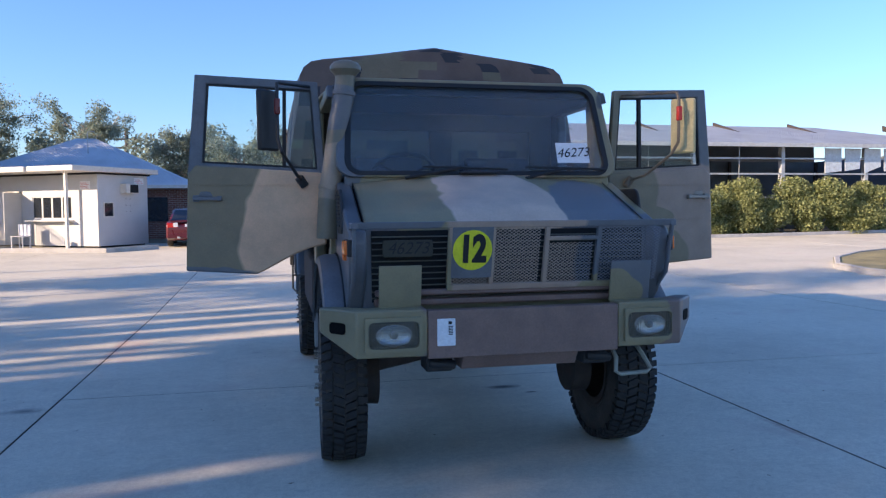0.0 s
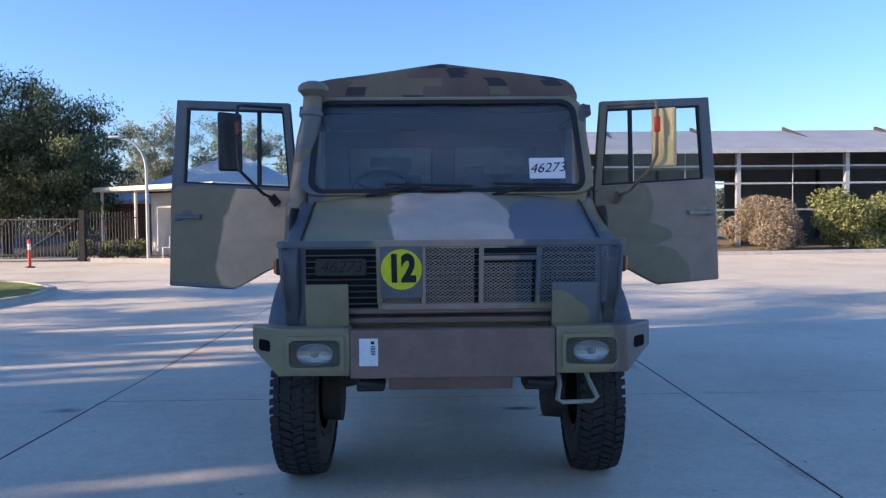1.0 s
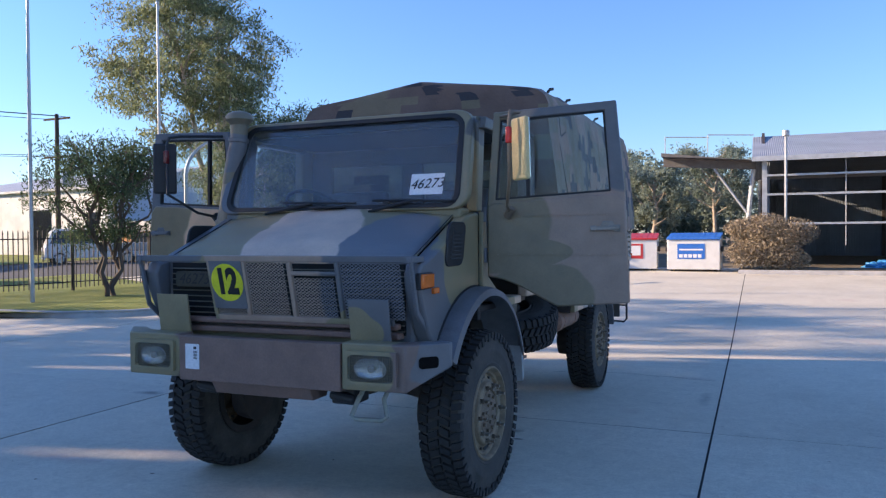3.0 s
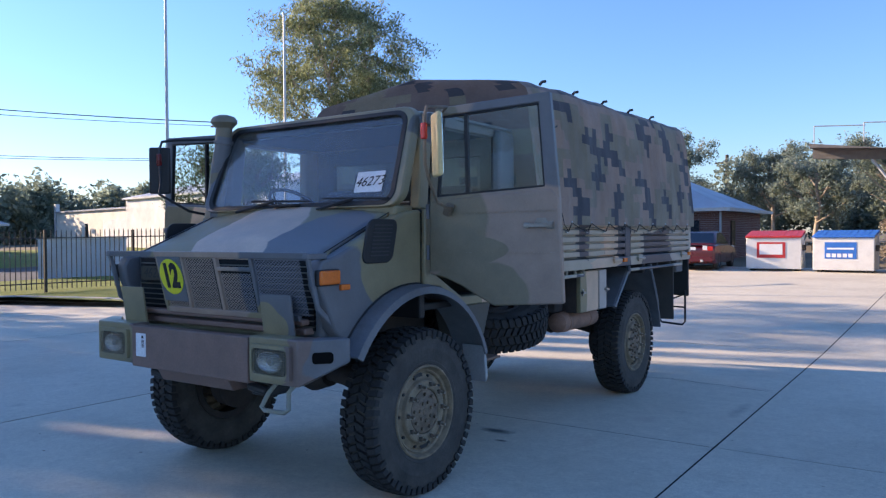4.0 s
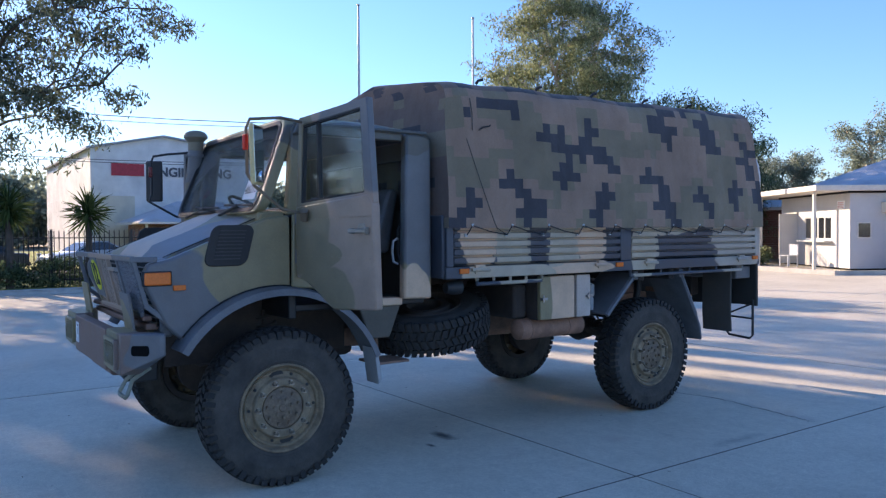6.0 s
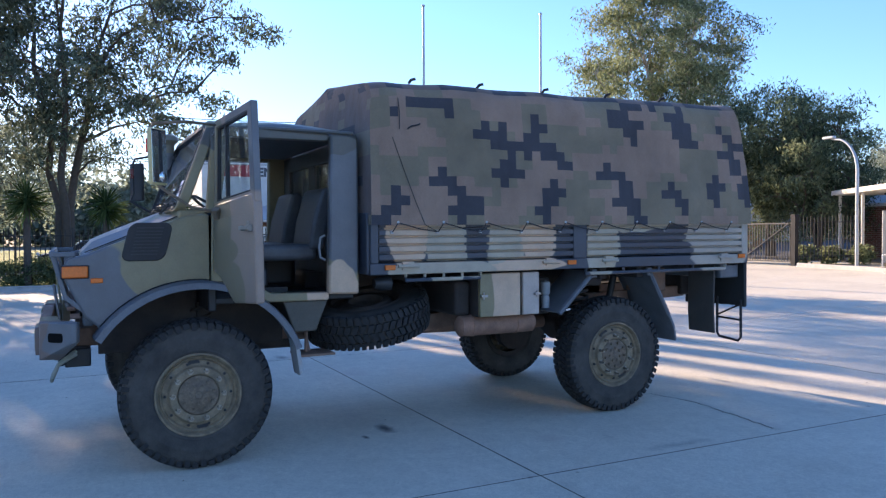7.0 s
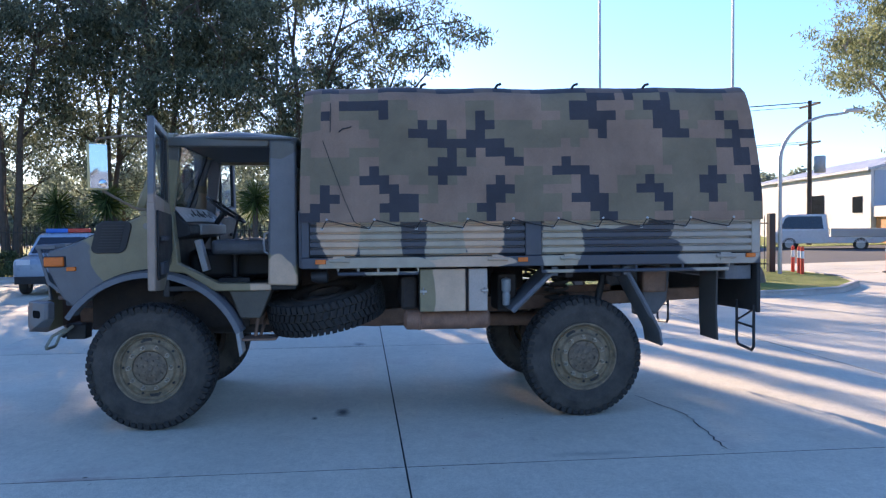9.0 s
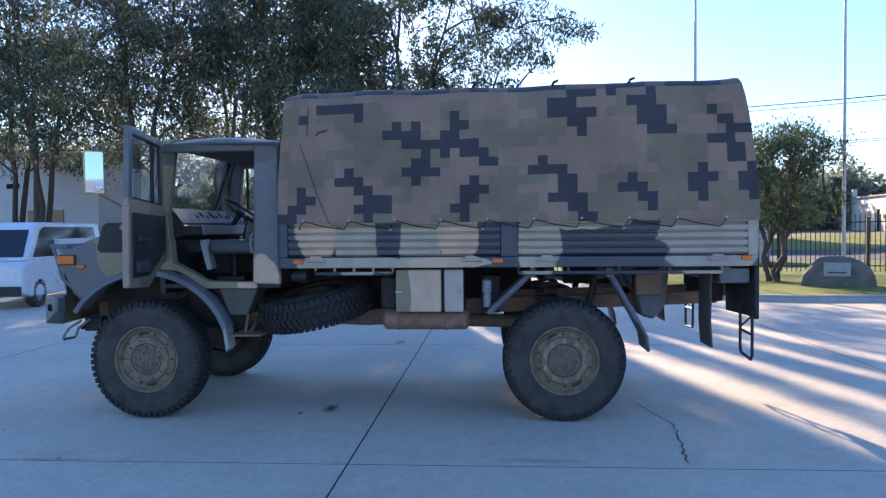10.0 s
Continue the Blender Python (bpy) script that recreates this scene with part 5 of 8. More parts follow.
    bump(n, l, f3, 0.25, 0.01, b)
    return m


def grass_mat():
    m, n, l, b = nodes_of("mown_grass")
    f1, f2 = noise_node(n, l, 0.8, 5), noise_node(n, l, 40, 4)
    c = ramp(n, l, f1, ((0.3, (0.16, 0.21, 0.035)), (0.6, (0.25, 0.28, 0.06)), (0.8, (0.32, 0.3, 0.11))))
    c = mixc(n, l, 0.6, c, ramp(n, l, f2, ((0.3, (0.45, 0.45, 0.4)), (0.65, (1.1, 1.1, 1.0)))), "MULTIPLY")
    l.new(c, b.inputs["Base Color"])
    b.inputs["Roughness"].default_value = 0.9
    bump(n, l, f2, 0.9, 0.05, b)
    return m


def corrugated(name, col, scale=12.0, axis="X", rough=0.45, metal=0.3):
    m, n, l, b = nodes_of(name)
    w = n.new("ShaderNodeTexWave")
    w.bands_direction, w.wave_profile = axis, "SIN"
    w.inputs["Scale"].default_value, w.inputs["Distortion"].default_value = scale, 0.0
    l.new(n.new("ShaderNodeTexCoord").outputs["Object"], w.inputs["Vector"])
    f1 = noise_node(n, l, 0.7, 6)
    l.new(ramp(n, l, f1, ((0.3, tuple(v * 0.82 for v in col)), (0.7, tuple(min(1, v * 1.12) for v in col)))), b.inputs["Base Color"])
    b.inputs["Roughness"].default_value, b.inputs["Metallic"].default_value = rough, metal
    bump(n, l, w.outputs["Fac"], 0.6, 0.03, b)
    return m


def leaf_mat(name, dark, light, trans=0.35):
    m, n, l, b = nodes_of(name)
    rnd = n.new("ShaderNodeNewGeometry").outputs["Random Per Island"]
    c = ramp(n, l, rnd, ((0.0, dark), (0.75, light), (1.0, tuple(v * 1.35 for v in light))))
    out = n["Material Output"]
    d, t, mx = n.new("ShaderNodeBsdfDiffuse"), n.new("ShaderNodeBsdfTranslucent"), n.new("ShaderNodeMixShader")
    l.new(c, d.inputs[0]), l.new(c, t.inputs[0])
    mx.inputs[0].default_value = trans
    l.new(d.outputs[0], mx.inputs[1]), l.new(t.outputs[0], mx.inputs[2])
    l.new(mx.outputs[0], out.inputs[0])
    return m


concrete, grass = concrete_mat(), grass_mat()
kerb_mat = plain("kerb_concrete", (0.45, 0.43, 0.4), 0.8, var=0.2, scale=3)
asphalt = plain("road_asphalt", (0.075, 0.075, 0.078), 0.85, var=0.2, scale=1.0, fine=60)
earth = plain("dry_earth", (0.2, 0.16, 0.1), 0.95, var=0.3, scale=0.2, fine=10)
joint_fill = plain("joint_filler", (0.022, 0.022, 0.024), 0.95, spec=0.2)
white_wall = plain("white_cladding", (0.56, 0.56, 0.55), 0.6, var=0.06, scale=1.5)
cream = plain("cream_trim", (0.7, 0.66, 0.58), 0.6, var=0.08)
window_dark = plain("dark_window_glass", (0.02, 0.024, 0.03), 0.08, var=0.1, bumps=0, spec=0.8)
roof_blue = corrugated("blue_grey_roof_sheets", (0.5, 0.53, 0.57), 5.0, rough=0.55, metal=0.0)
roof_pale = corrugated("pale_roof_sheets", (0.55, 0.56, 0.57), 12.0)
roof_grey = corrugated("grey_roof_sheets", (0.3, 0.325, 0.36), 4.1, rough=0.6, metal=0.0)
shed_wall = corrugated("grey_shed_sheets", (0.15, 0.175, 0.2), 4.1, rough=0.6)
clad_pale = corrugated("pale_warehouse_cladding", (0.72, 0.72, 0.7), 8.0, rough=0.6, metal=0.0)
clad_cream = corrugated("cream_warehouse_cladding", (0.7, 0.66, 0.55), 8.0, "Y", rough=0.6, metal=0.0)
fence_black = plain("black_fence_paint", (0.015, 0.015, 0.016), 0.5)
frame_steel = plain("pale_frame_steel", (0.5, 0.52, 0.53), 0.5, 0.3, var=0.15)
plastic_red = plain("orange_red_plastic", (0.75, 0.07, 0.03), 0.5, var=0.1)
blue_lid = plain("blue_plastic_lid", (0.03, 0.16, 0.55), 0.45, var=0.1)
stone_mat = plain("memorial_stone", (0.17, 0.15, 0.125), 0.9, var=0.35, scale=4, fine=40, bumps=0.8)
bark_pale = plain("pale_gum_bark", (0.42, 0.35, 0.27), 0.85, var=0.3, scale=3)
bark_dark = plain("dark_bark", (0.09, 0.07, 0.055), 0.9, var=0.3, scale=6)
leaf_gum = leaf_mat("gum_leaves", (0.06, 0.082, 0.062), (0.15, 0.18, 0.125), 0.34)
# gum leaf again in paler tones, with sunlight put into the colour
leaf_sun = leaf_mat("sunlit_gum_leaves", (0.125, 0.155, 0.088), (0.275, 0.305, 0.165), 0.5)
leaf_dark = leaf_mat("dark_leaves", (0.045, 0.07, 0.042), (0.11, 0.15, 0.08))
leaf_mid = leaf_mat("mid_green_leaves", (0.06, 0.085, 0.056), (0.15, 0.185, 0.105), 0.4)
leaf_hedge = leaf_mat("hedge_leaves", (0.15, 0.18, 0.075), (0.34, 0.36, 0.16), 0.4)
leaf_dry = leaf_mat("dry_twigs", (0.2, 0.16, 0.11), (0.42, 0.35, 0.25), 0.2)
# distance haze is put into these two: pale tones, high translucency
leaf_far = leaf_mat("haze_pale_far_leaves", (0.17, 0.21, 0.17), (0.3, 0.35, 0.28), 0.55)
leaf_ridge = leaf_mat("haze_pale_ridge_leaves", (0.15, 0.19, 0.15), (0.27, 0.32, 0.25), 0.55)
leaf_blade = leaf_mat("blade_leaves", (0.03, 0.05, 0.02), (0.1, 0.14, 0.05))

# ---- ground ----
bm = bmesh.new()
xs, ys = (-900, -19, 38, 900), (-900, -21.2, 13.05, 60, 900)
g = [[bm.verts.new((x, y, gz(min(y, 60)) - 0.03)) for x in xs] for y in ys]
for a, b in zip(g, g[1:]):
    for i in range(3):
        bm.faces.new((a[i], a[i + 1], b[i + 1], b[i]))
ground = tagged(part("ground", bm, earth, smooth=False), "dry earth ground under the yard, out to the horizon", "ground", kind="structure")
bm = bmesh.new()
xa, xb, ya, yb = -20, 38.5, -21.3, 33
q = [[bm.verts.new((x, y, gz(y) - 0.0012)) for x in (xa, xb)] for y in (ya, 13.05, yb)]
for a, b in zip(q, q[1:]):
    bm.faces.new((a[0], a[1], b[1], b[0]))
yard = tagged(part("pavement", bm, joint_fill, smooth=False), "concrete yard of large square slabs with dark joints", "pavement", kind="structure")


def bush(rng, cx, cy, z0, rx, ry, h, n, size, slim=0.55):
    """Leaf quads scattered through an uneven mound."""
    nl = 16
    ang = rng.uniform(0, 2 * math.pi, nl)
    out = np.sqrt(rng.random(nl))
    zz = rng.random(nl)
    L = np.stack([cx + np.cos(ang) * out * rx * 0.72 * (1 - 0.45 * zz), cy + np.sin(ang) * out * ry * 0.72 * (1 - 0.45 * zz), z0 + h * (0.12 + 0.72 * zz), 0.26 + 0.2 * rng.random(nl)], 1)
    k = rng.integers(0, nl, n)
    d = rng.normal(size=(n, 3))
    d /= np.linalg.norm(d, axis=1)[:, None]
    rad = 0.35 + 0.75 * rng.random(n) ** 0.6
    c = L[k, :3] + d * (rad * L[k, 3])[:, None] * np.array([rx, ry, h * 0.55])
    c[:, 2] = np.maximum(c[:, 2], z0 + 0.02)
    return leaf_quads(rng, c, size, slim, 0.2)


def leaf_quads(rng, c, size, aspect, droop):
    n = len(c)
    a = rng.normal(size=(n, 3))
    a[:, 2] = a[:, 2] * 0.8 - droop * 2
    a /= np.linalg.norm(a, axis=1)[:, None]
    b = np.cross(a, rng.normal(size=(n, 3)))
    b /= np.linalg.norm(b, axis=1)[:, None] + 1e-9
    s = size * rng.uniform(0.6, 1.4, n)[:, None]
    v = np.stack([c - b * s * aspect * 0.5, c + a * s * 0.5 - b * s * 0.08, c + b * s * aspect * 0.5 + a * s * 0.1, c - a * s * 0.5 + b * s * 0.08], axis=1).reshape(-1, 3)
    f = np.arange(4 * n).reshape(-1, 4)
    return v, f


def mesh_from(chunks, mats):
    """chunks: (verts, faces) arrays; one mesh."""
    vs, fs, off = [], [], 0
    for v, f in chunks:
        vs.append(v), fs.append(f + off)
        off += len(v)
    v, f = np.concatenate(vs), np.concatenate(fs)
    me = bpy.data.meshes.new("leaves")
    me.vertices.add(len(v)), me.vertices.foreach_set("co", v.astype(np.float32).ravel())
    me.loops.add(f.size), me.loops.foreach_set("vertex_index", f.astype(np.int32).ravel())
    me.polygons.add(len(f))
    me.polygons.foreach_set("loop_start", np.arange(0, f.size, 4, dtype=np.int32))
    me.update(calc_edges=True)
    me.materials.append(mats)
    return me


def tree(name, x, y, z0, h, trunk_h, spread, seed, leaves, size, bark, leaf, label, lean=(0, 0), limbs=9, droop=0.35, r0=0.22, low=0.5, clump=0.17, cloud=0.85, aspect=0.3, stems=1):
    """A trunk with forking limbs and leaf clumps hung round the twig ends; low: where along the trunk the limbs begin."""
    rng, rnd = np.random.default_rng(seed), random.Random(seed)
    root = empty(name, (x, y, z0), label, "tree")
    bm = bmesh.new()
    tips = []
    for st in range(stems):
        o = st - (stems - 1) / 2
        base = Vector((x + o * 0.5, y + rnd.uniform(-0.3, 0.3) * (stems > 1), z0 - 0.1))
        th = trunk_h + (h - trunk_h) * 0.55
        top = Vector((x + lean[0] * th + o * 1.8, y + lean[1] * th + rnd.uniform(-1.2, 1.2) * (stems > 1), z0 + th))
        path = [base.lerp(top, f) + Vector((rnd.uniform(-0.22, 0.22), rnd.uniform(-0.22, 0.22), 0)) * (0 < f < 1) for f in (0, 0.2, 0.4, 0.6, 0.8, 1.0)]
        tube(bm, path, r0, 10, r0 * 0.35)
        for i in range(limbs):
            a = 2.4 * i + rnd.uniform(-0.5, 0.5)
            f = low + (1 - low) * (i + rnd.random()) / limbs
            p0 = base.lerp(top, f)
            reach = spread * rnd.uniform(0.55, 1.0) * (1.15 - 0.45 * f)
            rise = min(z0 + h - p0.z, reach * rnd.uniform(0.5, 1.2))
            p2 = p0 + Vector((math.cos(a) * reach, math.sin(a) * reach, rise))
            p1 = p0.lerp(p2, 0.5) + Vector((0, 0, -rise * 0.12))
            tube(bm, [p0, p0.lerp(p1, 0.5), p1, p1.lerp(p2, 0.5), p2], r0 * 0.36, 6, 0.025, False)
            for b in range(6):
                g = rnd.uniform(0.3, 1.0)
                q0 = p0.lerp(p1, g * 2) if g < 0.5 else p1.lerp(p2, g * 2 - 1)
                ang = a + rnd.uniform(-1.5, 1.5)
                ln = spread * rnd.uniform(0.18, 0.5)
                q1 = q0 + Vector((math.cos(ang) * ln, math.sin(ang) * ln, ln * rnd.uniform(-0.35, 0.8)))
                tube(bm, [q0, q0.lerp(q1, 0.5) + Vector((0, 0, 0.08)), q1], 0.04, 5, 0.01, False)
                tips += [q1, q0.lerp(q1, 0.7)]
            tips.append(p2)
    part("trunk", bm, bark, root)
    T = np.array([tuple(t) for t in tips])
    k = rng.integers(0, len(T), leaves)
    rad = spread * clump * (0.5 + 0.9 * rng.random(len(T)))[k]
    d = rng.normal(size=(leaves, 3)) * np.array([1, 1, cloud])
    d /= np.linalg.norm(d, axis=1)[:, None] + 1e-9
    c = T[k] + d * (rad * rng.random(leaves) ** 0.75)[:, None]
    c[:, 2] -= droop * rad * rng.random(leaves) * 1.5
    link("crown", mesh_from([leaf_quads(rng, c, size, aspect, droop)], leaf), root)
    return root


def bush_thing(name, spots, n, size, leaf, seed, label, category="bush", group="", slim=0.55):
    rng = np.random.default_rng(seed)
    ob = new(name, mesh_from([bush(rng, *s, n, size, slim) for s in spots], leaf))
    return tagged(ob, label, category, group)


# gaps in the gums' crowns that let the low sun through: offset across the sun's line, height at the fence, half width, half height
GAPS = ((10.72, 9.95, 0.36, 1.8), (11.75, 9.7, 0.24, 1.6), (12.7, 9.5, 0.17, 1.4), (9.6, 8.75, 0.2, 0.6), (9.05, 8.3, 0.13, 0.7), (10.15, 8.5, 0.14, 1.0), (5.18, 9.4, 0.115, 0.42), (13.6, 8.6, 0.22, 1.3))


def clear_of_gaps(pts, rng):
    u = pts[:, 1] + pts[:, 0] * sun_dir.y / -sun_dir.x
    z = pts[:, 2] + (pts[:, 0] + 25.5) * sun_dir.z / -sun_dir.x
    keep = np.ones(len(pts), bool)
    for gu, gh, wu, wh in GAPS:
        keep &= ((u - gu) / wu) ** 2 + ((z - gh) / wh) ** 2 > rng.uniform(0.6, 1.0, len(pts))
    return pts[keep]


def gum(x, y, z0, h, base, spread, seed, clumps, per, size, bark, leaf, label, stems=3, r0=0.2, clump=1.0, out=0.0, lean=(0.0, 0.0), boughs=(), kind="gum_tree", tips=None, share=0.0):
    """A forking gum: stems that part low down and sway, boughs to each clump of hanging leaves, sky between the clumps.
    base: height of the lowest clumps; out: share of clumps kept to the crown's outside; boughs: far-reaching clumps (dx, dy, z, radius)."""
    rng, rnd = np.random.default_rng(seed), random.Random(seed)
    root = empty(kind, (x, y, z0), label, "tree")
    bm = bmesh.new()
    mid, hz = z0 + (base + h) / 2, (h - base) / 2
    spine = []
    for st in range(stems):
        a = 2 * math.pi * st / stems + rnd.uniform(-0.5, 0.5)
        far = spread * rnd.uniform(0.25, 0.5) * (stems > 1)
        top = Vector((x + lean[0] * h + math.cos(a) * far, y + lean[1] * h + math.sin(a) * far, z0 + h * rnd.uniform(0.78, 0.9)))
        foot = Vector((x + 0.12 * math.cos(a), y + 0.12 * math.sin(a), z0 - 0.1))
        path = []
        for k in range(10):
            f = k / 9
            p = foot.lerp(top, f)
            bow = math.sin(f * math.pi) * 0.5
            path.append(p + Vector((-math.cos(a) * bow * far * 0.3 + rnd.uniform(-0.14, 0.14) * (k > 0), -math.sin(a) * bow * far * 0.3 + rnd.uniform(-0.14, 0.14) * (k > 0), 0)))
        tube(bm, path, r0 * rnd.uniform(0.8, 1.0), 9, 0.04)
        spine += path[3:]
    spots = []
    for k in range(clumps):
        d = rng.normal(size=3)
        d /= np.linalg.norm(d)
        f = rng.random() ** 0.45 if rng.random() > out else rng.uniform(0.72, 1.0)
        spots.append((Vector((x + lean[0] * h + d[0] * f * spread, y + lean[1] * h + d[1] * f * spread, mid + d[2] * f * hz)), clump * rng.uniform(0.6, 1.25)))
    spots += [(Vector((x + dx, y + dy, z0 + z)), r) for dx, dy, z, r in boughs]
    cs = []
    for c, r in spots:
        near = min(spine, key=lambda p: (p - c).length + 2.2 * max(0.0, p.z - c.z + 0.6))
        sag = (c - near).length * 0.12
        m1 = near.lerp(c, 0.35) + Vector((rnd.uniform(-0.2, 0.2), rnd.uniform(-0.2, 0.2), sag))
        m2 = near.lerp(c, 0.7) + Vector((rnd.uniform(-0.2, 0.2), rnd.uniform(-0.2, 0.2), sag))
        tube(bm, [near, m1, m2, c], 0.025 + 0.014 * (c - near).length, 5, 0.01, False)
        spine.append(m2)
        # several sprays make a clump; leaves hang from each
        ns = 7
        sp = rng.normal(size=(ns, 3)) * np.array([0.5, 0.5, 0.3]) * r
        for q in sp[:4]:
            tube(bm, [c, c + Vector(q) * 0.6 + Vector((0, 0, 0.06)), c + Vector(q)], 0.012, 4, 0.005, False)
        n = int(per * (r / clump) ** 2)
        k = rng.integers(0, ns, n)
        v = rng.normal(size=(n, 3)) * np.array([0.3, 0.3, 0.17]) * r
        v[:, 2] -= rng.random(n) ** 1.5 * 0.4 * r
        leaves = np.array(c)[None] + sp[k] + v
        cs.append(clear_of_gaps(leaves, rng) if leaf is leaf_gum else leaves)
    part("trunk", bm, bark, root)
    # a random share of clumps takes the brighter leaf, as boughs in sun
    lit_clumps = [i for i in range(len(cs)) if tips is not None and rnd.random() < share]
    link("crown", mesh_from([leaf_quads(rng, np.concatenate([c for i, c in enumerate(cs) if i not in lit_clumps]), size, 0.3, 0.55)], leaf), root)
    if lit_clumps:
        tagged(link("young_foliage", mesh_from([leaf_quads(rng, np.concatenate([cs[i] for i in lit_clumps]), size, 0.3, 0.55)], tips), root), "clumps in brighter yellow-green leaves, coloured as sunlit")
    return root


# big gums between the yard and the low sun
BACKLIT = "tall dark gum tree against the low sun behind the fence"
# the last three boughs are added to keep sun off the canvas front
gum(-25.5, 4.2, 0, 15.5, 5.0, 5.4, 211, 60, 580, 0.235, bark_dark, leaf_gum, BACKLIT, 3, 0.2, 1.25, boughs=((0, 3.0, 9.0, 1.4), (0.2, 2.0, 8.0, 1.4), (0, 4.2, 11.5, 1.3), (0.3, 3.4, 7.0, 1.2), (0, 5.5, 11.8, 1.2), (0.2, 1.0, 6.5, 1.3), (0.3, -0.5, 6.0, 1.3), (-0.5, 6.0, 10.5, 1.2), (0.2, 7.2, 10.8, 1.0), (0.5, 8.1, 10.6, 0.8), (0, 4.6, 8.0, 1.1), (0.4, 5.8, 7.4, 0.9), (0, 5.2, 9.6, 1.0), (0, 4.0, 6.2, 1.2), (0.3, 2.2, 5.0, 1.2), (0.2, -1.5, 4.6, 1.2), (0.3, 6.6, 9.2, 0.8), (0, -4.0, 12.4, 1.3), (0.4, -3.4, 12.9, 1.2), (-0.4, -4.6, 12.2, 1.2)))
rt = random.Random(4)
# its last three clumps, too, are added only to shade the canvas
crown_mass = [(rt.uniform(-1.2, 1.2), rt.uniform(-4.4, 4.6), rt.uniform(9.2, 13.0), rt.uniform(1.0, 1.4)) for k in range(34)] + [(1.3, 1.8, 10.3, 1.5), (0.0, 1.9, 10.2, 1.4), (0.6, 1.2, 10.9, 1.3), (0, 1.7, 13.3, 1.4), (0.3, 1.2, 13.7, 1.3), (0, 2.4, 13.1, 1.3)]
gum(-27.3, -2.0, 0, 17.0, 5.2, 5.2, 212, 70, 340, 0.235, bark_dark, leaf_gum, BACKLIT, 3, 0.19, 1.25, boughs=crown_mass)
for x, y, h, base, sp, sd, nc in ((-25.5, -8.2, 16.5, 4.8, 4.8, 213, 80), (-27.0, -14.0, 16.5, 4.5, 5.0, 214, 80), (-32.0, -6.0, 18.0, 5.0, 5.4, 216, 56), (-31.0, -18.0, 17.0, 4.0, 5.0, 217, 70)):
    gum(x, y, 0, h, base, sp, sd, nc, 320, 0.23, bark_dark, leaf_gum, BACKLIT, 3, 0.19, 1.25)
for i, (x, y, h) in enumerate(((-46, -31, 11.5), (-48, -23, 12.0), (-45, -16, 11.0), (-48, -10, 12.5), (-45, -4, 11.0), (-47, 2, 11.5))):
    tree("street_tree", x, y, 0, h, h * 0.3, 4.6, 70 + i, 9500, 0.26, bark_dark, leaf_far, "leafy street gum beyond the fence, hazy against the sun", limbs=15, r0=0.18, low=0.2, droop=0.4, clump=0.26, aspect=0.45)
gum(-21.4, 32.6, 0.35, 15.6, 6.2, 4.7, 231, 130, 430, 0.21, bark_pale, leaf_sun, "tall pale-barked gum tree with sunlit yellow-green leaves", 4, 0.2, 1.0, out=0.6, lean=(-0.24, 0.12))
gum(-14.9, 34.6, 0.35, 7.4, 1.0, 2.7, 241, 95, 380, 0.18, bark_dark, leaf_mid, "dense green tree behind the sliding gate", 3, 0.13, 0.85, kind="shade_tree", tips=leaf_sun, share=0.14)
gum(-18.2, 35.6, 0.35, 8.6, 1.2, 3.2, 242, 130, 380, 0.18, bark_dark, leaf_mid, "bushy green tree behind the gate, some boughs coloured as sunlit", 3, 0.15, 0.95, kind="shade_tree", tips=leaf_sun, share=0.3)
gum(-12.1, 16.1, 0.13, 4.4, 1.35, 1.75, 244, 62, 330, 0.1, bark_dark, leaf_dark, "small round dark green tree with forking stems on the front lawn", 4, 0.07, 0.52, kind="lawn_tree")
# added tree that fills in the tall gum's low sunlit boughs
gum(-20.2, 32.4, 0.35, 7.8, 1.3, 2.3, 243, 60, 240, 0.18, bark_pale, leaf_sun, "low hanging yellow-green boughs of the tall gum, added as a second tree, coloured as sunlit", 2, 0.1, 0.75, out=0.7, kind="shade_tree")


# ---- buildings ----
def hip_roof(bm, x0, x1, y0, y1, z, zr, inset, over=0.5, thick=0.1):
    x0, x1, y0, y1 = x0 - over, x1 + over, y0 - over, y1 + over
    ym = (y0 + y1) / 2
    lo = [bm.verts.new(p) for p in ((x0, y0, z), (x1, y0, z), (x1, y1, z), (x0, y1, z))]
    up = [bm.verts.new(p) for p in ((x0, y0, z + thick), (x1, y0, z + thick), (x1, y1, z + thick), (x0, y1, z + thick))]
    r = [bm.verts.new((x0 + inset, ym, zr)), bm.verts.new((x1 - inset, ym, zr))]
    bm.faces.new(lo[::-1])
    for i in range(4):
        bm.faces.new((lo[i], lo[(i + 1) % 4], up[(i + 1) % 4], up[i]))
    bm.faces.new((up[0], up[1], r[1], r[0])), bm.faces.new((up[2], up[3], r[0], r[1]))
    bm.faces.new((up[1], up[2], r[1])), bm.faces.new((up[3], up[0], r[0]))


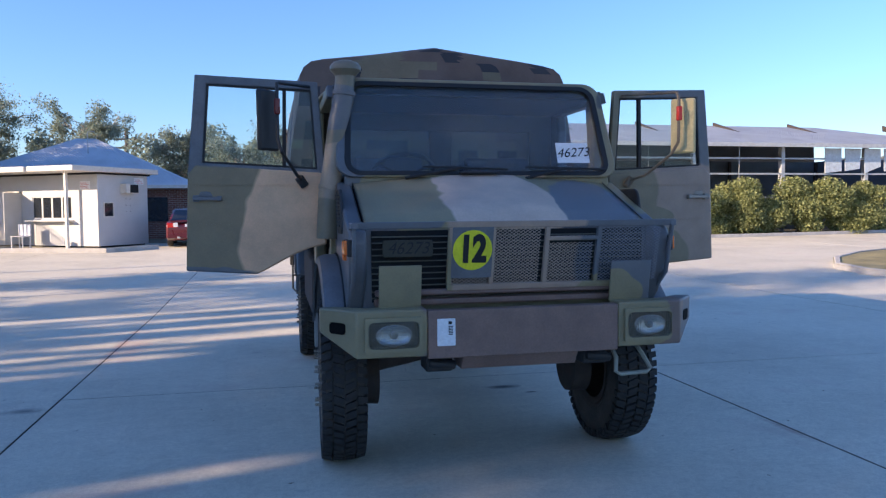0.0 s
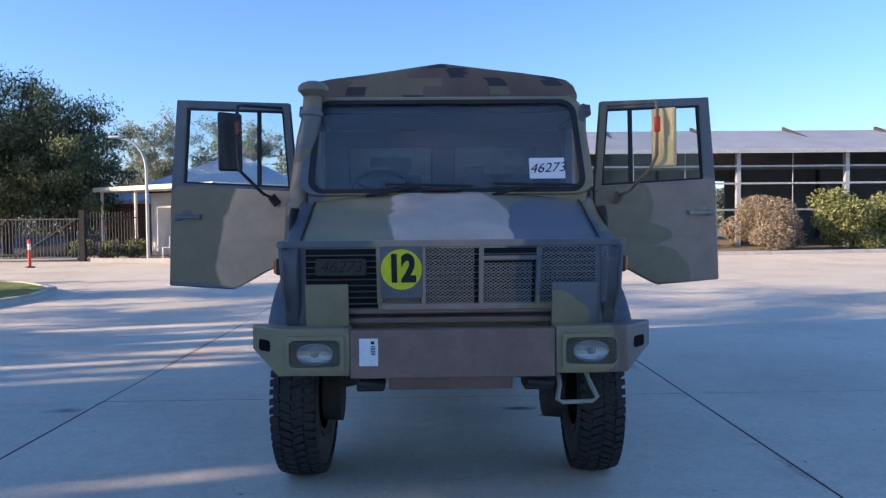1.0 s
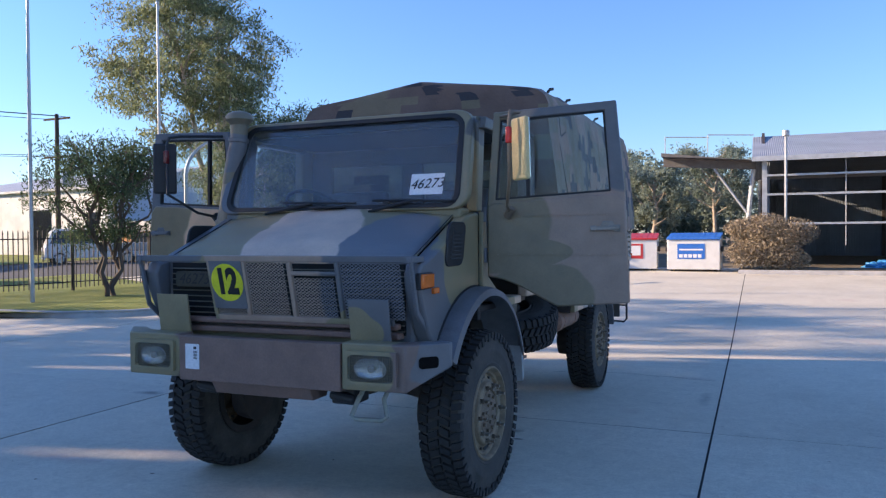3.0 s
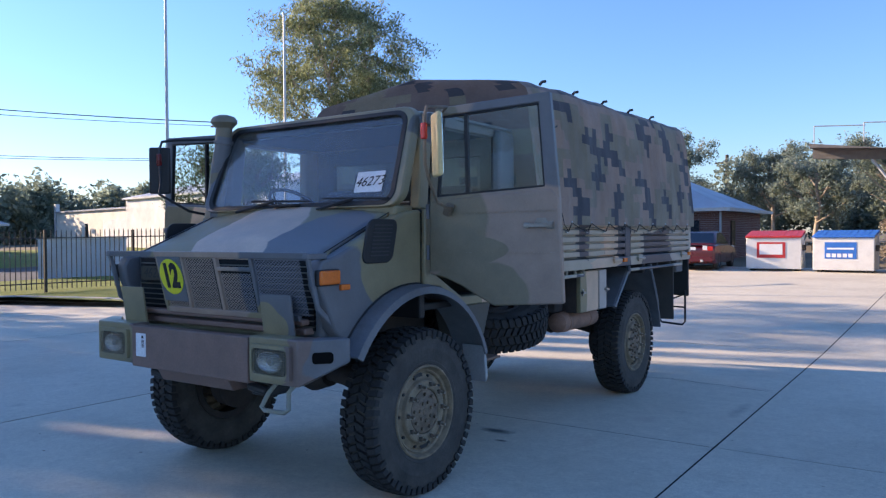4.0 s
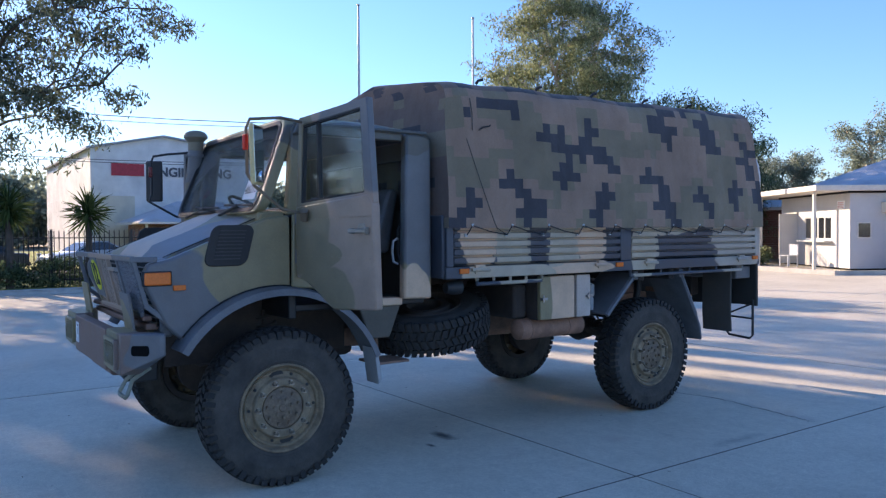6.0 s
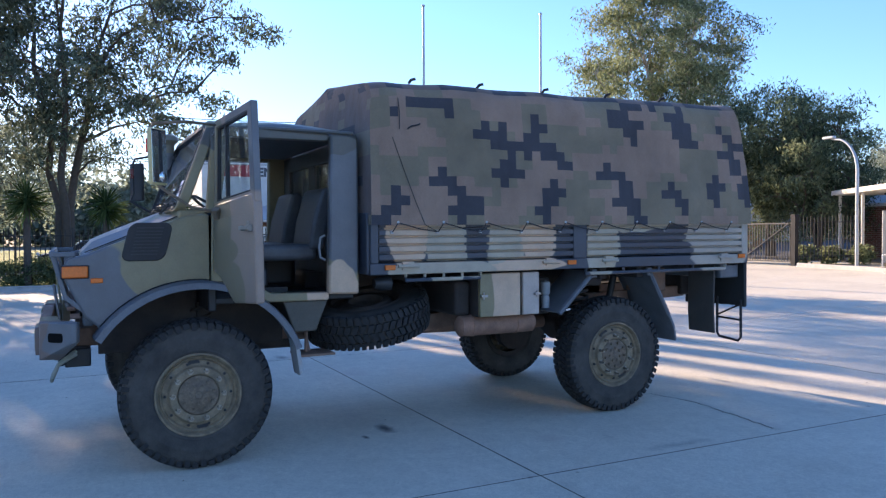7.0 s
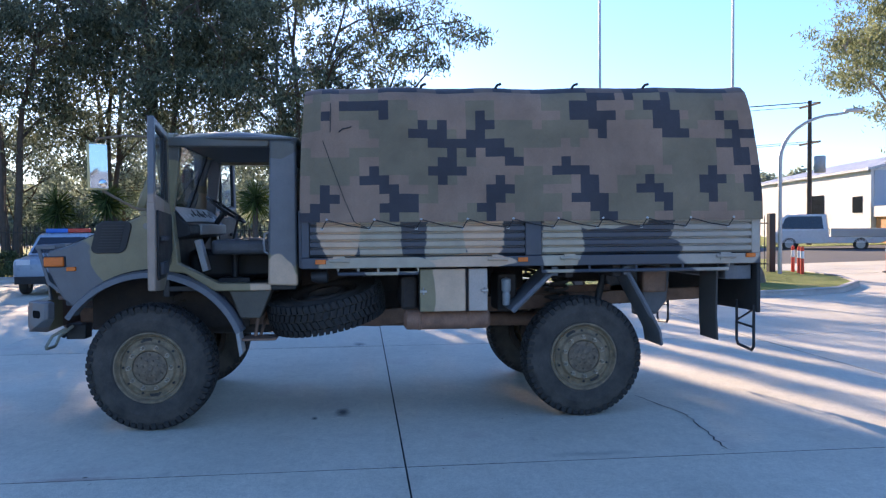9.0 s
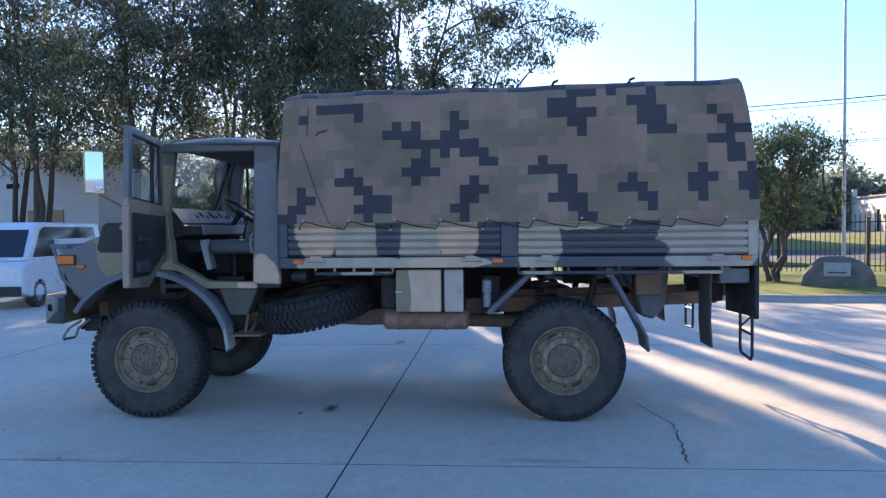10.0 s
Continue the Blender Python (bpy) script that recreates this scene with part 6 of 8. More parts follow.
def brick_mat(name, c1, c2):
    m, n, l, b = nodes_of(name)
    t = n.new("ShaderNodeTexBrick")
    t.inputs["Scale"].default_value = 1.0
    t.inputs["Brick Width"].default_value, t.inputs["Row Height"].default_value, t.inputs["Mortar Size"].default_value = 0.24, 0.086, 0.008
    t.inputs["Color1"].default_value, t.inputs["Color2"].default_value, t.inputs["Mortar"].default_value = (*c1, 1), (*c2, 1), (0.4, 0.36, 0.32, 1)
    sep, cmb = n.new("ShaderNodeSeparateXYZ"), n.new("ShaderNodeCombineXYZ")
    l.new(n.new("ShaderNodeTexCoord").outputs["Object"], sep.inputs[0])
    l.new(mathn(n, l, "ADD", sep.outputs[0], sep.outputs[1]), cmb.inputs[0]), l.new(sep.outputs[2], cmb.inputs[1])
    l.new(cmb.outputs[0], t.inputs["Vector"])
    l.new(mixc(n, l, 0.4, t.outputs["Color"], ramp(n, l, noise_node(n, l, 2.0, 5), ((0.3, (0.6, 0.6, 0.6)), (0.7, (1.1, 1.1, 1.1)))), "MULTIPLY"), b.inputs["Base Color"])
    b.inputs["Roughness"].default_value = 0.85
    bump(n, l, t.outputs["Fac"], -0.4, 0.01, b)
    return m


red_brick = brick_mat("red_brick", (0.17, 0.06, 0.045), (0.22, 0.085, 0.06))

# brick house with a blue-grey hipped roof
house = empty("brick_house", (-9.8, 41, 0.42), "low red brick house with a blue-grey hipped iron roof", "house")
bm = bmesh.new()
ring_prism(bm, [(-14.2, 36.9), (-3.8, 36.9), (-3.8, 45.2), (-14.2, 45.2)], [(-13.95, 37.15), (-4.05, 37.15), (-4.05, 44.95), (-13.95, 44.95)], 0.35, 2.75, "z")
part("wall", bm, red_brick, house)
bm = bmesh.new()
hip_roof(bm, -14.2, -3.8, 36.9, 45.2, 2.72, 5.3, 5.2, 0.45)
part("roof", bm, roof_blue, house, smooth=False)
bm = bmesh.new()
for xa, xb, ya, yb in ((-14.7, -3.3, 36.38, 36.46), (-3.3, -3.22, 36.4, 45.7)):
    box(bm, xa, xb, ya, yb, 2.7, 2.86)
part("gutter", bm, cream, house)
bm = bmesh.new()
box(bm, -3.78, -3.7, 36.8, 36.9, 0.35, 2.7)
part("downpipe", bm, galv, house)
for x, y in ((-5.2, 36.87), (-3.77, 39.2)):
    bm = bmesh.new()
    if y < 37:
        box(bm, x - 0.5, x + 0.5, y, y + 0.05, 1.2, 2.3)
    else:
        box(bm, x - 0.03, x + 0.03, y - 0.35, y + 0.35, 1.1, 2.3)
    part("window", bm, window_dark, house)
bm = bmesh.new()
tube(bm, [(-8.6, 39.5, 4.2), (-8.6, 39.5, 5.5), (-8.3, 39.5, 5.5)], 0.025, 6)
part("roof_pipe", bm, galv, house)

# gatehouse
HUT = pose(-6.3, 30.2, gz(30.2), 0, 0, -34.8)
hut = tagged(new("gatehouse"), "white gatehouse hut with a flat awning roof and sliding windows", "hut")
hut.matrix_basis = HUT


def hp(name, bm, mat, label="", bevel=0.0, parent=None):
    warp(bm.verts, HUT)
    return part(name, bm, mat, parent or hut, label, bevel)


for dims in ((-5.4, -4.75, 0, 0.1, 0.08, 2.75), (-3.95, -3.35, 0, 0.1, 0.08, 2.75), (-1.3, 0, 0, 0.1, 0.08, 2.75), (-4.75, -3.95, 0, 0.1, 2.12, 2.75), (-3.35, -1.3, 0, 0.1, 0.08, 1.1),
             (-3.35, -1.3, 0, 0.1, 1.95, 2.75), (-0.1, 0, 0.1, 2.4, 0.08, 2.75), (-5.4, -5.3, 0.1, 2.4, 0.08, 2.75), (-5.4, 0, 2.4, 2.5, 0.08, 2.75)):
    bm = bmesh.new()
    box(bm, *dims)
    hp("wall_panel", bm, white_wall)
bm = bmesh.new()
box(bm, -5.3, -0.1, 0.1, 2.4, 0.02, 0.1)
hp("floor_slab", bm, joint_fill)
bm = bmesh.new()
box(bm, -7.6, 0.3, -1.35, 2.8, 2.82, 3.02)
hp("awning_roof", bm, cream, "cream flat awning roof", 0.02)
# black strip that paints the shade between wall head and awning
bm = bmesh.new()
box(bm, -5.5, 0.08, -0.08, 2.58, 2.75, 2.82)
hp("roof_shadow_gap", bm, joint_fill)
for x in (-0.34, -4.9, -7.3):
    bm = bmesh.new()
    box(bm, x - 0.05, x + 0.05, -1.14, -1.04, 0, 2.82)
    hp("post", bm, cream, bevel=0.008)
for k in range(4):
    xa = -3.35 + k * 0.5125
    bm = bmesh.new()
    ring_prism(bm, [(xa, 1.1), (xa + 0.51, 1.1), (xa + 0.51, 1.95), (xa, 1.95)], [(xa + 0.04, 1.14), (xa + 0.47, 1.14), (xa + 0.47, 1.91), (xa + 0.04, 1.91)], 0.02, 0.07, "y")
    w = hp("window", bm, white_wall)
    bm = bmesh.new()
    box(bm, xa + 0.04, xa + 0.47, 0.04, 0.05, 1.14, 1.91)
    hp("pane", bm, window_dark, parent=w)
bm = bmesh.new()
box(bm, -3.45, -1.2, -0.3, 0.0, 1.0, 1.05)
hp("counter", bm, white_wall, bevel=0.01)
# dark sheet across the open doorway stands for the unlit room
bm = bmesh.new()
box(bm, -4.75, -3.95, 0.06, 0.09, 0.1, 2.1)
hp("doorway", bm, window_dark)
bm = bmesh.new()
box(bm, -3.98, -3.93, -0.75, 0.0, 0.12, 2.1)
hp("open_door", bm, white_wall, "open white door", 0.006)
bm = bmesh.new()
ring_prism(bm, [(0.25, 1.15), (0.75, 1.15), (0.75, 1.72), (0.25, 1.72)], [(0.29, 1.19), (0.71, 1.19), (0.71, 1.68), (0.29, 1.68)], 0.0, 0.03, "x")
w = hp("window", bm, cream)
bm = bmesh.new()
box(bm, 0.005, 0.01, 0.29, 0.71, 1.19, 1.68)
hp("pane", bm, window_dark, parent=w)
bm = bmesh.new()
box(bm, 0.0, 0.3, 1.1, 1.75, 2.05, 2.42)
ac = hp("air_conditioner", bm, cream, "box air conditioner in the wall", 0.015)
bm = bmesh.new()
box(bm, 0.3, 0.305, 1.3, 1.72, 2.08, 2.39)
hp("grille", bm, joint_fill, parent=ac)
for k in range(3):
    for j in range(2):
        bm = bmesh.new()
        box(bm, 0.0, 0.012, 1.35 + 0.22 * j, 1.38 + 0.22 * j, 1.35 + 0.24 * k, 1.38 + 0.24 * k)
        hp("vent_hole", bm, joint_fill)
for on_side in (False, True):
    bm = bmesh.new()
    if on_side:
        box(bm, 0.0, 0.012, 1.8, 2.3, 2.42, 2.66)
    else:
        box(bm, -0.85, -0.35, -0.012, 0, 2.2, 2.5)
    sg = hp("wall_notice", bm, paper, "white notice with a red band")
    bm = bmesh.new()
    if on_side:
        for k in range(3):
            box(bm, 0.0125, 0.016, 1.83, 2.25 - 0.06 * k, 2.46 + 0.06 * k, 2.475 + 0.06 * k)
    else:
        for k in range(4):
            box(bm, -0.82, -0.42 - 0.05 * (k % 2), -0.016, -0.0125, 2.24 + 0.06 * k, 2.255 + 0.06 * k)
    hp("red_band", bm, red_lens, parent=sg)
CH = HUT @ pose(-3.1, -0.75, 0.02, 0, 0, 15)
chair = tagged(new("plastic_chair"), "white plastic garden chair beside the gatehouse", "chair")
chair.matrix_basis = CH
for nm, dims in (("seat", (-0.25, 0.25, -0.24, 0.24, 0.42, 0.45)), ("backrest", (-0.25, 0.25, 0.22, 0.26, 0.45, 0.88)), ("leg", (-0.24, -0.2, -0.23, -0.19, 0, 0.42)), ("leg", (0.2, 0.24, -0.23, -0.19, 0, 0.42)), ("leg", (-0.24, -0.2, 0.2, 0.24, 0, 0.42)), ("leg", (0.2, 0.24, 0.2, 0.24, 0, 0.42))):
    bm = bmesh.new()
    box(bm, *dims)
    warp(bm.verts, CH)
    part(nm, bm, paper, chair, bevel=0.012)

# long open-fronted shed
shed = empty("machinery_shed", (20, 39, 0.4), "long grey open-fronted steel shed with grey sheet walls", "shed")
SX0, SX1, SY0, SY1, SZ = 4.3, 36.0, 33.0, 45.0, 0.36
bm = bmesh.new()
prism(bm, [(SY0 - 0.5, 4.6), (SY0 - 0.5, 4.7), ((SY0 + SY1) / 2, 6.25), (SY1 + 0.5, 4.7), (SY1 + 0.5, 4.6), ((SY0 + SY1) / 2, 6.13)], SX0 - 0.25, SX1 + 0.3, "x")
for v in bm.verts:
    if v.co.x > 30 and v.co.z > 5.5:
        v.co.x = 31.0
part("roof", bm, roof_grey, shed, "grey corrugated iron roof")
for wall in ((SX0, 15.4, SY1 - 0.1, SY1, SZ, 4.63), (15.4, 19.0, SY1 - 0.1, SY1, 3.95, 4.63), (19.0, SX1, SY1 - 0.1, SY1, SZ, 4.63), (SX1 - 0.1, SX1, SY0, SY1 - 0.1, SZ, 4.63), (SX0 + 0.3, SX0 + 0.4, SY0 + 0.6, SY1 - 0.1, SZ, 4.6)):
    bm = bmesh.new()
    box(bm, *wall)
    part("sheet_wall", bm, shed_wall, shed)
bm = bmesh.new()
box(bm, SX0 - 0.26, SX1 + 0.3, SY0 - 0.62, SY0 - 0.5, 4.54, 4.72)
part("gutter", bm, frame_steel, shed)
bm = bmesh.new()
box(bm, SX0, SX1, SY0 - 0.2, SY1, SZ - 0.05, SZ + 0.02)
part("floor_slab", bm, kerb_mat, shed)
px = [SX0 + 0.2, 10.2, 14.9, 19.7, 24.5, 29.3, SX1 - 0.2]
for x in px:
    bm = bmesh.new()
    box(bm, x - 0.09, x + 0.09, SY0 - 0.1, SY0 + 0.1, SZ, 4.58)
    box(bm, x - 0.02, x + 0.02, SY0 + 0.1, SY0 + 0.25, SZ + 2.6, 4.58)
    part("post", bm, frame_steel, shed)
    bm = bmesh.new()
    prism(bm, [(SY0, 4.55), (SY0, 4.58), ((SY0 + SY1) / 2, 6.42), ((SY0 + SY1) / 2, 6.1)], x - 0.06, x + 0.06, "x")
    part("rafter", bm, chassis_paint, shed)
    bm = bmesh.new()
    box(bm, x - 0.08, x + 0.08, SY1 - 0.35, SY1 - 0.2, SZ, 4.58)
    part("rear_post", bm, chassis_paint, shed)
for x in (16.2, 17.1):
    bm = bmesh.new()
    box(bm, x - 0.05, x + 0.05, SY0 - 0.09, SY0 - 0.01, SZ, SZ + 1.71)
    part("door_frame", bm, frame_steel, shed)
for x0, x1 in zip(px, px[1:]):
    for z in (SZ + 1.75, SZ + 2.9, SZ + 3.65):
        bm = bmesh.new()
        box(bm, x0 + 0.09, x1 - 0.09, SY0 - 0.1, SY0 - 0.04, z - 0.04, z + 0.04)
        part("girt", bm, frame_steel, shed)
    bm = bmesh.new()
    tube(bm, [((x0 + x1) / 2, SY0 - 0.05, SZ + 0.9), ((x0 + x1) / 2, SY0 - 0.05, 4.58)], 0.018, 6)
    part("bridging_rod", bm, frame_steel, shed)
    for z in (1.3, 2.3, 3.2, 4.1):
        bm = bmesh.new()
        xa = 19.0 if z < 4 and x0 < 19 < x1 else x0
        box(bm, xa, x1, SY1 - 0.18, SY1 - 0.1, z - 0.04, z + 0.04)
        part("girt", bm, shed_wall, shed)
for k in range(5):
    bm = bmesh.new()
    x = 26.8 + 1.15 * k
    prism(bm, [(x, 4.53), (x + 0.95, 4.53), (x + 0.98 - 0.1 * (k % 2), 3.4 + 0.12 * (k % 3)), (x + 0.04, 3.3 + 0.1 * (k % 2))], SY0 - 0.16, SY0 - 0.13, "y")
    part("hanging_sheet", bm, plain("pale_plastic_sheet", (0.55, 0.62, 0.68), 0.3, var=0.15), shed, "pale hanging plastic sheet")
bm = bmesh.new()
prism(bm, [(0.6, 4.55), (4.2, 4.3), (4.2, 4.62), (0.6, 4.9)], 33.4, 33.6, "y"), prism(bm, [(0.6, 4.9), (4.2, 4.62), (4.2, 4.58), (0.6, 5.05)], 32.6, 36.5, "y")
part("side_canopy", bm, plain("brown_grey_soffit", (0.16, 0.15, 0.14), 0.7), shed)
for x in (0.75, 2.4):
    bm = bmesh.new()
    tube(bm, [(x, 32.7, 5.0), (x, 32.7, 5.7)], 0.02, 6)
    tube(bm, [(x, 32.7, 5.7), (x + 1.7, 32.7, 5.6)], 0.02, 6)
    part("handrail", bm, galv, shed)
bm = bmesh.new()
tube(bm, [(3.7, 33.5, 0.4), (4.1, 33.5, 4.4)], 0.09, 8), tube(bm, [(4.1, 33.5, 2.2), (2.6, 33.5, 4.4)], 0.05, 8)
part("brace", bm, frame_steel, shed)
for nm, x, y, w, d, hh, mat, lab in (("tarpaulin", 8.5, 32.2, 0.6, 0.35, 0.24, plain("blue_tarpaulin", (0.06, 0.3, 0.6), 0.4, var=0.25, scale=8), "crumpled blue tarpaulin heap by the shed"), ("tarpaulin", 9.5, 32.3, 0.45, 0.35, 0.34, plain("pale_blue_tarpaulin", (0.12, 0.4, 0.65), 0.4, var=0.25, scale=8), "crumpled pale blue tarpaulin heap by the shed")):
    bm = bmesh.new()
    bmesh.ops.create_icosphere(bm, subdivisions=4, radius=1)
    for v in bm.verts:
        f = 1 + 0.45 * noise.noise(v.co * 2.6 + Vector((x, 0, 0))) + 0.2 * noise.noise(v.co * 7)
        v.co = Vector((x + v.co.x * w * f, y + v.co.y * d * f, max(0, v.co.z) * hh * f + gz(y) + 0.1))
    tagged(part(nm, bm, mat), lab, "tarpaulin")


# far warehouses beyond the street
def warehouse(name, label, m, w, d, h, rise, mat, roof, along=False, ridge=0.5):
    """A plain gabled shed: its front lies along local x, and looks to local -y."""
    root = tagged(new(name), label, "warehouse")
    root.matrix_basis = m
    bm = bmesh.new()
    if along:
        prism(bm, [(0, -0.3), (d, -0.3), (d, h), (d * ridge, h + rise), (0, h)], 0, w, "x")
    else:
        prism(bm, [(0, -0.3), (w, -0.3), (w, h), (w * ridge, h + rise), (0, h)], 0, d, "y")
    warp(bm.verts, m)
    part("wall", bm, mat, root, smooth=False)
    bm = bmesh.new()
    span, run = (d, w) if along else (w, d)
    prism(bm, [(-0.3, h - 0.05), (-0.3, h + 0.12), (span * ridge, h + rise + 0.15), (span + 0.3, h + 0.12), (span + 0.3, h - 0.05), (span * ridge, h + rise)], -0.25, run + 0.2, "x" if along else "y")
    warp(bm.verts, m)
    part("roof", bm, roof, root, smooth=False)
    return root


def wp(root, m, name, dims, mat, label=""):
    bm = bmesh.new()
    box(bm, *dims)
    warp(bm.verts, m)
    return part(name, bm, mat, root, label)


E1 = pose(-52, 13.6, 0, 0, 0, 90)
eng = warehouse("warehouse", "large pale grey gabled warehouse with a sign across the street", E1, 13.4, 22, 8.0, 1.1, clad_pale, roof_grey, ridge=0.38)
wp(eng, E1, "roller_door", (0.4, 3.0, -0.05, 0, 0, 4.6), clad_cream, "cream roller door")
wp(eng, E1, "logo_bar", (1.4, 3.7, -0.06, 0, 6.1, 7.0), plain("sign_red", (0.5, 0.03, 0.05), 0.5), "red logo shape")
letters("sign_word", "ENGINEERING", 0.95, plain("sign_grey", (0.1, 0.11, 0.13), 0.6), eng, E1 @ pose(7.3, -0.05, 6.45, 90, 0, 0), 0.02, bold=0.03)
O1 = pose(-44.5, 15, 0, 0, 0, 90)
office = tagged(new("brick_office"), "low brick office with a hipped grey roof and verandah posts", "office")
office.matrix_basis = O1
bm = bmesh.new()
box(bm, 0.8, 9.4, 1.5, 6, 0, 2.5)
warp(bm.verts, O1)
part("wall", bm, red_brick, office)
bm = bmesh.new()
hip_roof(bm, 0.4, 9.8, 0, 6.5, 2.45, 4.1, 3.4, 0.3, 0.14)
warp(bm.verts, O1)
part("roof", bm, roof_pale, office, smooth=False)
for k in range(5):
    wp(office, O1, "post", (0.6 + 2.2 * k, 0.72 + 2.2 * k, 0.1, 0.22, 0, 2.45), paper)
for k in range(3):
    wp(office, O1, "window", (2.0 + 2.4 * k, 3.2 + 2.4 * k, 1.44, 1.5, 1.0, 2.1), window_dark)
S1 = pose(-40, 15.3, 0, 0, 0, 90)
signb = tagged(new("sign_board"), "white sign board with a red logo shape on two posts", "sign")
signb.matrix_basis = S1
wp(signb, S1, "panel", (0, 1.9, 0, 0.08, 1.2, 2.1), paper)
wp(signb, S1, "logo_bar", (0.5, 1.4, -0.02, -0.003, 1.6, 2.05), plain("board_red", (0.5, 0.03, 0.05), 0.5))
for x in (0.0, 1.82):
    wp(signb, S1, "post", (x, x + 0.08, 0.01, 0.07, 0, 1.2), paper)
C1 = pose(-95.5, 56, 0, 0, 0, -9)
wp2 = warehouse("warehouse", "long cream warehouse with a flat-pitched roof", C1, 28, 12, 5.0, 0.6, clad_cream, roof_grey, True)
wp(wp2, C1, "roller_door", (15, 26, -0.05, 0, 0, 3.8), clad_pale)
wp(wp2, C1, "window", (9.6, 10.4, -0.05, 0, 0, 3.4), window_dark)
wp(wp2, C1, "post", (-0.9, -0.3, 0.0, 0.5, 0, 6.2), frame_steel)
G1 = pose(-61.1, 44.1, 0.3, 0, 0, -9)
wp3 = warehouse("warehouse", "pale grey warehouse with a blue end and an orange brick office", G1, 24, 18, 5.0, 2.0, clad_pale, roof_pale, True)
wp(wp3, G1, "roller_door", (15, 17.2, -0.05, 0, 0, 3.6), window_dark)
wp(wp3, G1, "blue_end", (24.0, 24.06, 0.2, 17.8, 2.6, 4.95), plain("blue_end_cladding", (0.48, 0.55, 0.63), 0.6, var=0.08, scale=1.0))
wp(wp3, G1, "office_front", (24.1, 34, 0.3, 6, 0, 1.9), plain("orange_brick", (0.5, 0.25, 0.1), 0.8), "orange brick office front")
wp(wp3, G1, "office_band", (24.08, 34.2, 0.1, 6.2, 1.9, 2.6), white_wall)
wp(wp3, G1, "window", (26.2, 28.5, 0.24, 0.3, 0.8, 1.8), window_dark)
wp(wp3, G1, "window", (21.6, 22.9, -0.05, 0, 2.2, 3.3), window_dark)
W1 = pose(-37.8, -25.6, 0, 0, 0, 72)
wp4 = warehouse("warehouse", "white rendered building with dark windows behind the trees", W1, 11, 3, 6.2, 0.3, white_wall, roof_grey)
for k in range(2):
    wp(wp4, W1, "window", (5.2 + 1.6 * k, 6.6 + 1.6 * k, -0.05, 0, 1.6, 3.0), window_dark)
wp(wp4, W1, "wall_vent", (3.4, 4.5, -0.06, 0, 4.4, 4.7), joint_fill)


B1 = pose(-24.4, 16.6, 0.0, 0, 0, 58)
crate = tagged(new("steel_box"), "low pale blue-grey corrugated steel box on the verge", "container")
crate.matrix_basis = B1
wp(crate, B1, "body", (0, 3.2, 0, 1.6, 0.1, 1.62), corrugated("pale_blue_sheets", (0.5, 0.56, 0.62), 16.0, rough=0.6, metal=0.0))
wp(crate, B1, "rim", (-0.03, 3.23, -0.03, 1.63, 1.62, 1.7), galv)
wp(crate, B1, "runner", (0.1, 3.1, 0.1, 1.5, 0.0, 0.1), joint_fill)

# ---- kerbs, lawns, road ----
def kerb_line(pts, closed, label):
    bm = bmesh.new()
    P = [Vector((x, y, 0)) for x, y in pts]
    n = len(P)
    rows = []
    for i, p in enumerate(P):
        a, b = (P[i - 1], P[(i + 1) % n]) if closed or 0 < i < n - 1 else (P[max(i - 1, 0)], P[min(i + 1, n - 1)])
        d = (b - a).normalized()
        nr = Vector((-d.y, d.x, 0))
        z = gz(p.y)
        rows.append([bm.verts.new((p.x + nr.x * o, p.y + nr.y * o, z + h)) for o, h in ((0, -0.05), (0.02, 0.12), (0.05, 0.15), (0.16, 0.15), (0.18, -0.05))])
    for i in range(n if closed else n - 1):
        a, b = rows[i], rows[(i + 1) % n]
        for k in range(4):
            bm.faces.new((a[k], a[k + 1], b[k + 1], b[k]))
    return tagged(part("kerb", bm, kerb_mat), label, "kerb", kind="structure")


def sheet(name, pts, dz, mat, label, cat):
    bm = bmesh.new()
    vs = [bm.verts.new((x, y, gz(min(y, 60)) + dz)) for x, y in pts]
    bmesh.ops.triangulate(bm, faces=[bm.faces.new(vs)])
    return tagged(part(name, bm, mat, smooth=False), label, cat, kind="structure")


LAWN = [(-18.1, -20), (-18.0, 4), (-18.0, 7.6), (-17.2, 9.8), (-15.6, 11.5), (-13, 12.3), (-9.9, 12.5), (-8.6, 13.3), (-7.7, 14.9), (-7.35, 16.8), (-7.7, 18.5), (-9.1, 19.9), (-11, 20.7), (-13.6, 21.1)]
kerb_line(LAWN, False, "rounded concrete kerb round the front lawn")
sheet("lawn", LAWN + [(-15, 19), (-18.5, 11), (-21.5, 7), (-21.5, -20)], 0.12, grass, "mown green lawn inside the kerb", "lawn")
ISLE = [(14.0, 14.2), (13.8, 15.6), (14.2, 17.0), (15.6, 18.7), (17.6, 20.2), (20.2, 21.4), (24, 21.8), (24, 13), (18, 12.5), (15, 13)]
kerb_line(ISLE[::-1], True, "concrete kerb round a dry grass island")
sheet("grass_island", ISLE, 0.12, plain("dry_grass", (0.26, 0.22, 0.1), 0.95, var=0.35, scale=1.5, fine=30, bumps=0.8), "dry grass island in the yard", "lawn")
kerb_line([(38, 33.6), (28.5, 31.4), (21.5, 30.2), (13, 29.3), (3.6, 29.3)][::-1], False, "straight concrete kerb before the shed")
sheet("shed_bed", [(3.6, 29.45), (13, 29.45), (21.5, 30.35), (28.5, 31.55), (38, 33.7), (38, 34), (3.6, 34)], 0.1, earth, "bare earth bed before the shed", "ground")
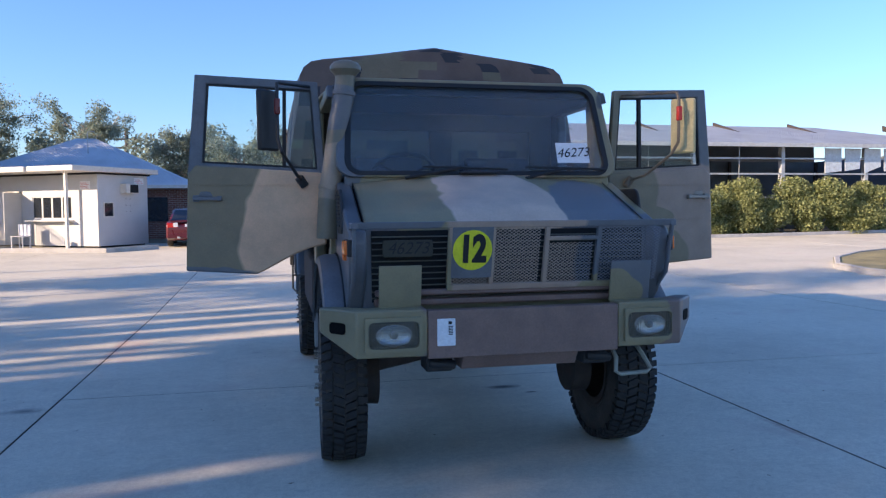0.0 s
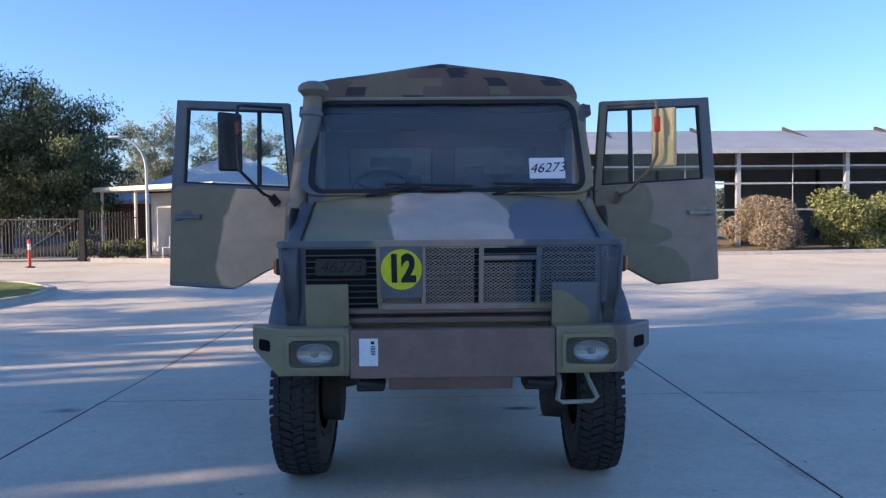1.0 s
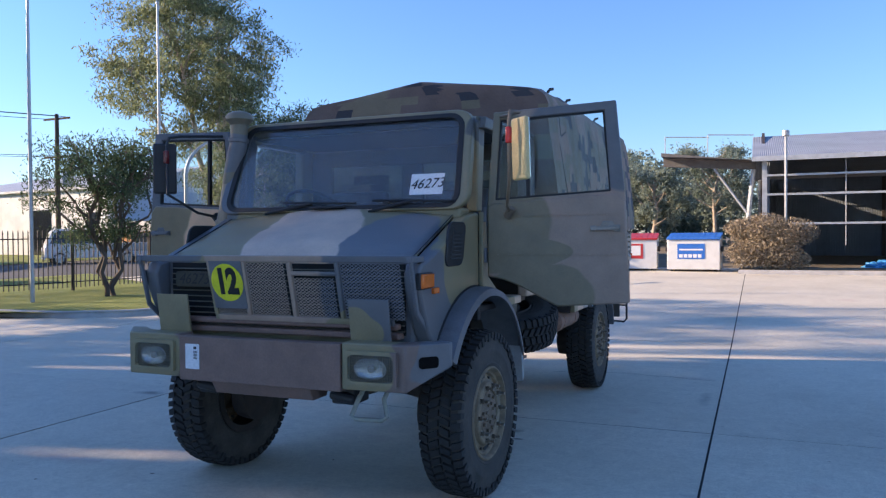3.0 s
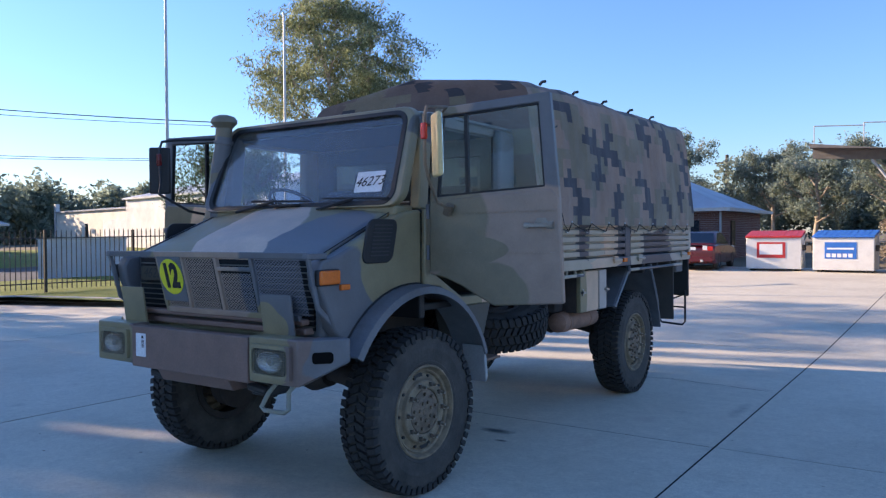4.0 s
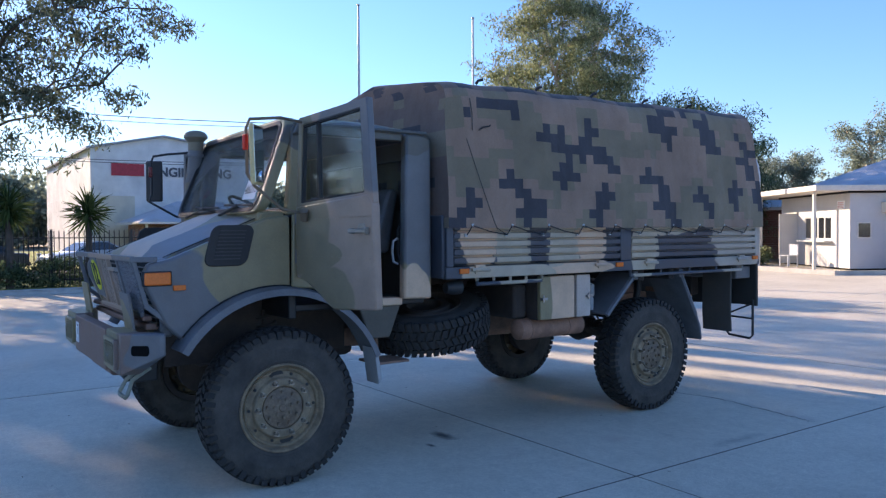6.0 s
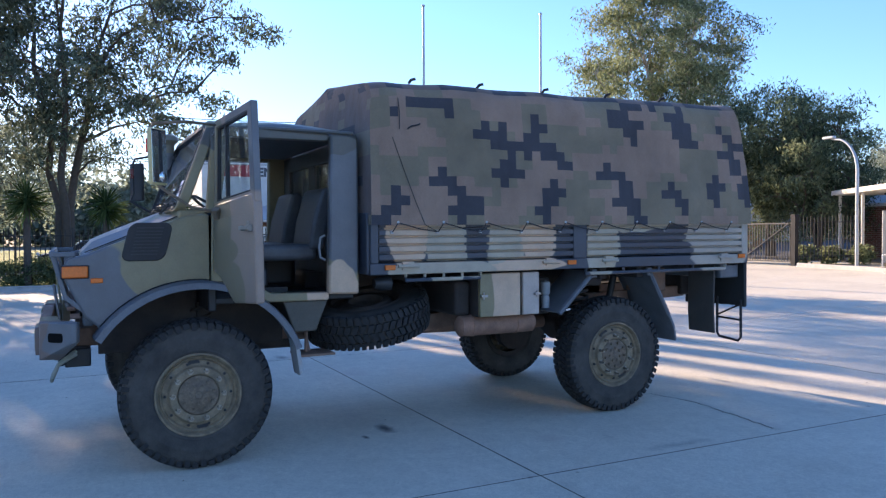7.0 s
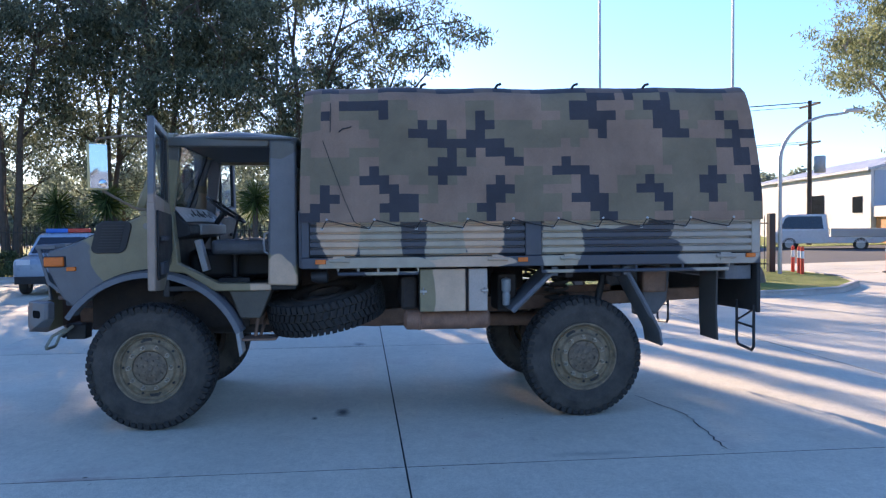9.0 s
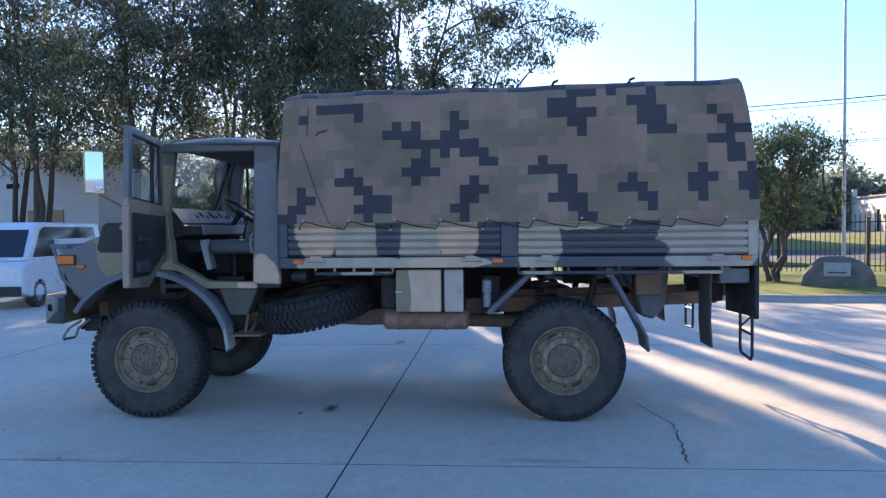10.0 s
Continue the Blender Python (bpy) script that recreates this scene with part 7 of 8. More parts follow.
kerb_line([(-4.2, 29.4), (-5.6, 28.0), (-8.6, 28.9), (-11.6, 29.4)], False, "low kerb round the gatehouse")
sheet("road", [(-38, -60), (-28.5, -60), (-26, 10), (-22, 27), (-16, 27), (-16, 21.5), (-13.6, 21.5), (-13.6, 30), (-26, 34), (-20, 60), (-32, 60), (-35, 10)], -0.012, asphalt, "asphalt street beyond the fence", "road")
sheet("verge", [(-26.5, -60), (-21.6, -60), (-21.6, 7), (-18, 12), (-14.5, 20.5), (-16, 21.4), (-22.5, 25), (-25, 10)], 0.02, grass, "grass verge between the fence and the street", "verge")
sheet("verge", [(-60, -60), (-38.5, -60), (-35.5, 10), (-32.5, 60), (-60, 60)], 0.0, grass, "grass verge beyond the street", "verge")


# ---- fences and gate ----
def picket_mesh(h, w=0.025, mat=None):
    bm = bmesh.new()
    box(bm, -w / 2, w / 2, -w / 2, w / 2, 0.08, h)
    v = bm.verts.new((0, 0, h + 0.06))
    top = [q for q in bm.verts if abs(q.co.z - h) < 1e-6]
    for f in [f for f in bm.faces if all(q in top for q in f.verts)]:
        vs = list(f.verts)
        bm.faces.remove(f)
        for i in range(4):
            bm.faces.new((vs[i], vs[(i + 1) % 4], v))
    return finish(bm, mat or fence_black, False)


gate_steel = plain("weathered_gate_steel", (0.1, 0.1, 0.1), 0.55, 0.4, var=0.3)
PICKET, PICKET_GREY = picket_mesh(1.75), picket_mesh(1.6, 0.03, gate_steel)


def fence(pts, label, step=0.13, dz=0.12):
    root = empty("fence", (*pts[0], gz(pts[0][1])), label, "fence")
    for (xa, ya), (xb, yb) in zip(pts, pts[1:]):
        L = math.hypot(xb - xa, yb - ya)
        d = Vector(((xb - xa) / L, (yb - ya) / L, 0))
        a, b = Vector((xa, ya, gz(ya) + dz)), Vector((xb, yb, gz(yb) + dz))
        for z in (0.25, 1.55):
            bm = bmesh.new()
            tube(bm, [a + Vector((0, 0, z)), b + Vector((0, 0, z))], 0.022, 4)
            part("rail", bm, fence_black, root)
        n = int(L / step)
        for i in range(n):
            p = a.lerp(b, (i + 0.5) / n)
            link("picket", PICKET, root, Matrix.Translation(p) @ Matrix.Rotation(math.atan2(d.y, d.x), 4, "Z"))
        for i in range(int(L / 2.4) + 1):
            p = a + d * min(L, 2.4 * i)
            bm = bmesh.new()
            box(bm, p.x - 0.035, p.x + 0.035, p.y - 0.035, p.y + 0.035, p.z - 0.1, p.z + 1.82)
            part("post", bm, fence_black, root)
    return root


fence([(-20.6, -14), (-20.2, 4.5), (-17.2, 10.4)], "black steel picket fence along the garden bed", 0.15)
fence([(-17.2, 10.4), (-13.6, 20.0)], "black steel picket fence behind the lawn")
fence([(-12.1, 29.7), (-10.7, 31.6)], "short black steel picket fence beside the gatehouse")
bm = bmesh.new()
box(bm, -13.7, -13.5, 19.9, 20.1, 0.1, 2.1)
tagged(part("fence_post", bm, fence_black, bevel=0.01), "thick black steel gate post on the lawn", "post")
gate = empty("sliding_gate", (-13.6, 29.6, 0.3), "weathered dark steel sliding gate with diagonal braces", "gate")
ga, gb = Vector((-17.6, 29.9, 0.35)), Vector((-12.2, 29.65, 0.35))
for z in (0.1, 1.6):
    bm = bmesh.new()
    tube(bm, [ga + Vector((0, 0, z)), gb + Vector((0, 0, z))], 0.035, 4)
    part("rail", bm, gate_steel, gate)
for i in range(40):
    p = ga.lerp(gb, (i + 0.5) / 40)
    link("picket", PICKET_GREY, gate, Matrix.Translation(p))
for f0, f1 in ((0.02, 0.48), (0.52, 0.98)):
    bm = bmesh.new()
    tube(bm, [ga.lerp(gb, f0) + Vector((0, -0.03, 0.1)), ga.lerp(gb, f1) + Vector((0, -0.03, 1.6))], 0.03, 4)
    part("brace", bm, gate_steel, gate)
bm = bmesh.new()
box(bm, -12.2, -12.0, 29.6, 29.8, 0.2, 2.3)
part("gate_post", bm, fence_black, gate)


# ---- poles, lamps, cones, lines ----
def pole(name, x, y, z0, h, r, label, cat):
    root = empty(name, (x, y, z0), label, cat)
    bm = bmesh.new()
    tube(bm, [(x, y, z0 - 0.1), (x, y, z0 + h * 0.5), (x, y, z0 + h)], r, 12, r * 0.6)
    part("shaft", bm, galv, root)
    bm = bmesh.new()
    lathe(bm, [(0, 0.001), (0.02, r * 0.9), (0.06, r * 0.9), (0.08, 0.001)], 12, "z", (x, y, z0 + h))
    part("cap", bm, galv, root)


pole("flagpole", -12.63, 14.1, 0.12, 8.4, 0.055, "tall bare white flagpole on the lawn", "flagpole")
pole("flagpole", -12.0, 17.9, 0.12, 8.45, 0.055, "tall bare white flagpole beside the memorial stone", "flagpole")


def street_lamp(x, y, h, ox, oy, label):
    z0 = gz(y)
    root = empty("street_lamp", (x, y, z0), label, "street lamp")
    bm = bmesh.new()
    L = math.hypot(ox, oy)
    pts = [(x, y, z0), (x, y, z0 + h * 0.72)]
    for k in range(1, 9):
        a = radians(90 * k / 8)
        pts.append((x + ox * 0.75 * (1 - math.cos(a)), y + oy * 0.75 * (1 - math.cos(a)), z0 + h * 0.72 + h * 0.26 * math.sin(a)))
    pts.append((x + ox * 0.9, y + oy * 0.9, z0 + h * 0.99))
    tube(bm, pts, 0.065, 10, 0.035)
    part("pole", bm, galv, root)
    bm = bmesh.new()
    p = Vector((x + ox * 0.95, y + oy * 0.95, z0 + h))
    m = Matrix.Translation(p) @ Matrix.Rotation(math.atan2(oy, ox), 4, "Z")
    v = box(bm, -0.22, 0.28, -0.09, 0.09, -0.05, 0.05)
    warp(v, m)
    part("lamp_head", bm, galv, root, bevel=0.03)


street_lamp(-9.7, 30.0, 4.85, -1.25, 0.1, "curved grey street lamp before the gatehouse")
street_lamp(-12.65, 19.75, 5.0, 0.76, 1.94, "curved grey street lamp at the edge of the lawn")
bm = bmesh.new()
tube(bm, [(5.2, 31.0, 0.35), (5.2, 31.0, 5.3)], 0.05, 8)
tube(bm, [(5.2, 31.0, 5.3), (5.2, 31.0, 5.5)], 0.13, 10)
tagged(part("yard_lamp", bm, galv), "thin grey post lamp before the shed", "lamp")


def bollard(x, y, z0=None):
    z0 = gz(y) if z0 is None else z0
    root = empty("traffic_post", (x, y, z0), "orange-red flexible traffic post with a white band on the concrete", "bollard", "traffic posts")
    bm = bmesh.new()
    lathe(bm, [(0, 0.001), (0, 0.17), (0.04, 0.16), (0.05, 0.001)], 16, "z", (x, y, z0))
    part("base", bm, black, root)
    bm = bmesh.new()
    lathe(bm, [(0.05, 0.055), (0.95, 0.05), (1.0, 0.001)], 14, "z", (x, y, z0))
    part("shaft", bm, plastic_red, root)
    bm = bmesh.new()
    lathe(bm, [(0.62, 0.053), (0.84, 0.053)], 14, "z", (x, y, z0))
    part("white_band", bm, paper, root)


for x, y, z in ((-12.63, 26.73, None), (-13.2, 23.7, None), (-13.2, 20.5, 0.1), (-12.7, 20.4, 0.1), (-12.2, 20.2, 0.1)):
    bollard(x, y, z)

stone = bmesh.new()
bmesh.ops.create_icosphere(stone, subdivisions=4, radius=1)
for v in stone.verts:
    c = v.co.copy()
    f = 1 + 0.06 * noise.noise(c * 1.4) + 0.03 * noise.noise(c * 5)
    sx = 0.85 if c.z < 0 else 0.85 - 0.35 * c.z
    v.co = Vector((c.x * 0.32 * f, math.copysign(abs(c.y) ** 0.45, c.y) * sx * f, max(-0.1, math.copysign(abs(c.z) ** 0.45, c.z) * 0.8 * f)))
SM = pose(-10.3, 17.0, 0.12, 0, 0, -25)
warp(stone.verts, SM)
st = tagged(part("memorial_stone", stone, stone_mat), "rough dark boulder with a pale plaque on the lawn", "stone")
bm = bmesh.new()
box(bm, 0.3, 0.36, -0.3, 0.3, 0.32, 0.66)
warp(bm.verts, SM)
pl = part("plaque", bm, light_grey, st, "pale metal plaque", 0.005)
bm = bmesh.new()
box(bm, 0.361, 0.364, -0.2, 0.2, 0.4, 0.43)
warp(bm.verts, SM)
part("plaque_line", bm, ink, pl)

# a crack across one slab
bm = bmesh.new()
rc = random.Random(31)
line = []
for (xa, ya), (xb, yb) in zip(((1.8, 9.84), (2.65, 10.01), (3.22, 9.93)), ((2.65, 10.01), (3.22, 9.93), (3.78, 9.85))):
    for k in range(7):
        line.append((xa + (xb - xa) * k / 7, ya + (yb - ya) * k / 7 + rc.uniform(-0.018, 0.018), rc.uniform(0.003, 0.007)))
for (xa, ya, wa), (xb, yb, wb) in zip(line, line[1:]):
    bm.faces.new([bm.verts.new(p) for p in ((xa, ya - wa, 0.0035), (xb, yb - wb, 0.0035), (xb, yb + wb, 0.0035), (xa, ya + wa, 0.0035))])
for xa, ya, dx, dy in ((2.5, 9.98, 0.1, 0.06), (3.05, 9.95, 0.06, -0.08), (3.5, 9.89, 0.05, 0.09), (3.72, 9.86, 0.03, 0.07), (3.7, 9.85, 0.02, -0.06)):
    bm.faces.new([bm.verts.new(p) for p in ((xa - 0.004, ya, 0.0037), (xa + 0.004, ya, 0.0037), (xa + dx, ya + dy, 0.0037))])
tagged(part("slab_crack", bm, joint_fill, smooth=False), "thin dark crack across the concrete slab", "crack", kind="structure")

# small leaves and grit on the concrete
rl = np.random.default_rng(61)
spots = np.stack([rl.uniform(-4.5, 7.5, 130), rl.uniform(2.0, 12.5, 130), np.full(130, 0.007)], 1)
lv, lf = leaf_quads(rl, spots, 0.035, 0.5, 0.0)
lv[:, 2] = 0.005 + 0.004 * rl.random(len(lv))
tagged(new("leaf_litter", mesh_from([(lv, lf)], plain("dead_leaf", (0.1, 0.075, 0.05), 0.9, var=0.4))), "scattered dry brown gum leaves on the concrete", "leaves", kind="stuff")

# power pole and wires
pp = empty("power_pole", (-36.5, 35.5, 0.3), "wooden power pole with cross arms across the street", "power pole")
bm = bmesh.new()
tube(bm, [(-36.5, 35.5, 0), (-36.5, 35.5, 9.6)], 0.17, 10, 0.12)
part("shaft", bm, bark_dark, pp)
for z in (6.9, 9.3):
    bm = bmesh.new()
    box(bm, -37.6, -35.4, 35.45, 35.55, z - 0.06, z + 0.06)
    part("cross_arm", bm, bark_dark, pp)
bm = bmesh.new()
lathe(bm, [(5.0, 0.001), (5.0, 0.3), (5.05, 0.34), (6.0, 0.34), (6.06, 0.3), (6.06, 0.001)], 16, "z", (-36.1, 35.95, 0))
part("transformer", bm, galv, pp, "grey transformer can")
pq = empty("power_pole", (-13, 75, 0.8), "distant wooden power pole with cross arms", "power pole")
bm = bmesh.new()
tube(bm, [(-13, 75, 0), (-13, 75, 9)], 0.16, 8)
box(bm, -14.1, -11.9, 74.9, 75.1, 8.2, 8.35), box(bm, -13.9, -12.1, 74.9, 75.1, 7.4, 7.55)
part("shaft", bm, bark_dark, pq)
for dx, z in ((-1.0, 9.35), (0.0, 9.5), (1.0, 9.35), (-0.8, 6.95), (0.8, 6.95)):
    bm = bmesh.new()
    pts = []
    for k in range(25):
        f = k / 24
        pts.append((-36.5 + dx - 6 * f, 35.5 - 95 * f, z - 1.1 * math.sin(math.pi * ((f * 2) % 1.0))))
    tube(bm, pts, 0.022, 4)
    tagged(part("power_line", bm, black), "black overhead power cable above the street", "cable", "power cables")

# ---- hedges, bushes, distance ----
bush_thing("dry_bush", [(4.5, 30.6, 0.33, 2.0, 0.9, 2.1)], 30000, 0.12, leaf_dry, 41, "dry brown twiggy bush before the shed", slim=0.2)
bush_thing("dry_bush", [(15.2, 31.0, 0.33, 2.05, 1.1, 2.5)], 36000, 0.12, leaf_dry, 42, "dry brown twiggy bush before the shed", slim=0.2)
bush_thing("drooping_shrub", [(10.9, 32.0, 0.9, 0.62, 0.5, 1.2)], 6000, 0.1, leaf_hedge, 46, "green drooping shrub before the shed", slim=0.3)
bush_thing("dry_bush", [(10.8, 31.9, 0.33, 0.45, 0.4, 0.9)], 4000, 0.1, leaf_dry, 47, "dry brown twigs under the green shrub", slim=0.2)
bm = bmesh.new()
box(bm, 12.28, 12.73, 32.28, 32.3, 1.14, 1.5)
notice = tagged(part("notice_board", bm, paper, bevel=0.004), "blank white notice board on a thin post before the shed", "sign")
bm = bmesh.new()
tube(bm, [(12.5, 32.32, 0.34), (12.5, 32.32, 1.45)], 0.025, 8)
part("post", bm, galv, notice)
bm = bmesh.new()
lathe(bm, [(0.34, 0.001), (0.34, 0.2), (0.72, 0.27), (0.74, 0.3), (0.7, 0.27), (0.4, 0.18), (0.39, 0.001)], 24, "z", (11.45, 31.9, 0))
tagged(part("plastic_tub", bm, white_wall), "white plastic tub beside the green shrub", "tub")
for i, x in enumerate((18.6, 21.2, 23.6, 26.0, 28.2)):
    bush_thing("hedge_bush", [(x, 31.2 + 0.06 * (x - 18), 0.33, 2.15, 1.05, 2.6)], 17000, 0.115, leaf_hedge, 50 + i, "bright yellow-green clipped hedge bush before the shed", group="hedge bushes")
rngh = np.random.default_rng(77)
hv = [bush(rngh, -19.2, y, 0.1, 0.75, 1.2, 0.95, 2600, 0.085) for y in np.arange(-13, 9.5, 1.1)]
tagged(new("low_hedge", mesh_from(hv, leaf_dark)), "low dark green garden hedge before the fence", "hedge", kind="stuff")
hv = [bush(rngh, x, y, 0.33, 0.8, 0.6, 0.8, 1200, 0.12) for x, y in ((-11.6, 31.2), (-10.9, 32.0), (-12.6, 31.0))]
tagged(new("flower_bush", mesh_from(hv, leaf_sun)), "leafy flowering shrubs behind the short fence", "shrub", kind="stuff")


def yucca(x, y, h, seed):
    rng = np.random.default_rng(seed)
    root = empty("yucca", (x, y, 0.1), "spiky green yucca palm in the garden bed", "yucca", "yuccas")
    bm = bmesh.new()
    tube(bm, [(x, y, 0), (x + 0.05, y, h * 0.35), (x, y, h * 0.62)], 0.12, 8, 0.09)
    part("trunk", bm, bark_dark, root)
    n = 260
    a = rng.uniform(0, 2 * math.pi, n)
    el = np.radians(rng.uniform(-60, 80, n))
    d = np.stack([np.cos(a) * np.cos(el), np.sin(a) * np.cos(el), np.sin(el)], 1)
    c = np.stack([np.full(n, x), np.full(n, y), h * 0.62 + rng.uniform(-0.35, 0.2, n)], 1)
    sd = np.cross(d, [0, 0, 1.0])
    sd /= np.linalg.norm(sd, axis=1)[:, None] + 1e-9
    L = rng.uniform(0.6, 0.95, n)[:, None]
    v = np.stack([c - sd * 0.03, c + sd * 0.03, c + d * L * 0.6 + sd * 0.028 - [0, 0, 0.02], c + d * L - [0, 0, 0.1]], 1).reshape(-1, 3)
    link("foliage", mesh_from([(v, np.arange(4 * n).reshape(-1, 4))], leaf_blade), root)


for i, y in enumerate((7.7, 5.5, 3.2, 1.6, 0.3, -2.1, -3.7)):
    yucca(-19.0 - 0.3 * (i % 2), y, 4.1 + 0.25 * ((i * 7) % 3), 90 + i)

# far woods: many ragged leafy mounds in rows
rngf = np.random.default_rng(5)
chunks, chunks2 = [], []
for k in range(64):
    x = -75 + 110 * k / 63 + rngf.uniform(-2, 2)
    h = rngf.uniform(4.8, 8.2) if x < 6 else rngf.uniform(3.5, 5)
    chunks.append(bush(rngf, x, rngf.uniform(62, 78), 0.8, rngf.uniform(2.6, 4.2), 3.0, h, 2400, 0.36))
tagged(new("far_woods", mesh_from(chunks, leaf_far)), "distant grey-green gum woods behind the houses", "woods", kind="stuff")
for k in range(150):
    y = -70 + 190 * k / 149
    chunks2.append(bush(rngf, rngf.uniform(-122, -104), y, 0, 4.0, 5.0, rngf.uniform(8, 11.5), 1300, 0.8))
tagged(new("far_woods", mesh_from(chunks2, leaf_ridge)), "distant wooded ridge beyond the warehouses, leaves paled as by haze", "woods", kind="stuff")
tr = np.random.default_rng(8)
hv = [bush(tr, x, y, 0, 3.0, 3.0, 3.4, 6000, 0.16) for x, y in ((-36, -10), (-40, -26))]
tagged(new("street_shrubs", mesh_from(hv, leaf_gum)), "sunlit street trees behind the gums", "trees", kind="stuff")
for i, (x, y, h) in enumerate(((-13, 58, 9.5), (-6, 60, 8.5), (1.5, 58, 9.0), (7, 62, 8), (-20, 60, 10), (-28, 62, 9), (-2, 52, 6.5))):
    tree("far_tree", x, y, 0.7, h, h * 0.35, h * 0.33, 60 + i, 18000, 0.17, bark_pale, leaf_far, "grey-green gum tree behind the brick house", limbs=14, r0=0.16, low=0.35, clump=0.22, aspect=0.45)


# ---- vehicles ----
def car_wheel(parent, x, y, z, r, w, m):
    bm = bmesh.new()
    lathe(bm, [(-w / 2, r * 0.6), (-w / 2, r * 0.95), (-w * 0.35, r), (w * 0.35, r), (w / 2, r * 0.95), (w / 2, r * 0.6)], 24, "x", (x, y, z))
    warp(bm.verts, m)
    t = part("wheel", bm, rubber, parent)
    bm = bmesh.new()
    lathe(bm, [(-w * 0.42, 0.01), (-w * 0.42, r * 0.6), (w * 0.42, r * 0.6), (w * 0.42, 0.01)], 20, "x", (x, y, z))
    warp(bm.verts, m)
    part("rim", bm, steel, t)


def car(name, label, m, L, W, H, paint, body, cabin, zc, axles, r=0.32, tail=red_lens, nose_lamp=paper, bumper=None):
    """Body from a side outline (y from the nose back, z), cabin likewise; the cabin leans in towards the roof."""
    root = tagged(new(name), label, "car")
    root.matrix_basis = m
    bm = bmesh.new()
    n = len(body)
    rings = []
    for x, inset in ((-W / 2, 0.05), (-W / 2 + 0.07, 0), (W / 2 - 0.07, 0), (W / 2, 0.05)):
        cy, cz = L / 2, 0.6
        rings.append([bm.verts.new((x, y + (cy - y) / L * inset * 2, z + (cz - z) * inset)) for y, z in body])
    for a, b in zip(rings, rings[1:]):
        for i in range(n):
            bm.faces.new((a[i], a[(i + 1) % n], b[(i + 1) % n], b[i]))
    bm.faces.new(rings[0][::-1]), bm.faces.new(rings[-1])
    warp(bm.verts, m)
    b = part("body", bm, paint, root, bevel=0.03)
    bm = bmesh.new()
    zt = max(z for _, z in cabin)
    def cab_ring(sgn, off):
        return [bm.verts.new((sgn * (W / 2 - 0.06 - 0.16 * (z - zc) / (zt - zc) + off), y, z)) for y, z in cabin]
    a, c = cab_ring(-1, 0), cab_ring(1, 0)
    k = len(cabin)
    for i in range(k):
        bm.faces.new((a[i], a[(i + 1) % k], c[(i + 1) % k], c[i]))
    bm.faces.new(a[::-1]), bm.faces.new(c)
    warp(bm.verts, m)
    cb = part("cabin", bm, paint, root, bevel=0.04)
    # side glass, windscreen and rear glass a little proud of the cabin
    cy = sum(y for y, _ in cabin) / k
    for sgn in (-1, 1):
        bm = bmesh.new()
        pts = [(cy + (y - cy) * 0.84, zc + 0.06 + (z - zc) * 0.8) for y, z in cabin]
        lo = [bm.verts.new((sgn * (W / 2 - 0.06 - 0.16 * (z - zc) / (zt - zc) + 0.006), y, z)) for y, z in pts]
        bm.faces.new(lo if sgn > 0 else lo[::-1])
        warp(bm.verts, m)
        part("side_glass", bm, window_dark, cb)
    ends = ((cabin[0], cabin[1], -1), (cabin[-1], cabin[-2], 1))
    for (y0, z0), (y1, z1), sg in ends:
        bm = bmesh.new()
        d = Vector((0, y1 - y0, z1 - z0))
        nrm = Vector((0, sg * abs(d.z), abs(d.y))).normalized() * 0.008
        p, q = Vector((0, y0, z0)) + d * 0.1 + nrm, Vector((0, y0, z0)) + d * 0.9 + nrm
        wa, wb = W / 2 - 0.15, W / 2 - 0.28
        bm.faces.new([bm.verts.new(v) for v in ((-wa, p.y, p.z), (wa, p.y, p.z), (wb, q.y, q.z), (-wb, q.y, q.z))])
        warp(bm.verts, m)
        part("screen_glass", bm, window_dark, cb)
    for y in axles:
        for sgn in (-1, 1):
            car_wheel(root, sgn * (W / 2 - 0.1), y, r, r, 0.2, m)
    def bit(nm, x0, x1, y0, y1, z0, z1, mat, lb=""):
        bm = bmesh.new()
        box(bm, x0, x1, y0, y1, z0, z1)
        warp(bm.verts, m)
        return part(nm, bm, mat, root, lb, 0.01)
    zl = 0.72 if H < 1.6 else 0.85
    for sgn in (-1, 1):
        bit("tail_lamp", sgn * (W / 2 - 0.42), sgn * (W / 2 - 0.06), L - 0.06, L + 0.012, zl, zl + 0.16, tail)
        bit("head_lamp", sgn * (W / 2 - 0.42), sgn * (W / 2 - 0.08), -0.012, 0.06, zl - 0.02, zl + 0.12, nose_lamp)
    bit("bumper", -W / 2 + 0.05, W / 2 - 0.05, L - 0.02, L + 0.05, 0.32, 0.5, bumper or paint)
    bit("bumper", -W / 2 + 0.05, W / 2 - 0.05, -0.05, 0.03, 0.32, 0.52, bumper or paint)
    bit("plate", -0.2, 0.2, L + 0.013, L + 0.02, zl + 0.02, zl + 0.13, paper)
    return root, bit


def gloss(name, col):
    m = plain(name, col, 0.3, var=0.06, bumps=0)
    m.node_tree.nodes["Principled BSDF"].inputs["Coat Weight"].default_value = 0.6
    return m


SEDAN = [(0, 0.35), (0, 0.62), (0.15, 0.74), (1.2, 0.9), (3.4, 0.95), (4.35, 0.92), (4.5, 0.8), (4.5, 0.35), (4.1, 0.22), (0.4, 0.22)]
SEDAN_CAB = [(1.15, 0.88), (1.95, 1.38), (2.4, 1.43), (3.1, 1.41), (3.95, 0.93)]
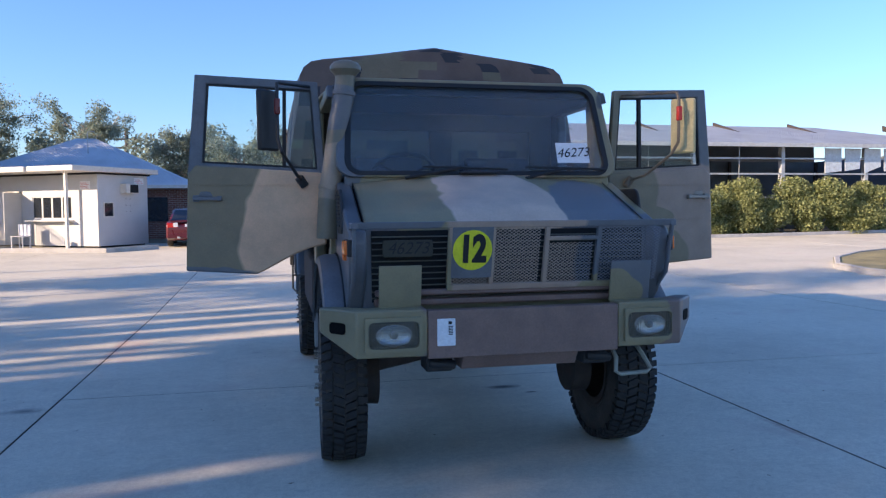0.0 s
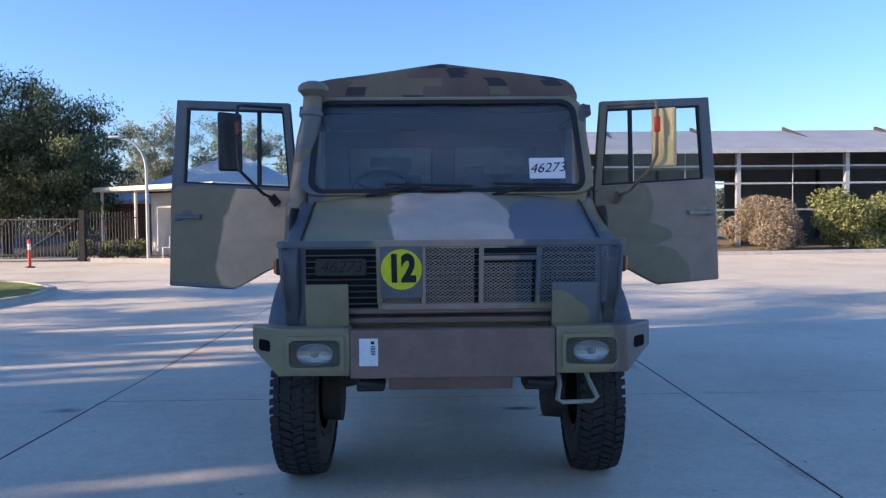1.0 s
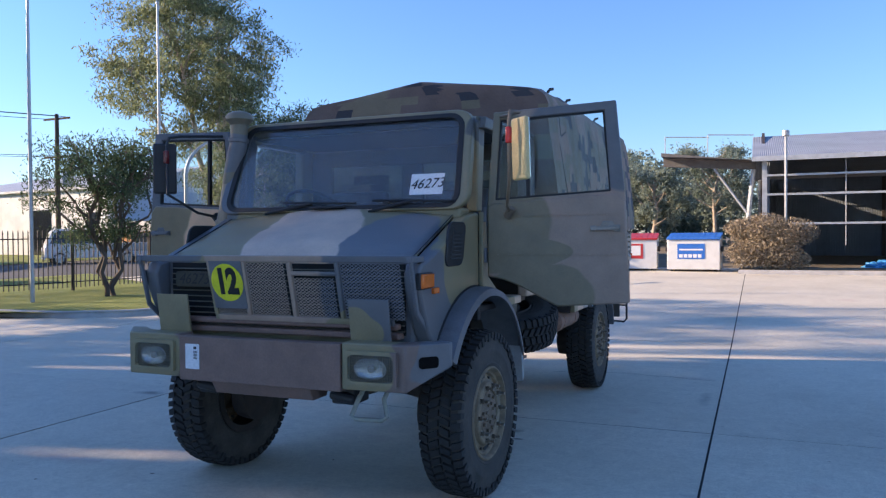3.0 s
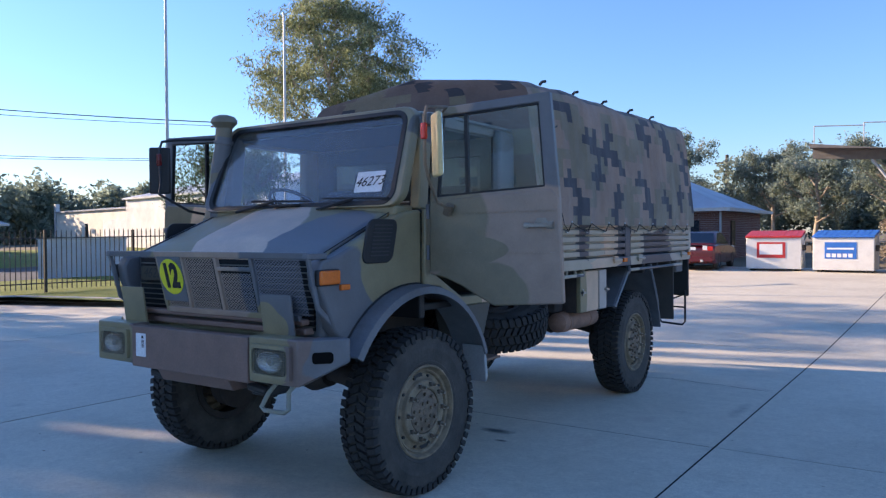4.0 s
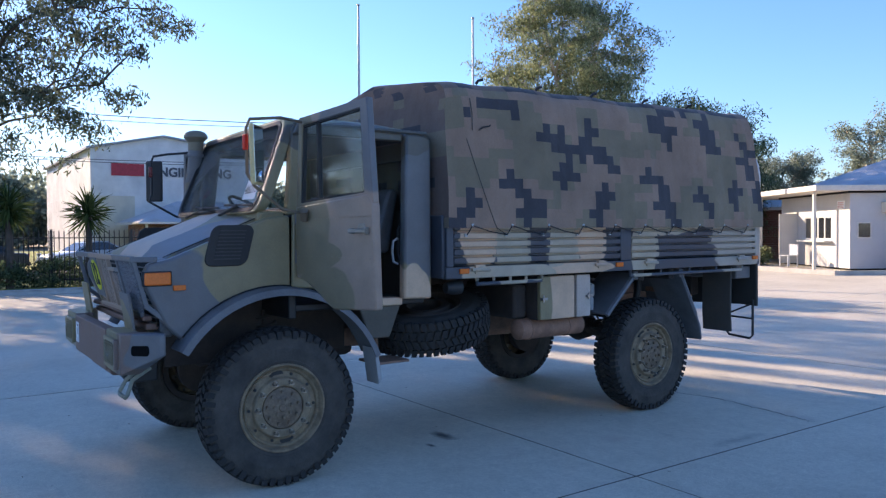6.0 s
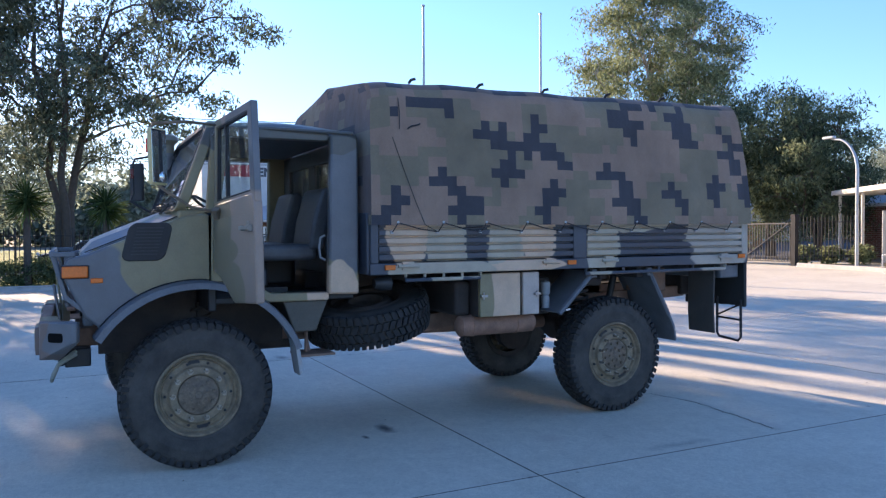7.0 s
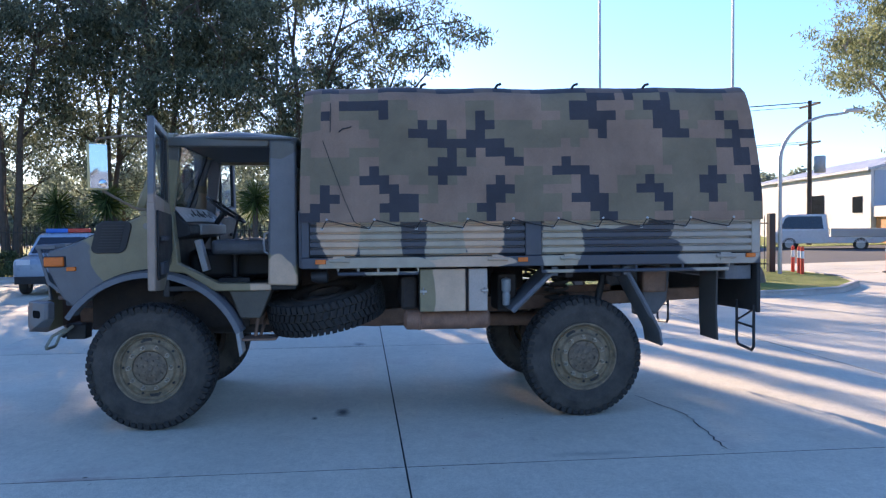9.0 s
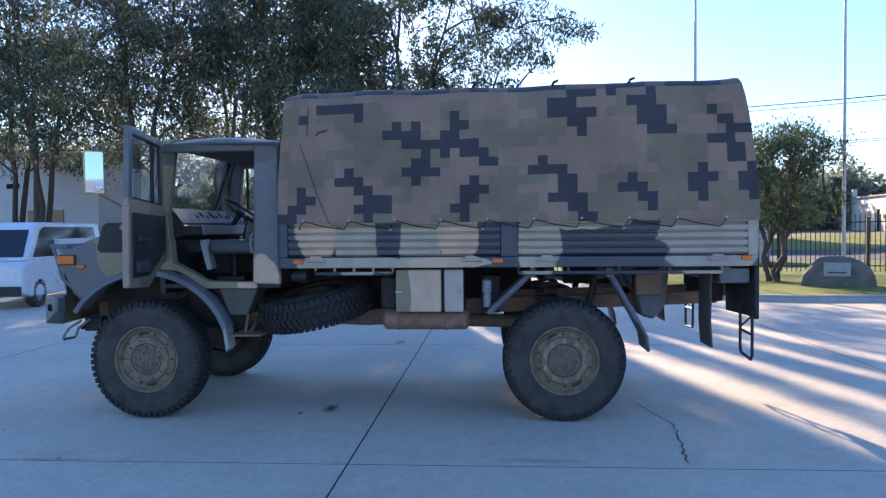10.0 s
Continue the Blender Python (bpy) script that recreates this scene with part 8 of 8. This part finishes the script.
_, bit = car("sedan", "dark red sedan with twin tail pipes parked beside the gatehouse", pose(-3.32, 34.25, 0.34, 0, 0, 184), 4.5, 1.74, 1.43, gloss("dark_red_car_paint", (0.11, 0.006, 0.01)), SEDAN, SEDAN_CAB, 0.9, (0.85, 3.55))
for sgn in (-1, 1):
    bit("tail_pipe", sgn * 0.42 - 0.05, sgn * 0.42 + 0.05, 4.44, 4.58, 0.3, 0.38, frame_steel, "bright steel tail pipe")
    bit("tail_sticker", sgn * 0.53 - 0.08, sgn * 0.53 + 0.08, 4.511, 4.516, 0.74, 0.9, paper, "white paper square")
bit("boot_lip", -0.7, 0.7, 4.3, 4.5, 0.93, 0.97, bpy.data.materials["dark_red_car_paint"])
car("sedan", "dark blue sedan parked under the gum tree", pose(-21.0, 36.5, 0.3, 0, 0, 80), 4.5, 1.74, 1.43, gloss("dark_blue_car_paint", (0.02, 0.025, 0.035)), SEDAN, SEDAN_CAB, 0.9, (0.85, 3.55))
car("sedan", "dark sedan parked beyond the street fence", pose(-33.5, 3.0, 0, 0, 0, 5), 4.5, 1.74, 1.43, gloss("black_car_paint", (0.012, 0.012, 0.014)), SEDAN, SEDAN_CAB, 0.9, (0.85, 3.55))
for i, y in enumerate((-4.0, 8.5)):
    car("sedan", "pale silver car parked beyond the street fence", pose(-35.5, y, 0, 0, 0, 20 * i), 4.5, 1.74, 1.43, gloss("silver_car_paint", (0.5, 0.51, 0.52)), SEDAN, SEDAN_CAB, 0.9, (0.85, 3.55))
VAN = [(0, 0.35), (0, 0.95), (0.1, 1.05), (0.5, 1.1), (4.6, 1.1), (4.6, 0.3), (4.2, 0.25), (0.4, 0.25)]
VAN_CAB = [(0.25, 1.08), (0.95, 1.85), (1.2, 1.95), (4.5, 1.95), (4.58, 1.08)]
vm = pose(-6.6, -2.8, 0, 0, 0, 96)
_, bit = car("delivery_van", "white panel van with black bumper parked in the yard", vm, 4.6, 1.7, 1.95, gloss("white_van_paint", (0.75, 0.77, 0.78)), VAN, VAN_CAB, 1.1, (0.75, 3.4), 0.33, bumper=black)
bit("side_panel", -0.865, 0.865, 1.75, 4.5, 1.05, 1.55, bpy.data.materials["white_van_paint"])
WAG = [(0, 0.45), (0, 0.85), (0.1, 0.98), (1.2, 1.05), (4.5, 1.08), (4.55, 0.45), (4.2, 0.32), (0.4, 0.32)]
WAG_CAB = [(1.15, 1.05), (1.75, 1.6), (2.0, 1.66), (4.3, 1.64), (4.52, 1.08)]
sm = pose(-12.0, -1.3, 0, 0, 0, 98)
_, bit = car("wagon", "silver-blue four-wheel-drive wagon with a lamp bar on its roof", sm, 4.55, 1.75, 1.66, gloss("silver_blue_paint", (0.35, 0.42, 0.48)), WAG, WAG_CAB, 1.06, (0.85, 3.5), 0.36, bumper=black)
bit("lamp_bar", -0.6, 0.0, 2.3, 2.55, 1.68, 1.8, blue_lid, "blue roof lamp")
bit("lamp_bar", 0.0, 0.6, 2.3, 2.55, 1.68, 1.8, red_lens, "red roof lamp")
um = pose(-32.5, 31.0, 0.25, 0, 0, -35)
UTE = [(0, 0.45), (0, 1.0), (0.06, 1.15), (0.4, 1.2), (2.75, 1.2), (2.75, 0.8), (5.6, 0.8), (5.6, 0.6), (5.2, 0.45), (0.5, 0.4)]
UTE_CAB = [(0.08, 1.17), (0.38, 1.9), (0.6, 2.05), (2.6, 2.05), (2.72, 1.17)]
_, bit = car("tray_ute", "white crew-cab tray truck on the street", um, 5.6, 1.8, 2.05, bpy.data.materials["white_van_paint"], UTE, UTE_CAB, 1.18, (0.75, 4.3), 0.38)
bit("tray_side", -0.92, 0.92, 2.85, 5.65, 0.82, 1.25, white_wall)


# skip bins
def skip(x, y, w, lid, lab, rot):
    m = pose(x, y, gz(y), 0, 0, rot)
    root = tagged(new("skip_bin"), lab, "bin", "waste bins")
    root.matrix_basis = m
    def sp(nm, bm, mat, lb="", bev=0.0):
        warp(bm.verts, m)
        return part(nm, bm, mat, root, lb, bev)
    bm = bmesh.new()
    prism(bm, [(0, 0.08), (0, 1.2), (1.2, 1.35), (1.25, 0.08)], 0, w, "x")
    sp("body", bm, plain("white_bin_paint", (0.72, 0.71, 0.68), 0.5, var=0.08, scale=4), "", 0.02)
    for k in range(2):
        bm = bmesh.new()
        xa = k * w / 2 + 0.02
        prism(bm, [(-0.06, 1.21), (-0.06, 1.27), (1.22, 1.47), (1.24, 1.38)], xa - 0.04, xa + w / 2, "x")
        for j in range(4):
            box(bm, xa + 0.1 + j * 0.2, xa + 0.14 + j * 0.2, -0.03, 1.2, 1.25 + 0.02, 1.29)
            for v in list(bm.verts)[-8:]:
                v.co.z += 0.155 * v.co.y
        sp("lid", bm, lid, "", 0.01)
    for xx in (-0.1, w):
        bm = bmesh.new()
        box(bm, xx, xx + 0.1, 0.3, 0.6, 0.75, 0.95)
        sp("lift_pocket", bm, black)
    bm = bmesh.new()
    box(bm, w * 0.2, w * 0.72, -0.012, 0, 0.48, 1.05)
    lb = sp("printed_panel", bm, lid, "coloured printed panel")
    bm = bmesh.new()
    if lid is blue_lid:
        for k in range(5):
            box(bm, w * 0.23 + 0.17 * k, w * 0.23 + 0.13 + 0.17 * k, -0.016, -0.0125, 0.53, 0.66)
        box(bm, w * 0.24, w * 0.68, -0.016, -0.0125, 0.8, 0.86)
    else:
        box(bm, w * 0.25, w * 0.67, -0.016, -0.0125, 0.6, 0.98)
    warp(bm.verts, m)
    part("print", bm, paper, lb)
    for xx in (0.1, w - 0.25):
        bm = bmesh.new()
        box(bm, xx, xx + 0.15, 0.2, 1.0, 0, 0.08)
        sp("runner", bm, black)


skip(-1.2, 30.55, 1.85, plain("red_plastic_lid", (0.5, 0.03, 0.03), 0.45, var=0.1), "white steel waste bin with red lids and a red panel", 3)
skip(1.05, 30.45, 1.9, blue_lid, "white steel waste bin with blue lids and a blue panel", -2)

# ---- yard slabs, last ----
XJ = [-19.0, -13.3, -7.6, -1.9, 3.83, 9.5, 15.2, 20.9, 26.6, 32.3, 38.0]
YJ = [-21.15, -15.45, -9.75, -4.05, 1.65, 7.35, 13.05, 18.75, 24.45, 30.15, 32.9]
rs = random.Random(9)
for ya, yb in zip(YJ, YJ[1:]):
    for xa, xb in zip(XJ, XJ[1:]):
        bm = bmesh.new()
        g, e = 0.009, rs.uniform(0.0, 0.003)
        v = box(bm, xa + g, xb - g, ya + 0.007, yb - 0.007, -0.02, 0)
        for q in v:
            q.co.z += gz(q.co.y) + e
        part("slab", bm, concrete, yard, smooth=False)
